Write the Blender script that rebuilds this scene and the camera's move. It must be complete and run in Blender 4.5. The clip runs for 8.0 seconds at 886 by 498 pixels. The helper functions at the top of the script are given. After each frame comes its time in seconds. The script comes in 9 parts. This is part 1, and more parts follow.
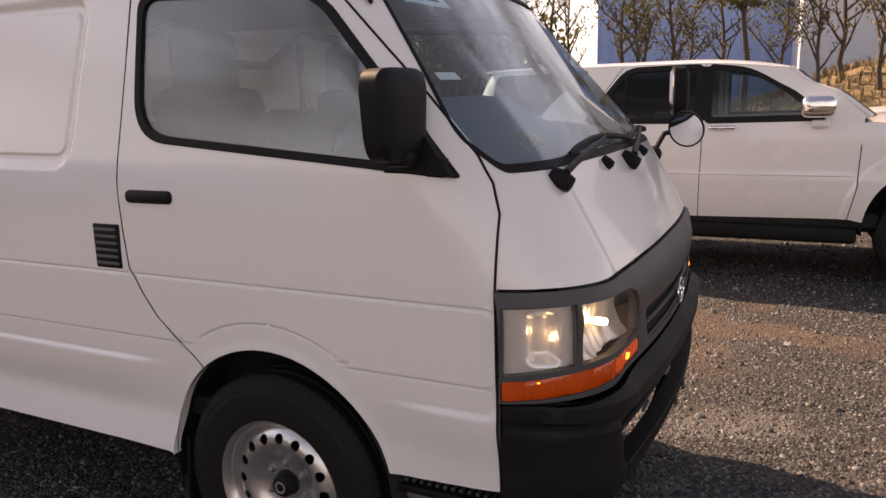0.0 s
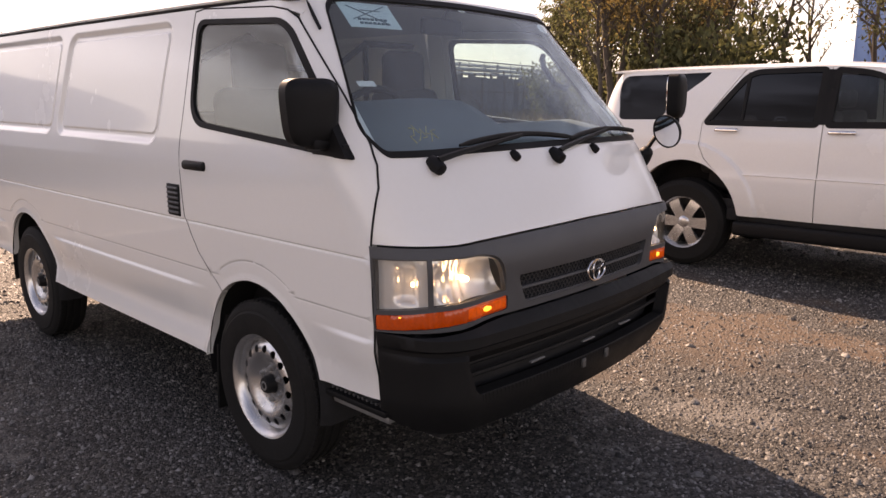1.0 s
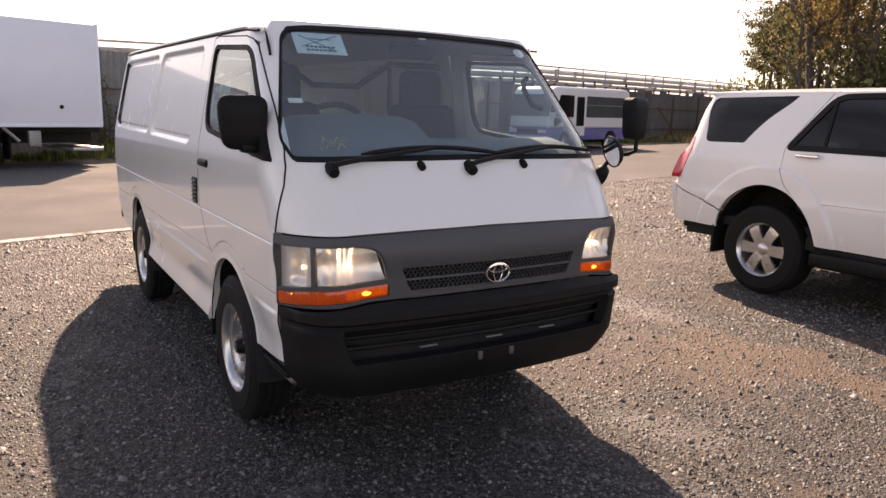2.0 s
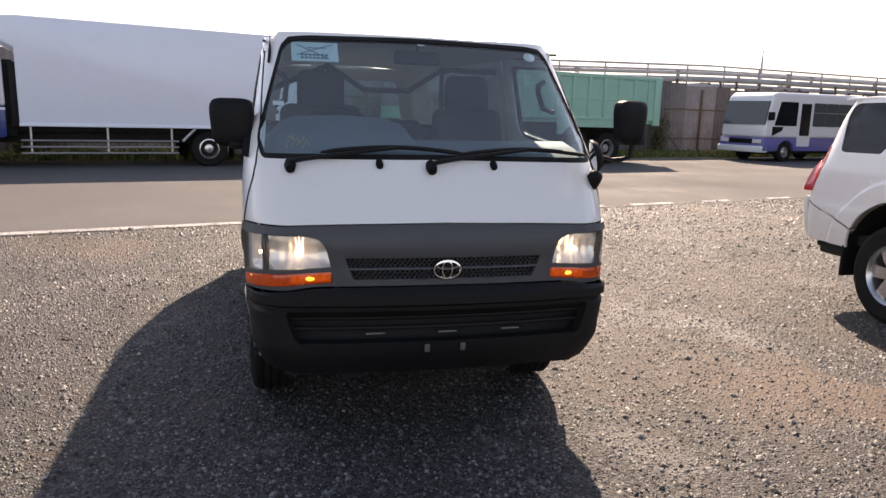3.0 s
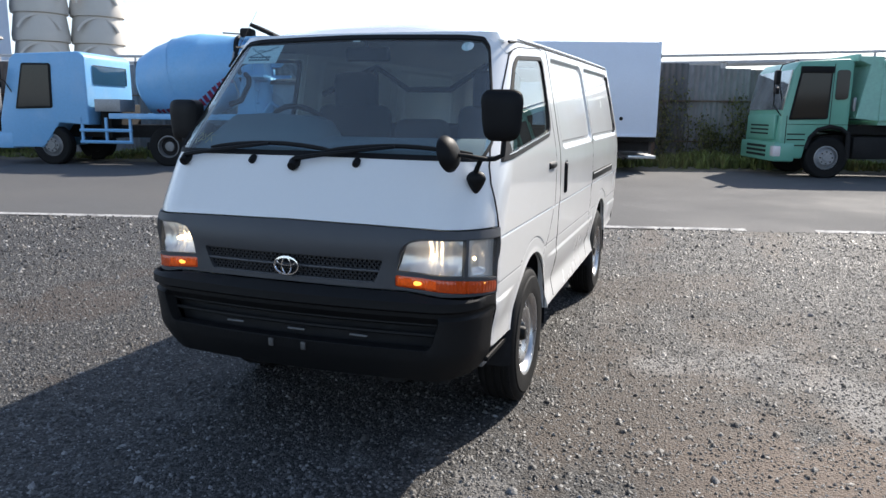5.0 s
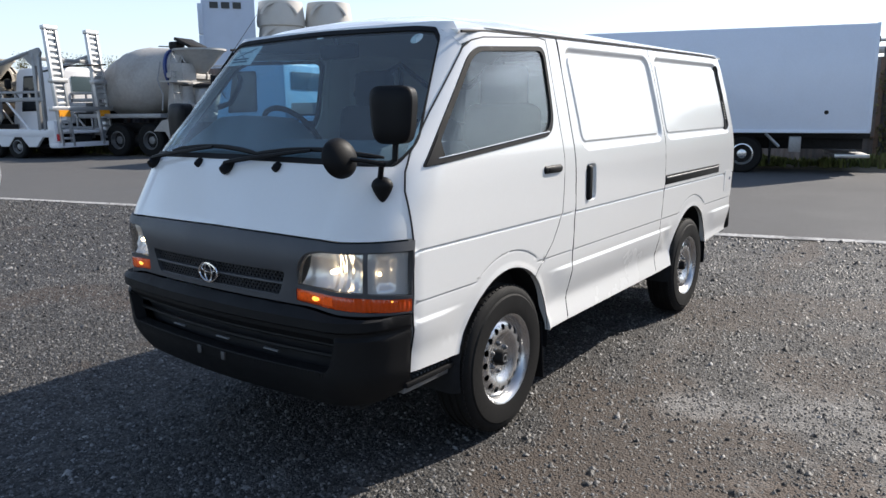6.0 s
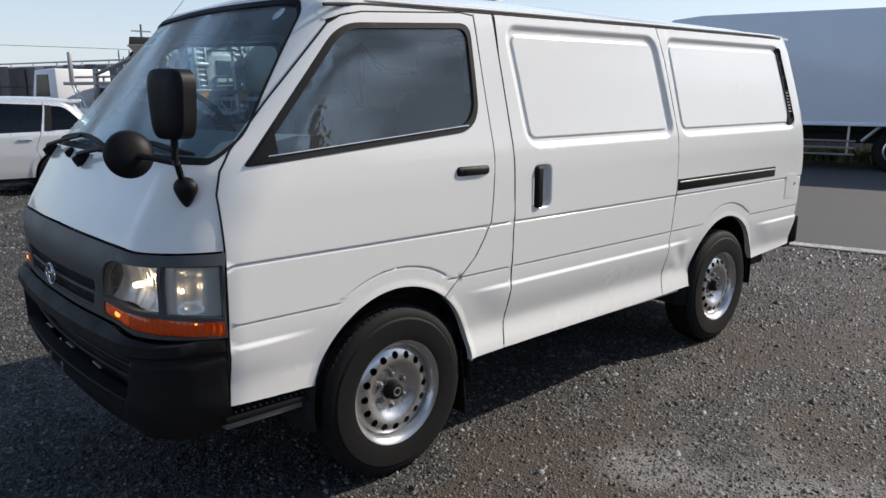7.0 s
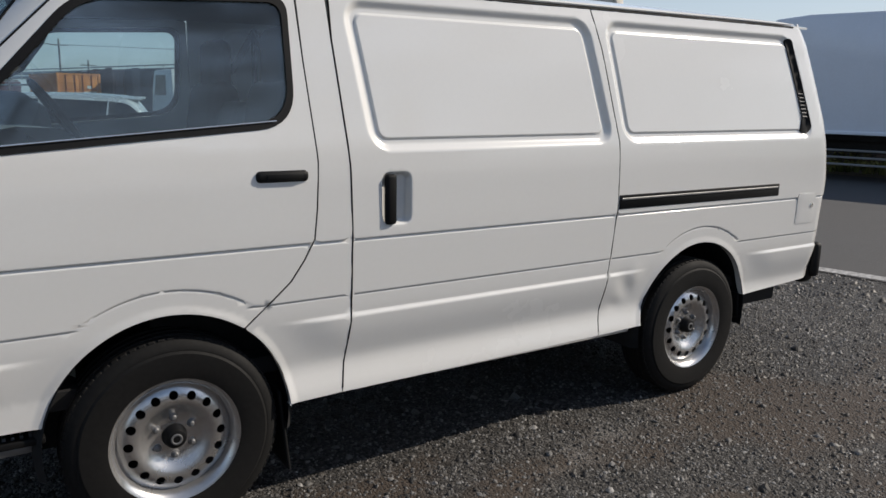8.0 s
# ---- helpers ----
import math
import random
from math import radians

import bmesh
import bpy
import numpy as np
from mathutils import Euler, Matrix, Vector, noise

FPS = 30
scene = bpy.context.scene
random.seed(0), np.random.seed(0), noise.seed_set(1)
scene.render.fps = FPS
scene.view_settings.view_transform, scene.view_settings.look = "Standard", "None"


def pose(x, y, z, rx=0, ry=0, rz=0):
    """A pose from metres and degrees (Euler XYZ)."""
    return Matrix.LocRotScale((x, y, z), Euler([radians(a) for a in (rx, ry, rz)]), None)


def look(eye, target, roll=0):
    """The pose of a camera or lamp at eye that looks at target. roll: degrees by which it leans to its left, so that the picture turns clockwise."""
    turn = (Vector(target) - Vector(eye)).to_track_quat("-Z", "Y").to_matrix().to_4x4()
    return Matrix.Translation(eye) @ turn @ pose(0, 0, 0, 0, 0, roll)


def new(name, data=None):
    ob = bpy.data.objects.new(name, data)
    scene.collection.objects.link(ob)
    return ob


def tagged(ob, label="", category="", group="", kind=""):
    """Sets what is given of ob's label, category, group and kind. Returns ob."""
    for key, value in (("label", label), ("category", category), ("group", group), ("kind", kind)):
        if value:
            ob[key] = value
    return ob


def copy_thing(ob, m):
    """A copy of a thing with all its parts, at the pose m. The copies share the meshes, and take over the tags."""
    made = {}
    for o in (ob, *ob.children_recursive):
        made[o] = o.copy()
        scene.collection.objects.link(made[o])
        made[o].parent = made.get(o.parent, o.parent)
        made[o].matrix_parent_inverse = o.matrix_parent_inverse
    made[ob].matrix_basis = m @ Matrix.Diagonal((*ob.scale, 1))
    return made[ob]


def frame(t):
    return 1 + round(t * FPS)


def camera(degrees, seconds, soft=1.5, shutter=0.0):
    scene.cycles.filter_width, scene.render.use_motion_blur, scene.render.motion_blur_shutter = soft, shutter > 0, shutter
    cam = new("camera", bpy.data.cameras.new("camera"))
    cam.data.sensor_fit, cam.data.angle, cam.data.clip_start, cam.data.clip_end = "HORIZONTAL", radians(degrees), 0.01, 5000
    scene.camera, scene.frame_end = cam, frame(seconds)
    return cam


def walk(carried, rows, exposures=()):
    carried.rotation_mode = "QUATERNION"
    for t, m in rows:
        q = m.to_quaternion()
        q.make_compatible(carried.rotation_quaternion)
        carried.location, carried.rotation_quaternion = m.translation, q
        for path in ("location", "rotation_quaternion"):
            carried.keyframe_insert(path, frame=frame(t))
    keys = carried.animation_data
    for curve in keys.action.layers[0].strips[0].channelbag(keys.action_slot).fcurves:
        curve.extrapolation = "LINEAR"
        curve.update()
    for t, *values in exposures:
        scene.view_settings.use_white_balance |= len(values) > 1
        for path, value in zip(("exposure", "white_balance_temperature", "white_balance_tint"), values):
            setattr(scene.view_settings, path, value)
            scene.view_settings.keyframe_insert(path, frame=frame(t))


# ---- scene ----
# ---- camera and walk ----
cam = camera(62.3, 8.0)
# seconds, x, y, z, yaw, pitch, roll
ROWS = [
    (0.0, 0.3324, -2.4032, 1.4627, 25.601, -11.336, 1.487),
    (0.5, 0.9087, -2.4669, 1.4757, 35.416, -11.216, 0.908),
    (1.0, 1.4408, -2.3422, 1.4758, 43.368, -11.573, 0.264),
    (1.2, 1.6548, -2.2752, 1.4784, 46.308, -11.312, 0.131),
    (2.3, 2.6615, -1.4772, 1.5083, 64.070, -10.593, -1.363),
    (2.5, 2.7842, -1.2889, 1.5118, 67.707, -10.490, -1.069),
    (3.0, 2.9918, -0.7604, 1.5099, 76.379, -10.618, -1.681),
    (3.5, 3.0925, -0.1661, 1.5074, 85.670, -10.736, -2.175),
    (4.0, 3.0430, 0.4768, 1.4986, 94.650, -10.674, -1.321),
    (4.5, 2.9251, 1.0851, 1.4978, 101.841, -10.147, -1.162),
    (4.7, 2.8420, 1.3116, 1.4965, 104.596, -10.258, -1.030),
    (5.8, 2.0167, 2.3975, 1.4936, 123.573, -10.935, 0.377),
    (6.0, 1.8257, 2.5459, 1.5007, 126.373, -10.767, 0.413),
    (6.5, 1.2905, 2.8330, 1.5154, 134.051, -11.337, 0.358),
    (7.0, 0.7062, 2.9994, 1.5115, 138.271, -11.828, -0.216),
    (7.5, 0.0915, 3.1196, 1.4854, 143.887, -11.084, -1.082),
    (8.0, -0.5227, 3.1972, 1.4735, 147.777, -11.544, -1.030),
]
walk(cam, [(t, pose(x, y, z, 90 + pitch, roll, yaw)) for t, x, y, z, yaw, pitch, roll in ROWS],
     [(0.0, 1.05, 10500, 34), (0.5, 1.14, 10400, 34), (1.0, 1.30, 10100, 33), (2.5, 1.25, 8900, 28), (3.0, 1.22, 8200, 23), (3.5, 1.13, 6900, 14), (4.5, 1.10, 6450, 11), (6.0, 0.83, 6450, 11), (6.5, 0.62, 6450, 11), (7.0, 0.39, 6600, 11), (8.0, 0.06, 6750, 11)])

# ---- sky and sun: the sun stands behind the van, over its left shoulder ----
SUN = Vector((-1.30, 0.48, 1.0)).normalized()
world = bpy.data.worlds.new("daylight")
scene.world = world
world.use_nodes = True
wn = world.node_tree.nodes
wl = world.node_tree.links
wn.clear()
w_out = wn.new("ShaderNodeOutputWorld")
w_bg = wn.new("ShaderNodeBackground")
w_sky = wn.new("ShaderNodeTexSky")
w_sky.sky_type = "NISHITA"
w_sky.sun_disc = False
w_sky.sun_elevation = math.asin(SUN.z)
w_sky.sun_rotation = math.atan2(SUN.x, SUN.y)
w_sky.air_density, w_sky.dust_density, w_sky.ozone_density = 1.0, 0.7, 1.0
w_co = wn.new("ShaderNodeTexCoord")
w_map = wn.new("ShaderNodeMapping")
w_map.inputs["Scale"].default_value = (1.0, 1.0, 3.0)
w_map.inputs["Location"].default_value = (5.3, 2.1, 0.7)
w_noise = wn.new("ShaderNodeTexNoise")
w_noise.inputs["Scale"].default_value = 4.2
w_noise.inputs["Detail"].default_value = 5.0
w_noise.inputs["Roughness"].default_value = 0.50
w_ramp = wn.new("ShaderNodeValToRGB")
w_ramp.color_ramp.elements[0].position = 0.38
w_ramp.color_ramp.elements[1].position = 0.66
w_ramp.color_ramp.elements[0].color, w_ramp.color_ramp.elements[1].color = (0.30, 0.32, 0.35, 1), (2.3, 2.25, 2.2, 1)
w_cloud = wn.new("ShaderNodeMixRGB")
w_cloud.blend_type = "MULTIPLY"
w_low = wn.new("ShaderNodeValToRGB")
w_low.color_ramp.elements[0].position, w_low.color_ramp.elements[0].color = 0.13, (0.0, 0.0, 0.0, 1)
w_low.color_ramp.elements[1].position, w_low.color_ramp.elements[1].color = 0.66, (0.02, 0.02, 0.02, 1)
w_low.color_ramp.elements.new(0.22).color = (0.95, 0.95, 0.95, 1)
w_low.color_ramp.elements.new(0.46).color = (0.95, 0.95, 0.95, 1)
wl.new(w_co.outputs["Generated"], w_map.inputs["Vector"])
wl.new(w_map.outputs["Vector"], w_noise.inputs["Vector"])
wl.new(w_noise.outputs["Fac"], w_ramp.inputs["Fac"])
wl.new(w_ramp.outputs["Color"], w_cloud.inputs["Color2"])
wl.new(w_low.outputs["Color"], w_cloud.inputs["Fac"])
wl.new(w_sky.outputs["Color"], w_cloud.inputs["Color1"])
# pale haze that thickens towards the horizon
w_sep = wn.new("ShaderNodeSeparateXYZ")
w_inv = wn.new("ShaderNodeMapRange")
w_inv.inputs["From Min"].default_value, w_inv.inputs["From Max"].default_value = 0.0, 0.55
w_inv.inputs["To Min"].default_value, w_inv.inputs["To Max"].default_value = 0.60, 0.02
w_haze = wn.new("ShaderNodeMixRGB")
w_haze.inputs["Color2"].default_value = (5.5, 6.5, 8.0, 1)
wl.new(w_co.outputs["Generated"], w_sep.inputs["Vector"])
wl.new(w_sep.outputs["Z"], w_inv.inputs["Value"])
wl.new(w_sep.outputs["Z"], w_low.inputs["Fac"])
wl.new(w_inv.outputs["Result"], w_haze.inputs["Fac"])
wl.new(w_cloud.outputs["Color"], w_haze.inputs["Color1"])
wl.new(w_haze.outputs["Color"], w_bg.inputs["Color"])
w_bg.inputs["Strength"].default_value = 0.10
wl.new(w_bg.outputs["Background"], w_out.inputs["Surface"])
sun = new("sun", bpy.data.lights.new("sun", "SUN"))
sun.data.energy, sun.data.angle, sun.data.color = 3.9, radians(0.6), (1.0, 0.93, 0.83)
sun.matrix_world = look(SUN * 40, (0, 0, 0))

# ---- materials ----
def mat(name, color, rough=0.5, metal=0.0, vary=0.08, grain=30.0, big=1.3, stain=None, stain_amount=0.0, bump=0.0, bump_scale=200.0, coat=0.0, emit=0.0, per_object=0.0, per_island=0.0, spec=0.5, stretch=(1, 1, 1)):
    """Paint, plastic, metal, stone: base colour with a fine grain, large stains, and fine relief."""
    m = bpy.data.materials.new(name)
    m.use_nodes = True
    n, l = m.node_tree.nodes, m.node_tree.links
    b = n["Principled BSDF"]
    co = n.new("ShaderNodeTexCoord")
    mp = n.new("ShaderNodeMapping")
    mp.inputs["Scale"].default_value = stretch
    l.new(co.outputs["Object"], mp.inputs["Vector"])
    fine = n.new("ShaderNodeTexNoise")
    fine.inputs["Scale"].default_value = grain
    fine.inputs["Detail"].default_value = 4
    l.new(mp.outputs["Vector"], fine.inputs["Vector"])
    wide = n.new("ShaderNodeTexNoise")
    wide.inputs["Scale"].default_value = big
    wide.inputs["Detail"].default_value = 6
    wide.inputs["Roughness"].default_value = 0.65
    l.new(mp.outputs["Vector"], wide.inputs["Vector"])
    hsv = n.new("ShaderNodeHueSaturation")
    hsv.inputs["Color"].default_value = (*color, 1)
    val = n.new("ShaderNodeMapRange")
    val.inputs["From Min"].default_value, val.inputs["From Max"].default_value = 0.3, 0.7
    val.inputs["To Min"].default_value, val.inputs["To Max"].default_value = 1 - vary, 1 + vary
    l.new(fine.outputs["Fac"], val.inputs["Value"])
    last = val.outputs["Result"]
    if per_object or per_island:
        info = n.new("ShaderNodeObjectInfo" if per_object else "ShaderNodeNewGeometry")
        rnd = n.new("ShaderNodeMapRange")
        k = per_object or per_island
        rnd.inputs["To Min"].default_value, rnd.inputs["To Max"].default_value = 1 - k, 1 + k
        l.new(info.outputs["Random" if per_object else "Random Per Island"], rnd.inputs["Value"])
        mu = n.new("ShaderNodeMath")
        mu.operation = "MULTIPLY"
        l.new(last, mu.inputs[0])
        l.new(rnd.outputs["Result"], mu.inputs[1])
        last = mu.outputs["Value"]
    l.new(last, hsv.inputs["Value"])
    out = hsv.outputs["Color"]
    if stain:
        ramp = n.new("ShaderNodeMapRange")
        ramp.inputs["From Min"].default_value, ramp.inputs["From Max"].default_value = 0.48, 0.68
        ramp.inputs["To Max"].default_value = stain_amount
        l.new(wide.outputs["Fac"], ramp.inputs["Value"])
        mix = n.new("ShaderNodeMixRGB")
        mix.inputs["Color2"].default_value = (*stain, 1)
        l.new(ramp.outputs["Result"], mix.inputs["Fac"])
        l.new(out, mix.inputs["Color1"])
        out = mix.outputs["Color"]
    l.new(out, b.inputs["Base Color"])
    rr = n.new("ShaderNodeMapRange")
    rr.inputs["From Min"].default_value, rr.inputs["From Max"].default_value = 0.3, 0.7
    rr.inputs["To Min"].default_value, rr.inputs["To Max"].default_value = max(0.02, rough * 0.8), min(1, rough * 1.2)
    l.new(wide.outputs["Fac"], rr.inputs["Value"])
    l.new(rr.outputs["Result"], b.inputs["Roughness"])
    b.inputs["Metallic"].default_value = metal
    b.inputs["Specular IOR Level"].default_value = spec
    b.inputs["Coat Weight"].default_value = coat
    b.inputs["Coat Roughness"].default_value = 0.05
    if emit:
        b.inputs["Emission Color"].default_value = (*color, 1)
        b.inputs["Emission Strength"].default_value = emit
    if bump:
        tex = n.new("ShaderNodeTexNoise")
        tex.inputs["Scale"].default_value = bump_scale
        tex.inputs["Detail"].default_value = 3
        l.new(mp.outputs["Vector"], tex.inputs["Vector"])
        bp = n.new("ShaderNodeBump")
        bp.inputs["Strength"].default_value = bump
        bp.inputs["Distance"].default_value = 0.01
        l.new(tex.outputs["Fac"], bp.inputs["Height"])
        l.new(bp.outputs["Normal"], b.inputs["Normal"])
    return m


def glass(name, tint, rough=0.0, ior=1.5, gain=1.0, dust=0.0):
    """A pane: tinted clear glass with a mirror sheen that grows at grazing angles."""
    m = bpy.data.materials.new(name)
    m.use_nodes = True
    n, l = m.node_tree.nodes, m.node_tree.links
    n.clear()
    out = n.new("ShaderNodeOutputMaterial")
    mix = n.new("ShaderNodeMixShader")
    clear = n.new("ShaderNodeBsdfTransparent")
    clear.inputs["Color"].default_value = (*tint, 1)
    gloss = n.new("ShaderNodeBsdfGlossy")
    gloss.inputs["Roughness"].default_value = rough
    f0 = ((ior - 1) / (ior + 1)) ** 2
    face = n.new("ShaderNodeLayerWeight")
    face.inputs["Blend"].default_value = 0.5
    power = n.new("ShaderNodeMath")
    power.operation = "POWER"
    power.inputs[1].default_value = 5.0
    l.new(face.outputs["Facing"], power.inputs[0])
    k = n.new("ShaderNodeMath")
    k.operation = "MULTIPLY_ADD"
    k.use_clamp = True
    k.inputs[1].default_value = (1 - f0) * 0.75
    k.inputs[2].default_value = f0 * gain
    l.new(power.outputs["Value"], k.inputs[0])
    l.new(k.outputs["Value"], mix.inputs["Fac"])
    l.new(clear.outputs["BSDF"], mix.inputs[1])
    l.new(gloss.outputs["BSDF"], mix.inputs[2])
    last = mix.outputs["Shader"]
    if dust:
        # a thin uneven film of road dust
        co = n.new("ShaderNodeTexCoord")
        film = n.new("ShaderNodeTexNoise")
        film.inputs["Scale"].default_value = 3.5
        film.inputs["Detail"].default_value = 7
        film.inputs["Roughness"].default_value = 0.65
        l.new(co.outputs["Object"], film.inputs["Vector"])
        amount = n.new("ShaderNodeMapRange")
        amount.inputs["From Min"].default_value, amount.inputs["From Max"].default_value = 0.3, 0.7
        amount.inputs["To Min"].default_value, amount.inputs["To Max"].default_value = dust * 0.6, dust * 1.4
        l.new(film.outputs["Fac"], amount.inputs["Value"])
        powder = n.new("ShaderNodeBsdfDiffuse")
        powder.inputs["Color"].default_value = (0.62, 0.59, 0.54, 1)
        over = n.new("ShaderNodeMixShader")
        l.new(amount.outputs["Result"], over.inputs["Fac"])
        l.new(last, over.inputs[1])
        l.new(powder.outputs["BSDF"], over.inputs[2])
        last = over.outputs["Shader"]
    l.new(last, out.inputs["Surface"])
    return m


M_VAN = mat("white_van_paint", (0.80, 0.795, 0.77), 0.25, vary=0.006, grain=60, big=0.7, coat=0.7)
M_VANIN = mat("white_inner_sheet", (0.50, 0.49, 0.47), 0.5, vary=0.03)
M_GREY = mat("dark_grey_plastic", (0.060, 0.062, 0.067), 0.55, vary=0.06, grain=300, bump=0.12, bump_scale=700, stain=(0.075, 0.075, 0.076), stain_amount=0.4)
M_LATTICE = mat("grille_lattice_plastic", (0.030, 0.031, 0.034), 0.55, vary=0.1, spec=0.3)
M_DULL = mat("dull_grey_metal", (0.22, 0.22, 0.22), 0.55, metal=0.5, vary=0.1)
M_CLIP = mat("grimy_clip_metal", (0.10, 0.098, 0.095), 0.6, metal=0.3, vary=0.2, grain=80)
M_BUMPER = mat("black_bumper_plastic", (0.0085, 0.0085, 0.009), 0.6, vary=0.15, grain=300, big=3.0, bump=0.15, bump_scale=600, stain=(0.014, 0.013, 0.012), stain_amount=0.6, spec=0.22)
M_BLACK = mat("black_plastic", (0.007, 0.007, 0.0075), 0.55, vary=0.1, grain=200, bump=0.06, bump_scale=500, spec=0.18)
M_RUBBER = mat("black_rubber", (0.010, 0.010, 0.0105), 0.65, vary=0.12, grain=150, spec=0.2)
M_TYRE = mat("tyre_rubber", (0.009, 0.0088, 0.0086), 0.75, spec=0.22, vary=0.2, grain=60, stain=(0.017, 0.016, 0.015), stain_amount=0.5, bump=0.1, bump_scale=300)
M_RIM = mat("silver_wheel_paint", (0.60, 0.60, 0.60), 0.26, metal=0.85, vary=0.05, grain=80, stain=(0.40, 0.385, 0.36), stain_amount=0.35)
M_CHROME = mat("chrome", (0.80, 0.80, 0.80), 0.10, metal=1.0, vary=0.03)
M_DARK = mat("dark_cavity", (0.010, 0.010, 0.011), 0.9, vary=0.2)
M_DASH = mat("blue_grey_dashboard", (0.11, 0.14, 0.155), 0.65, vary=0.06, grain=250, bump=0.1, bump_scale=500)
M_SEAT = mat("dark_grey_seat_cloth", (0.010, 0.011, 0.0125), 0.95, vary=0.15, grain=300, bump=0.2, bump_scale=500)
M_MIRROR = mat("mirror_glass", (0.85, 0.85, 0.86), 0.02, metal=1.0, vary=0.0)
M_REFLECTOR = mat("lamp_reflector", (0.92, 0.92, 0.93), 0.20, metal=0.45, vary=0.04, grain=40)
M_ORANGE = mat("orange_lamp_lens", (0.66, 0.068, 0.004), 0.20, vary=0.08, grain=120, coat=0.5)
M_BULB = mat("lit_bulb", (1.0, 0.76, 0.46), 0.3, vary=0.0, emit=6.0)
M_BLINK = mat("lit_orange_bulb", (1.0, 0.42, 0.06), 0.3, vary=0.0, emit=1.1)
M_AMBERLIT = mat("lit_amber_lens", (0.74, 0.090, 0.004), 0.20, vary=0.25, grain=60, coat=0.5, emit=0.10)
M_PAPER = mat("pale_blue_paper", (0.55, 0.68, 0.70), 0.7, vary=0.05)
M_PAPERW = mat("white_paper", (0.78, 0.78, 0.76), 0.7, vary=0.04)
M_INK = mat("dark_ink", (0.06, 0.12, 0.15), 0.7, vary=0.1)
M_YELLOW = mat("yellow_crayon", (0.34, 0.31, 0.14), 0.8, vary=0.2)
M_SCREEN = glass("windscreen_glass", (0.84, 0.93, 0.95), ior=1.5, gain=2.0, dust=0.032)
M_SIDEGLASS = glass("door_glass", (0.85, 0.92, 0.93), ior=1.52, gain=2.2, dust=0.010)
M_TINT = glass("dark_tinted_glass", (0.05, 0.055, 0.06), ior=1.5, gain=0.9)
M_LENS = glass("clear_lamp_lens", (0.95, 0.95, 0.94), rough=0.03, ior=1.5, gain=1.6)
M_CLEARPANE = glass("clear_car_glass", (0.72, 0.78, 0.78), ior=1.5, gain=1.0)
M_GLASSFAR = glass("vehicle_glass", (0.32, 0.38, 0.40), ior=1.5, gain=1.0)

# ---- shaping helpers ----
from mathutils.geometry import delaunay_2d_cdt


def finish(me, material, smooth=35):
    me.materials.append(material)
    if smooth and not me.has_custom_normals:
        me.shade_smooth()
        me.set_sharp_from_angle(angle=radians(smooth))
    return me


def thing(name, label, category, m=None, group="", kind=""):
    """An empty at the base of a thing, for its parts."""
    ob = new(name)
    ob.empty_display_size = 0.1
    if m is not None:
        ob.matrix_world = m
    return tagged(ob, label, category, group, kind)


def part(name, me, material, parent, label="", smooth=35):
    """Links a mesh, or a bmesh, as one part under a thing or a part."""
    if isinstance(me, bmesh.types.BMesh):
        bm, me = me, bpy.data.meshes.new(name)
        bm.to_mesh(me)
        bm.free()
    if not me.materials:
        finish(me, material, smooth)
    ob = new(name, me)
    ob.parent = parent
    if label:
        ob["label"] = label
    return ob


def mesh_of(name, verts, faces):
    me = bpy.data.meshes.new(name)
    me.from_pydata([tuple(v) for v in verts], [], faces)
    me.update()
    return me


def box(bm, x0, x1, y0, y1, z0, z1, bevel=0.0, seg=2, m=None):
    """Adds a box, with rounded edges if bevel is given, to a bmesh."""
    r = bmesh.ops.create_cube(bm, size=1.0)
    vs = r["verts"]
    bmesh.ops.scale(bm, vec=(abs(x1 - x0), abs(y1 - y0), abs(z1 - z0)), verts=vs)
    bmesh.ops.translate(bm, vec=((x0 + x1) / 2, (y0 + y1) / 2, (z0 + z1) / 2), verts=vs)
    if bevel:
        es = list({e for v in vs for e in v.link_edges})
        r = bmesh.ops.bevel(bm, geom=es, offset=bevel, segments=seg, affect="EDGES", profile=0.5)
        vs = list({v for f in r["faces"] for v in f.verts} | {v for v in vs if v.is_valid})
    if m is not None:
        bmesh.ops.transform(bm, matrix=m, verts=vs)
    return bm


def boxes(*rows, bevel=0.0):
    bm = bmesh.new()
    for r in rows:
        box(bm, *r, bevel=bevel)
    return bm


def tube(points, radius, sides=8, closed=False, caps=True):
    """A round bar along a line of points; radius may be a list."""
    pts = [Vector(p) for p in points]
    n = len(pts)
    rad = radius if isinstance(radius, (list, tuple)) else [radius] * n
    verts, faces = [], []
    up = None
    for i, p in enumerate(pts):
        a = pts[(i - 1) % n] if (closed or i > 0) else p
        b = pts[(i + 1) % n] if (closed or i < n - 1) else p
        d = (b - a).normalized()
        if up is None:
            up = d.orthogonal().normalized()
        up = (up - d * up.dot(d)).normalized()
        side = d.cross(up)
        for k in range(sides):
            w = 2 * math.pi * k / sides
            verts.append(p + rad[i] * (math.cos(w) * up + math.sin(w) * side))
    for i in range(n if closed else n - 1):
        for k in range(sides):
            j = (i + 1) % n
            faces.append((i * sides + k, i * sides + (k + 1) % sides, j * sides + (k + 1) % sides, j * sides + k))
    if caps and not closed:
        faces.append(tuple(range(sides))[::-1])
        faces.append(tuple((n - 1) * sides + k for k in range(sides)))
    return mesh_of("bar", verts, faces)


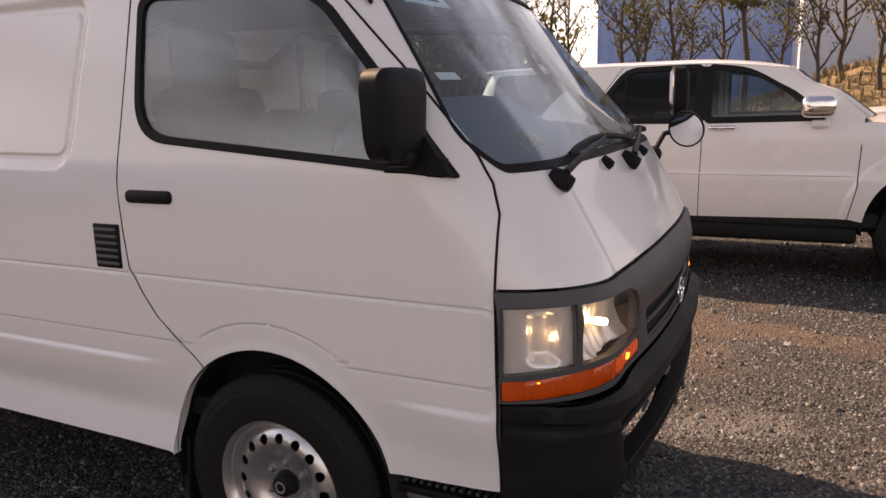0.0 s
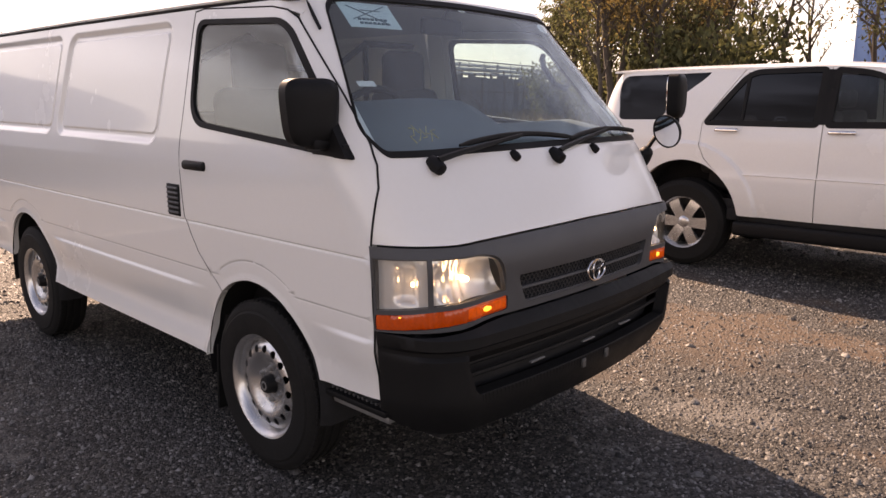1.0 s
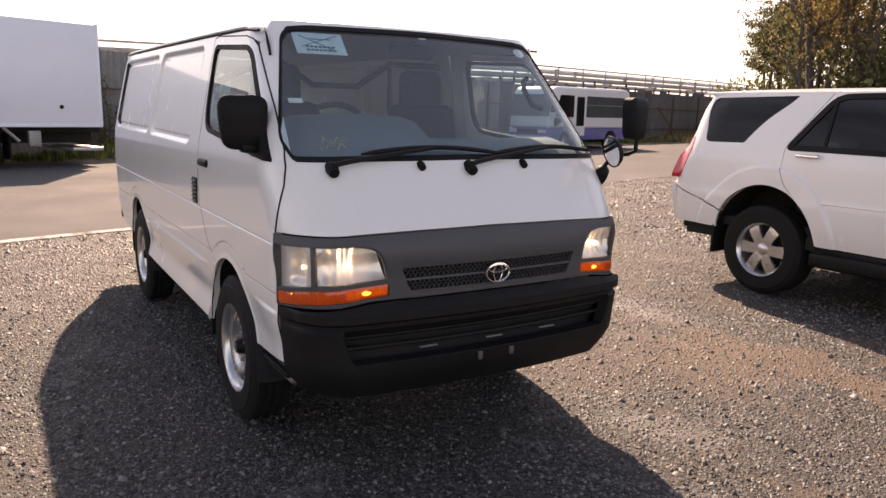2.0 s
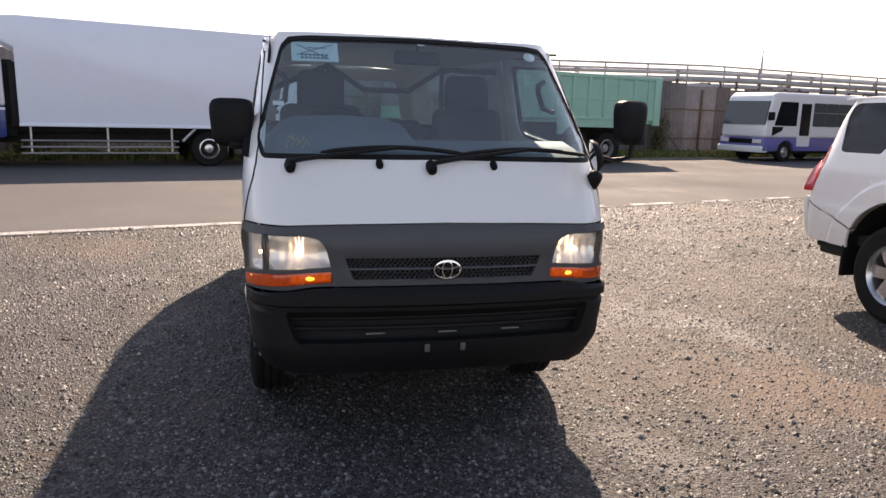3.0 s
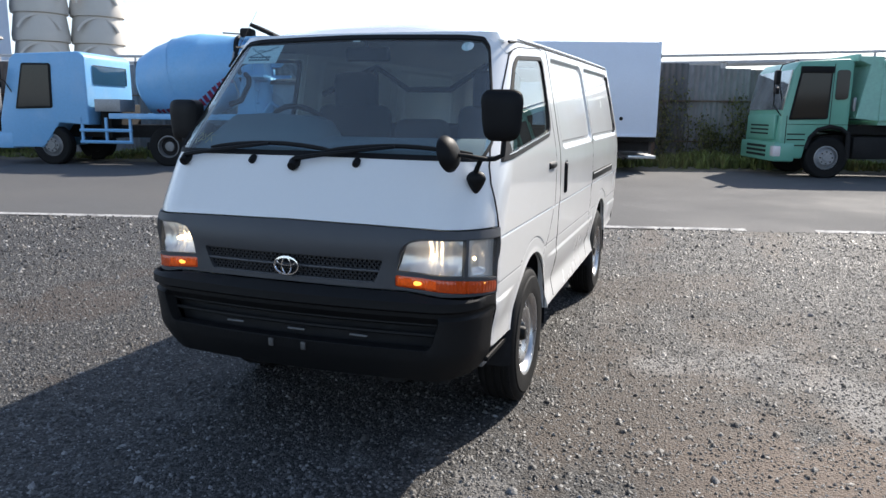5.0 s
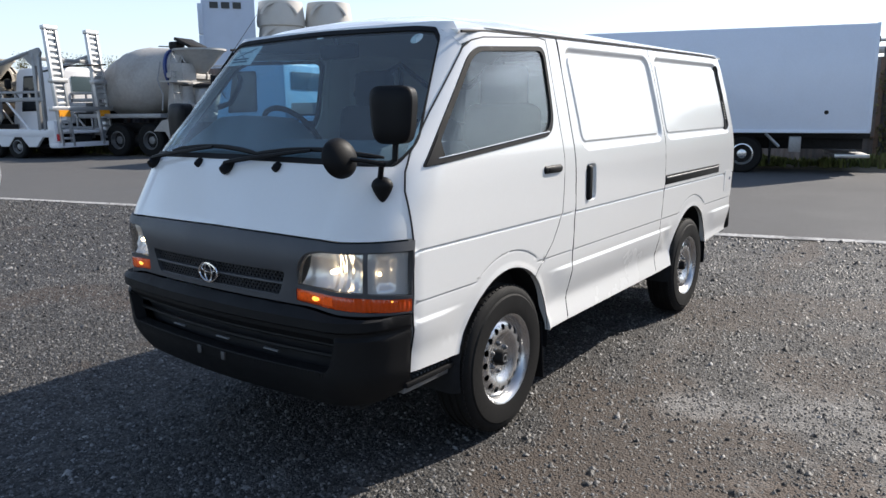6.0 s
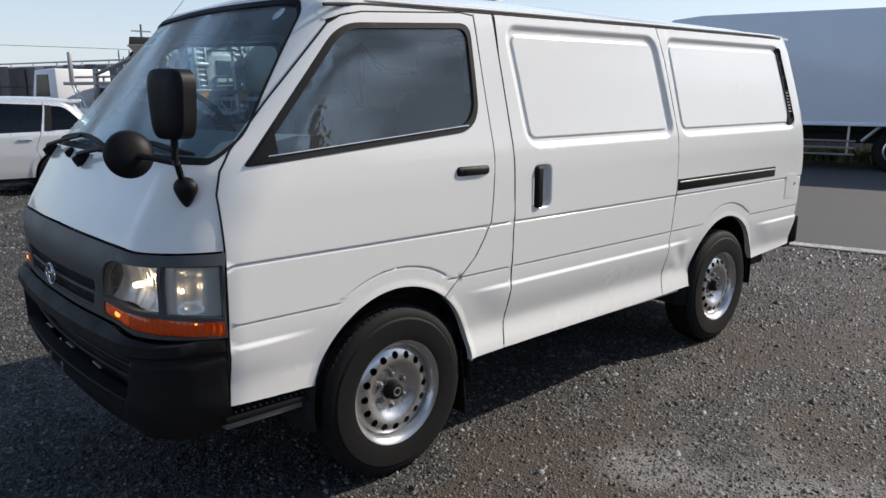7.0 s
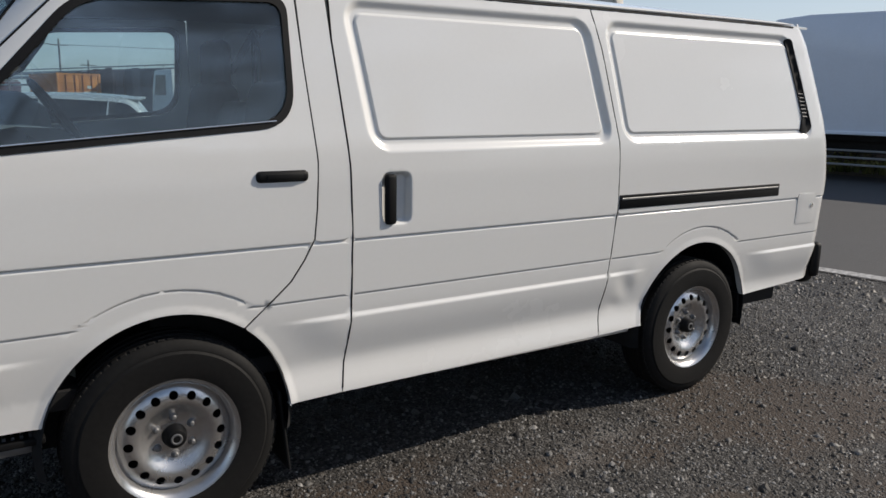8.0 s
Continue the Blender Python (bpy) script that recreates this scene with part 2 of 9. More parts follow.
def lathe(profile, sides=32, axis="y", start=0.0, sweep=2 * math.pi):
    """Turns a profile of (radius, along) about an axis through the origin."""
    verts, faces = [], []
    full = abs(sweep - 2 * math.pi) < 1e-6
    cols = sides if full else sides + 1
    for i in range(cols):
        w = start + sweep * i / sides
        c, s = math.cos(w), math.sin(w)
        for r, a in profile:
            verts.append({"y": (r * c, a, r * s), "z": (r * c, r * s, a), "x": (a, r * c, r * s)}[axis])
    k = len(profile)
    for i in range(sides):
        j = (i + 1) % cols
        for q in range(k - 1):
            faces.append((i * k + q, i * k + q + 1, j * k + q + 1, j * k + q))
    me = mesh_of("turned", verts, faces)
    bm = bmesh.new()
    bm.from_mesh(me)
    bmesh.ops.remove_doubles(bm, verts=bm.verts, dist=1e-5)
    bmesh.ops.recalc_face_normals(bm, faces=bm.faces)
    bm.to_mesh(me)
    bm.free()
    return me


def rounded(corners, radius, seg=6):
    """A polygon with rounded corners; radius may be one for each corner."""
    n = len(corners)
    rad = radius if isinstance(radius, (list, tuple)) else [radius] * n
    out = []
    for i in range(n):
        p, a, b = Vector(corners[i]), Vector(corners[i - 1]), Vector(corners[(i + 1) % n])
        u, v = (a - p), (b - p)
        r = min(rad[i], u.length * 0.48, v.length * 0.48)
        if r < 1e-4:
            out.append((p.x, p.y))
            continue
        s, e = p + u.normalized() * r, p + v.normalized() * r
        for k in range(seg + 1):
            t = k / seg
            q = s * (1 - t) ** 2 + p * 2 * t * (1 - t) + e * t * t
            out.append((q.x, q.y))
    return out


def dense(poly, step):
    out = []
    for i, a in enumerate(poly):
        b = poly[(i + 1) % len(poly)]
        n = max(1, int(math.dist(a, b) / step))
        out += [(a[0] + (b[0] - a[0]) * k / n, a[1] + (b[1] - a[1]) * k / n) for k in range(n)]
    return out


def inside(pts, poly):
    """Which of the points lie in the polygon."""
    x, y = pts[:, 0], pts[:, 1]
    got = np.zeros(len(pts), bool)
    q = np.array(poly)
    a, b = q, np.roll(q, -1, 0)
    for (x0, y0), (x1, y1) in zip(a, b):
        if y0 == y1:
            continue
        cross = ((y0 > y) != (y1 > y)) & (x < (x1 - x0) * (y - y0) / (y1 - y0) + x0)
        got ^= cross
    return got


def sheet(name, poly, surface, step=0.03, holes=(), rows=(), thick=0.012, inward=None, roll=0.0, extra=(), ustep=0.0, fair=False):
    """A panel cut out of a curved surface: the outline and holes in the surface's two parameters, which surface() takes to a
    point. rows: heights of the second parameter that carry creases, and get finer meshes. extra: more points for the mesh. fair: shade by the surface itself. The panel is thick inwards."""
    rings = [dense(poly, step)] + [dense(h, step) for h in holes]
    verts, edges = [], []
    for r in rings:
        k = len(verts)
        verts += r
        edges += [(k + i, k + (i + 1) % len(r)) for i in range(len(r))]
    q = np.array(rings[0])
    (u0, v0), (u1, v1) = q.min(0), q.max(0)
    us = np.arange(u0, u1, ustep or step)
    vs = np.arange(v0, v1, step)
    fine = [r + d for r in rows for d in (-0.020, -0.013, -0.009, -0.006, -0.003, 0, 0.003, 0.006, 0.009, 0.013, 0.020)]
    vs = np.unique(np.concatenate([vs[[all(abs(v - f) > 0.006 for f in fine) for v in vs]] if fine else vs, [f for f in fine if v0 < f < v1]])) if fine else vs
    grid = np.array([(u, v) for v in vs for u in us])
    keep = inside(grid, poly)
    for h in holes:
        keep &= ~inside(grid, h)
    grid = grid[keep]
    edge = np.array(verts)
    if len(grid):
        near = np.array([np.min(np.sum((edge - g) ** 2, 1)) for g in grid])
        grid = grid[near > (0.33 * min(step, ustep or step)) ** 2]
    if len(extra):
        more = np.array(extra)
        keep = inside(more, poly)
        for h in holes:
            keep &= ~inside(more, h)
        more = more[keep]
        if len(more):
            near = np.array([np.min(np.sum((edge - g) ** 2, 1)) for g in more])
            more = more[near > 0.004 ** 2]
        if len(more) and len(grid):
            near = np.array([np.min(np.sum((more - g) ** 2, 1)) for g in grid])
            grid = np.concatenate([grid[near > 0.007 ** 2], more])
    verts += [tuple(g) for g in grid]
    vo, eo, fo, *_ = delaunay_2d_cdt([Vector(v) for v in verts], edges, [], 0, 1e-6)
    pts = np.array([tuple(v) for v in vo])
    tri = np.array([f for f in fo])
    mid = pts[tri].mean(1)
    keep = inside(mid, poly)
    for h in holes:
        keep &= ~inside(mid, h)
    tri = tri[keep]
    front = [Vector(surface(u, v)) for u, v in pts]
    eps = 0.002
    if inward is None:
        nor = []
        for u, v in pts:
            a = Vector(surface(u + eps, v)) - Vector(surface(u - eps, v))
            b = Vector(surface(u, v + eps)) - Vector(surface(u, v - eps))
            nor.append(a.cross(b).normalized())
    else:
        nor = [Vector(inward)] * len(pts)
    n = len(front)
    t0 = tri[0]
    fn = (front[t0[1]] - front[t0[0]]).cross(front[t0[2]] - front[t0[0]])
    out = 1 if fn.dot(nor[t0[0]]) > 0 else -1
    sign = -1 if inward is None else 1
    count = {}
    for t in tri:
        for a, b in ((t[0], t[1]), (t[1], t[2]), (t[2], t[0])):
            count[(int(a), int(b))] = 1
    rim = [(a, b) for (a, b) in count if (b, a) not in count]
    if roll:
        for i in {a for e in rim for a in e}:
            front[i] = front[i] + nor[i] * sign * roll
    back = [p + nv * sign * thick for p, nv in zip(front, nor)]
    faces = [tuple(int(i) for i in t) for t in tri]
    faces += [tuple(int(i) + n for i in t[::-1]) for t in tri]
    faces += [(b, a, a + n, b + n) for a, b in rim]
    me = mesh_of(name, front + back, faces)
    bm = bmesh.new()
    bm.from_mesh(me)
    bmesh.ops.recalc_face_normals(bm, faces=bm.faces)
    bm.to_mesh(me)
    bm.free()
    if fair:
        me.shade_smooth()
        e = 0.0012
        true = []
        for u, v in pts:
            a = Vector(surface(u + e, v)) - Vector(surface(u - e, v))
            b = Vector(surface(u, v + e)) - Vector(surface(u, v - e))
            true.append(a.cross(b).normalized())
        loops = [None] * len(me.loops)
        for p in me.polygons:
            fn = p.normal.copy()
            front_face = len(p.vertices) == 3 and max(p.vertices) < n
            for li, vi in zip(p.loop_indices, p.vertices):
                if front_face:
                    t = true[vi]
                    loops[li] = t if t.dot(fn) > 0 else -t
                else:
                    loops[li] = fn
        me.normals_split_custom_set(loops)
    return me


def lerp_table(table, t):
    """Smooth reading of a table of (key, value), in order of the key."""
    ks = [k for k, _ in table]
    if t <= ks[0]:
        return table[0][1]
    for (a, va), (b, vb) in zip(table, table[1:]):
        if t <= b:
            return va + (vb - va) * (t - a) / (b - a)
    return table[-1][1]


def smooth_table(table):
    """The same with the corners eased."""
    step = 0.004
    lo, hi = table[0][0] - 0.1, table[-1][0] + 0.1
    n = int((hi - lo) / step) + 2
    raw = np.array([lerp_table(table, lo + i * step) for i in range(-12, n + 12)])
    hat = 1 - np.abs(np.arange(-10, 11)) / 11
    vals = np.convolve(raw, hat / hat.sum(), "same")[12:-12].tolist()

    def read(t):
        f = min(max((t - lo) / step, 0.0), n - 1.001)
        i = int(f)
        return vals[i] + (vals[i + 1] - vals[i]) * (f - i)
    return read


def bell(x, width):
    return math.exp(-(x / width) ** 2)


def step_up(x):
    """0 below 0, 1 above 1, eased between."""
    x = min(1.0, max(0.0, x))
    return x * x * (3 - 2 * x)

# ---- ground, road and verge; u runs along the road, v across it, away from the van ----
ROAD = radians(15.3)


def road_point(u, v, z=0.0):
    return Vector((-math.sin(ROAD) * u - math.cos(ROAD) * v, math.cos(ROAD) * u - math.sin(ROAD) * v, z))


ROAD_POSE = Matrix((( -math.sin(ROAD), -math.cos(ROAD), 0, 0), (math.cos(ROAD), -math.sin(ROAD), 0, 0), (0, 0, 1, 0), (0, 0, 0, 1)))


def gravel_material():
    m = bpy.data.materials.new("grey_gravel_and_brown_dirt")
    m.use_nodes = True
    n, l = m.node_tree.nodes, m.node_tree.links
    b = n["Principled BSDF"]
    co = n.new("ShaderNodeTexCoord")
    vor = n.new("ShaderNodeTexVoronoi")
    vor.inputs["Scale"].default_value = 75
    vor2 = n.new("ShaderNodeTexVoronoi")
    vor2.inputs["Scale"].default_value = 170
    wide = n.new("ShaderNodeTexNoise")
    wide.inputs["Scale"].default_value = 0.55
    wide.inputs["Detail"].default_value = 8
    wide.inputs["Roughness"].default_value = 0.7
    mid = n.new("ShaderNodeTexNoise")
    mid.inputs["Scale"].default_value = 6
    mid.inputs["Detail"].default_value = 8
    for t in (vor, vor2, wide, mid):
        l.new(co.outputs["Object"], t.inputs["Vector"])
    stone = n.new("ShaderNodeValToRGB")
    e = stone.color_ramp.elements
    e[0].position, e[0].color = 0.0, (0.006, 0.0057, 0.0054, 1)
    e[1].position, e[1].color = 1.0, (0.130, 0.124, 0.117, 1)
    e.new(0.5).color = (0.036, 0.0335, 0.031, 1)
    l.new(vor.outputs["Color"], stone.inputs["Fac"])
    dirt = n.new("ShaderNodeMixRGB")
    cut = n.new("ShaderNodeMapRange")
    cut.inputs["From Min"].default_value, cut.inputs["From Max"].default_value = 0.42, 0.62
    cut.inputs["To Max"].default_value = 0.9
    track = n.new("ShaderNodeAttribute")
    track.attribute_name = "dirt"
    chalk = n.new("ShaderNodeAttribute")
    chalk.attribute_name = "pale"
    add = n.new("ShaderNodeMath")
    add.operation = "MULTIPLY_ADD"
    add.inputs[1].default_value = 0.35
    l.new(mid.outputs["Fac"], add.inputs[0])
    l.new(track.outputs["Fac"], add.inputs[2])
    sub = n.new("ShaderNodeMath")
    sub.operation = "SUBTRACT"
    sub.inputs[1].default_value = 0.17
    l.new(add.outputs["Value"], sub.inputs[0])
    l.new(sub.outputs["Value"], cut.inputs["Value"])
    l.new(cut.outputs["Result"], dirt.inputs["Fac"])
    clay = n.new("ShaderNodeAttribute")
    clay.attribute_name = "clay"
    soil = n.new("ShaderNodeMixRGB")
    soil.inputs["Color1"].default_value = (0.062, 0.047, 0.036, 1)
    soil.inputs["Color2"].default_value = (0.120, 0.083, 0.059, 1)
    l.new(clay.outputs["Fac"], soil.inputs["Fac"])
    l.new(soil.outputs["Color"], dirt.inputs["Color2"])
    l.new(stone.outputs["Color"], dirt.inputs["Color1"])
    dust = n.new("ShaderNodeMixRGB")
    dust.inputs["Color2"].default_value = (0.27, 0.258, 0.243, 1)
    pale = n.new("ShaderNodeTexNoise")
    pale.inputs["Scale"].default_value = 0.9
    pale.inputs["Detail"].default_value = 9
    pale.inputs["Roughness"].default_value = 0.72
    pm = n.new("ShaderNodeMapping")
    pm.inputs["Location"].default_value = (3.1, 7.7, 0)
    l.new(co.outputs["Object"], pm.inputs["Vector"])
    l.new(pm.outputs["Vector"], pale.inputs["Vector"])
    chalky = n.new("ShaderNodeMath")
    chalky.operation = "MULTIPLY_ADD"
    chalky.inputs[1].default_value = 0.21
    l.new(chalk.outputs["Fac"], chalky.inputs[0])
    l.new(pale.outputs["Fac"], chalky.inputs[2])
    pc = n.new("ShaderNodeMapRange")
    pc.inputs["From Min"].default_value, pc.inputs["From Max"].default_value = 0.58, 0.72
    pc.inputs["To Max"].default_value = 0.6
    l.new(chalky.outputs["Value"], pc.inputs["Value"])
    l.new(pc.outputs["Result"], dust.inputs["Fac"])
    l.new(dirt.outputs["Color"], dust.inputs["Color1"])
    l.new(dust.outputs["Color"], b.inputs["Base Color"])
    b.inputs["Roughness"].default_value = 0.72
    b.inputs["Specular IOR Level"].default_value = 0.35
    h = n.new("ShaderNodeMath")
    h.operation = "MULTIPLY_ADD"
    h.inputs[1].default_value = 0.5
    l.new(vor2.outputs["Distance"], h.inputs[0])
    l.new(vor.outputs["Distance"], h.inputs[2])
    bp = n.new("ShaderNodeBump")
    bp.inputs["Strength"].default_value = 0.9
    bp.inputs["Distance"].default_value = 0.007
    bp.invert = True
    l.new(h.outputs["Value"], bp.inputs["Height"])
    l.new(bp.outputs["Normal"], b.inputs["Normal"])
    return m


M_GRAVEL = gravel_material()


def stone_material():
    """Crushed stone: each lump its own grey, a few pale or brownish, rough broken faces."""
    m = mat("grey_crushed_stone", (0.10, 0.098, 0.094), 0.55, vary=0.35, grain=140, bump=0.4, bump_scale=150, spec=0.45)
    n, l = m.node_tree.nodes, m.node_tree.links
    b = n["Principled BSDF"]
    geo = n.new("ShaderNodeNewGeometry")
    tone = n.new("ShaderNodeValToRGB")
    e = tone.color_ramp.elements
    e[0].position, e[0].color = 0.0, (0.024, 0.023, 0.022, 1)
    e[1].position, e[1].color = 1.0, (0.29, 0.282, 0.27, 1)
    e.new(0.35).color = (0.050, 0.048, 0.046, 1)
    e.new(0.55).color = (0.088, 0.080, 0.071, 1)
    e.new(0.78).color = (0.135, 0.132, 0.128, 1)
    e.new(0.93).color = (0.20, 0.195, 0.187, 1)
    mul = n.new("ShaderNodeMixRGB")
    mul.blend_type = "MULTIPLY"
    mul.inputs["Fac"].default_value = 0.6
    speck = n.new("ShaderNodeTexNoise")
    speck.inputs["Scale"].default_value = 260
    co = n.new("ShaderNodeTexCoord")
    l.new(co.outputs["Object"], speck.inputs["Vector"])
    l.new(geo.outputs["Random Per Island"], tone.inputs["Fac"])
    l.new(tone.outputs["Color"], mul.inputs["Color1"])
    gain = n.new("ShaderNodeMapRange")
    gain.inputs["From Min"].default_value, gain.inputs["From Max"].default_value = 0.3, 0.7
    gain.inputs["To Min"].default_value, gain.inputs["To Max"].default_value = 0.45, 1.5
    l.new(speck.outputs["Fac"], gain.inputs["Value"])
    l.new(gain.outputs["Result"], mul.inputs["Color2"])
    l.new(mul.outputs["Color"], b.inputs["Base Color"])
    return m


M_STONE = stone_material()
M_ASPHALT = mat("worn_grey_asphalt", (0.098, 0.096, 0.094), 0.92, vary=0.22, grain=160, big=0.35, spec=0.3, stain=(0.118, 0.115, 0.110), stain_amount=0.5, bump=0.35, bump_scale=250)
M_LINE = mat("worn_white_road_paint", (0.40, 0.39, 0.375), 0.85, vary=0.4, grain=25, big=4, stain=(0.13, 0.128, 0.125), stain_amount=0.85)
M_SOIL = mat("dry_verge_soil", (0.15, 0.13, 0.095), 0.95, vary=0.3, grain=20, big=0.7, stain=(0.09, 0.10, 0.045), stain_amount=0.8, bump=0.5, bump_scale=30)


def rise(x, y):
    """Gentle dips and ruts of the lot."""
    near = step_up((30 - math.hypot(x, y)) / 12)
    return near * (0.012 * noise.noise((x * 0.6, y * 0.6, 0)) + 0.008 * noise.noise((x * 2.1, y * 2.1, 5)) - 0.012)


def dirt(x, y):
    """How bare and brown the lot is: wheel tracks along the van's length, and loose patches."""
    d = 0.0
    for yt, k in ((1.08, 0.72), (2.45, 0.95), (-1.75, 0.5), (-3.25, 0.9)):
        mid = yt + 0.22 * noise.noise((x * 0.35, yt, 2.0))
        gap = 0.5 + 0.9 * noise.noise((x * 0.8, y * 1.2, yt))
        d = max(d, k * bell(y - mid + 0.3 * noise.noise((x * 2.2, y * 2.2, 7)), 0.30) * min(1.0, max(0.0, 0.35 + gap)))
    # the stretch between the two white cars is worn down to brown soil
    worn = step_up((y - 0.6) / 0.6) * step_up((4.1 - y) / 0.7) * step_up((x + 2.6) / 1.3) * step_up((2.8 - x) / 1.0)
    d = max(d, worn * min(1.0, max(0.0, 0.50 + 0.9 * noise.noise((x * 0.9, y * 0.9, 8)) + 0.5 * noise.noise((x * 2.6, y * 2.6, 3)))))
    for a, b, r in ((-5.1, -2.3, 0.7), (-1.6, -2.9, 0.8), (-1.0, -3.6, 0.6), (-3.7, 1.05, 0.7), (-1.6, 1.0, 0.5), (-2.6, 1.9, 0.5)):
        d = max(d, 0.95 * bell(math.hypot(x - a, 1.5 * (y - b)) + 0.35 * noise.noise((x * 1.9, y * 1.9, a)), r))
    return max(d, min(1.0, max(0.0, 1.7 * noise.noise((x * 0.5, y * 0.5, 1.5)) + 0.8 * noise.noise((x * 1.7, y * 1.7, 4)) - 0.32)))


def pale_dust(x, y):
    spots = sum(bell(math.hypot(x - a, (y - b) * 1.3), r) for a, b, r in ((-1.75, 1.5, 0.35), (-2.25, 2.1, 0.45), (-1.7, 2.6, 0.4), (-1.1, 2.65, 0.3), (0.05, 0.95, 0.3), (-5.4, 4.3, 0.6)))
    return min(1.0, spots)


def clay_patch(x, y):
    """Reddish clay that shows where the worn stretch is driven over."""
    d = math.hypot((x - 0.7) / 2.3, (y - 2.5) / 1.5) + 0.35 * noise.noise((x * 0.8, y * 0.8, 6)) + 0.2 * noise.noise((x * 2.4, y * 2.4, 2))
    return max(step_up((1.15 - d) / 0.7), 0.8 * bell(math.hypot(x + 5.1, y + 2.3), 0.8))


def ground_sheet():
    xs = sorted({round(s * v, 3) for s in (-1, 1) for v in [i * 0.1 for i in range(65)] + [6.6 + i * 0.2 for i in range(7)] + [8 + i for i in range(23)] + [34, 40, 50, 70, 100, 160, 300, 700, 1800]})
    verts = [(x, y, rise(x, y)) for x in xs for y in xs]
    k = len(xs)
    faces = [(i * k + j, (i + 1) * k + j, (i + 1) * k + j + 1, i * k + j + 1) for i in range(k - 1) for j in range(k - 1)]
    me = mesh_of("ground", verts, faces)
    for name, f in (("dirt", dirt), ("pale", pale_dust), ("clay", clay_patch)):
        me.attributes.new(name, "FLOAT", "POINT").data.foreach_set("value", [f(x, y) for x, y, _ in verts])
    return finish(me, M_GRAVEL, 180)


tagged(new("ground", ground_sheet()), "gravel lot of grey crushed stone with brown dirt patches", "ground", kind="structure")


def strip(name, u0, u1, v0, v1, z, material, jag=0.0, nu=120, nv=3, crown=0.0):
    """A sheet along the road, with an uneven near edge."""
    verts, faces = [], []
    for i in range(nu + 1):
        u = u0 + (u1 - u0) * i / nu
        for j in range(nv + 1):
            w = j / nv
            v = v0 + (v1 - v0) * w
            if j == 0:
                v += jag * (noise.noise((u * 0.5, v, 3)) + 0.6 * noise.noise((u * 2.3, v, 9)))
            verts.append(road_point(u, v, z + crown * 4 * w * (1 - w) - (0.012 if j in (0,) else 0)))
    m = nv + 1
    for i in range(nu):
        for j in range(nv):
            faces.append((i * m + j, i * m + j + 1, (i + 1) * m + j + 1, (i + 1) * m + j))
    return new(name, finish(mesh_of(name, verts, faces), material, 40))


tagged(strip("road", -160, 160, 6.80, 17.4, 0.006, M_ASPHALT, 0.10, 900, 6, 0.02), "worn grey asphalt road beside the lot", "road", kind="structure")
tagged(strip("verge", -160, 160, 17.3, 24.5, 0.02, M_SOIL, 0.35, 500, 4, 0.06), "dry soil verge with grass along the road", "verge", kind="structure")
for a, b in ((-40, 4.2), (5.1, 7.0), (7.6, 8.6), (9.4, 10.1), (11.2, 11.9)):
    tagged(strip("road_line", a, b, 6.84, 6.95, 0.009, M_LINE, 0.02, max(8, int((b - a) * 6)), 1), "worn white painted edge line on the road", "road line", kind="structure")


# the lot's bareness, dust and dips on a table of 0.1 m steps
LOT = 14.0
LOT_N = int(LOT * 20) + 1
BARE, PALE, RISE = (np.array([[f(-LOT + i * 0.1, -LOT + j * 0.1) for j in range(LOT_N)] for i in range(LOT_N)]) for f in (dirt, pale_dust, rise))


def read_lot(table, p):
    q = np.clip((p + LOT) / 0.1, 0, LOT_N - 1.001)
    k = q.astype(int)
    a, b = (q - k).T
    return table[k[:, 0], k[:, 1]] * (1 - a) * (1 - b) + table[k[:, 0] + 1, k[:, 1]] * a * (1 - b) + table[k[:, 0], k[:, 1] + 1] * (1 - a) * b + table[k[:, 0] + 1, k[:, 1] + 1] * a * b


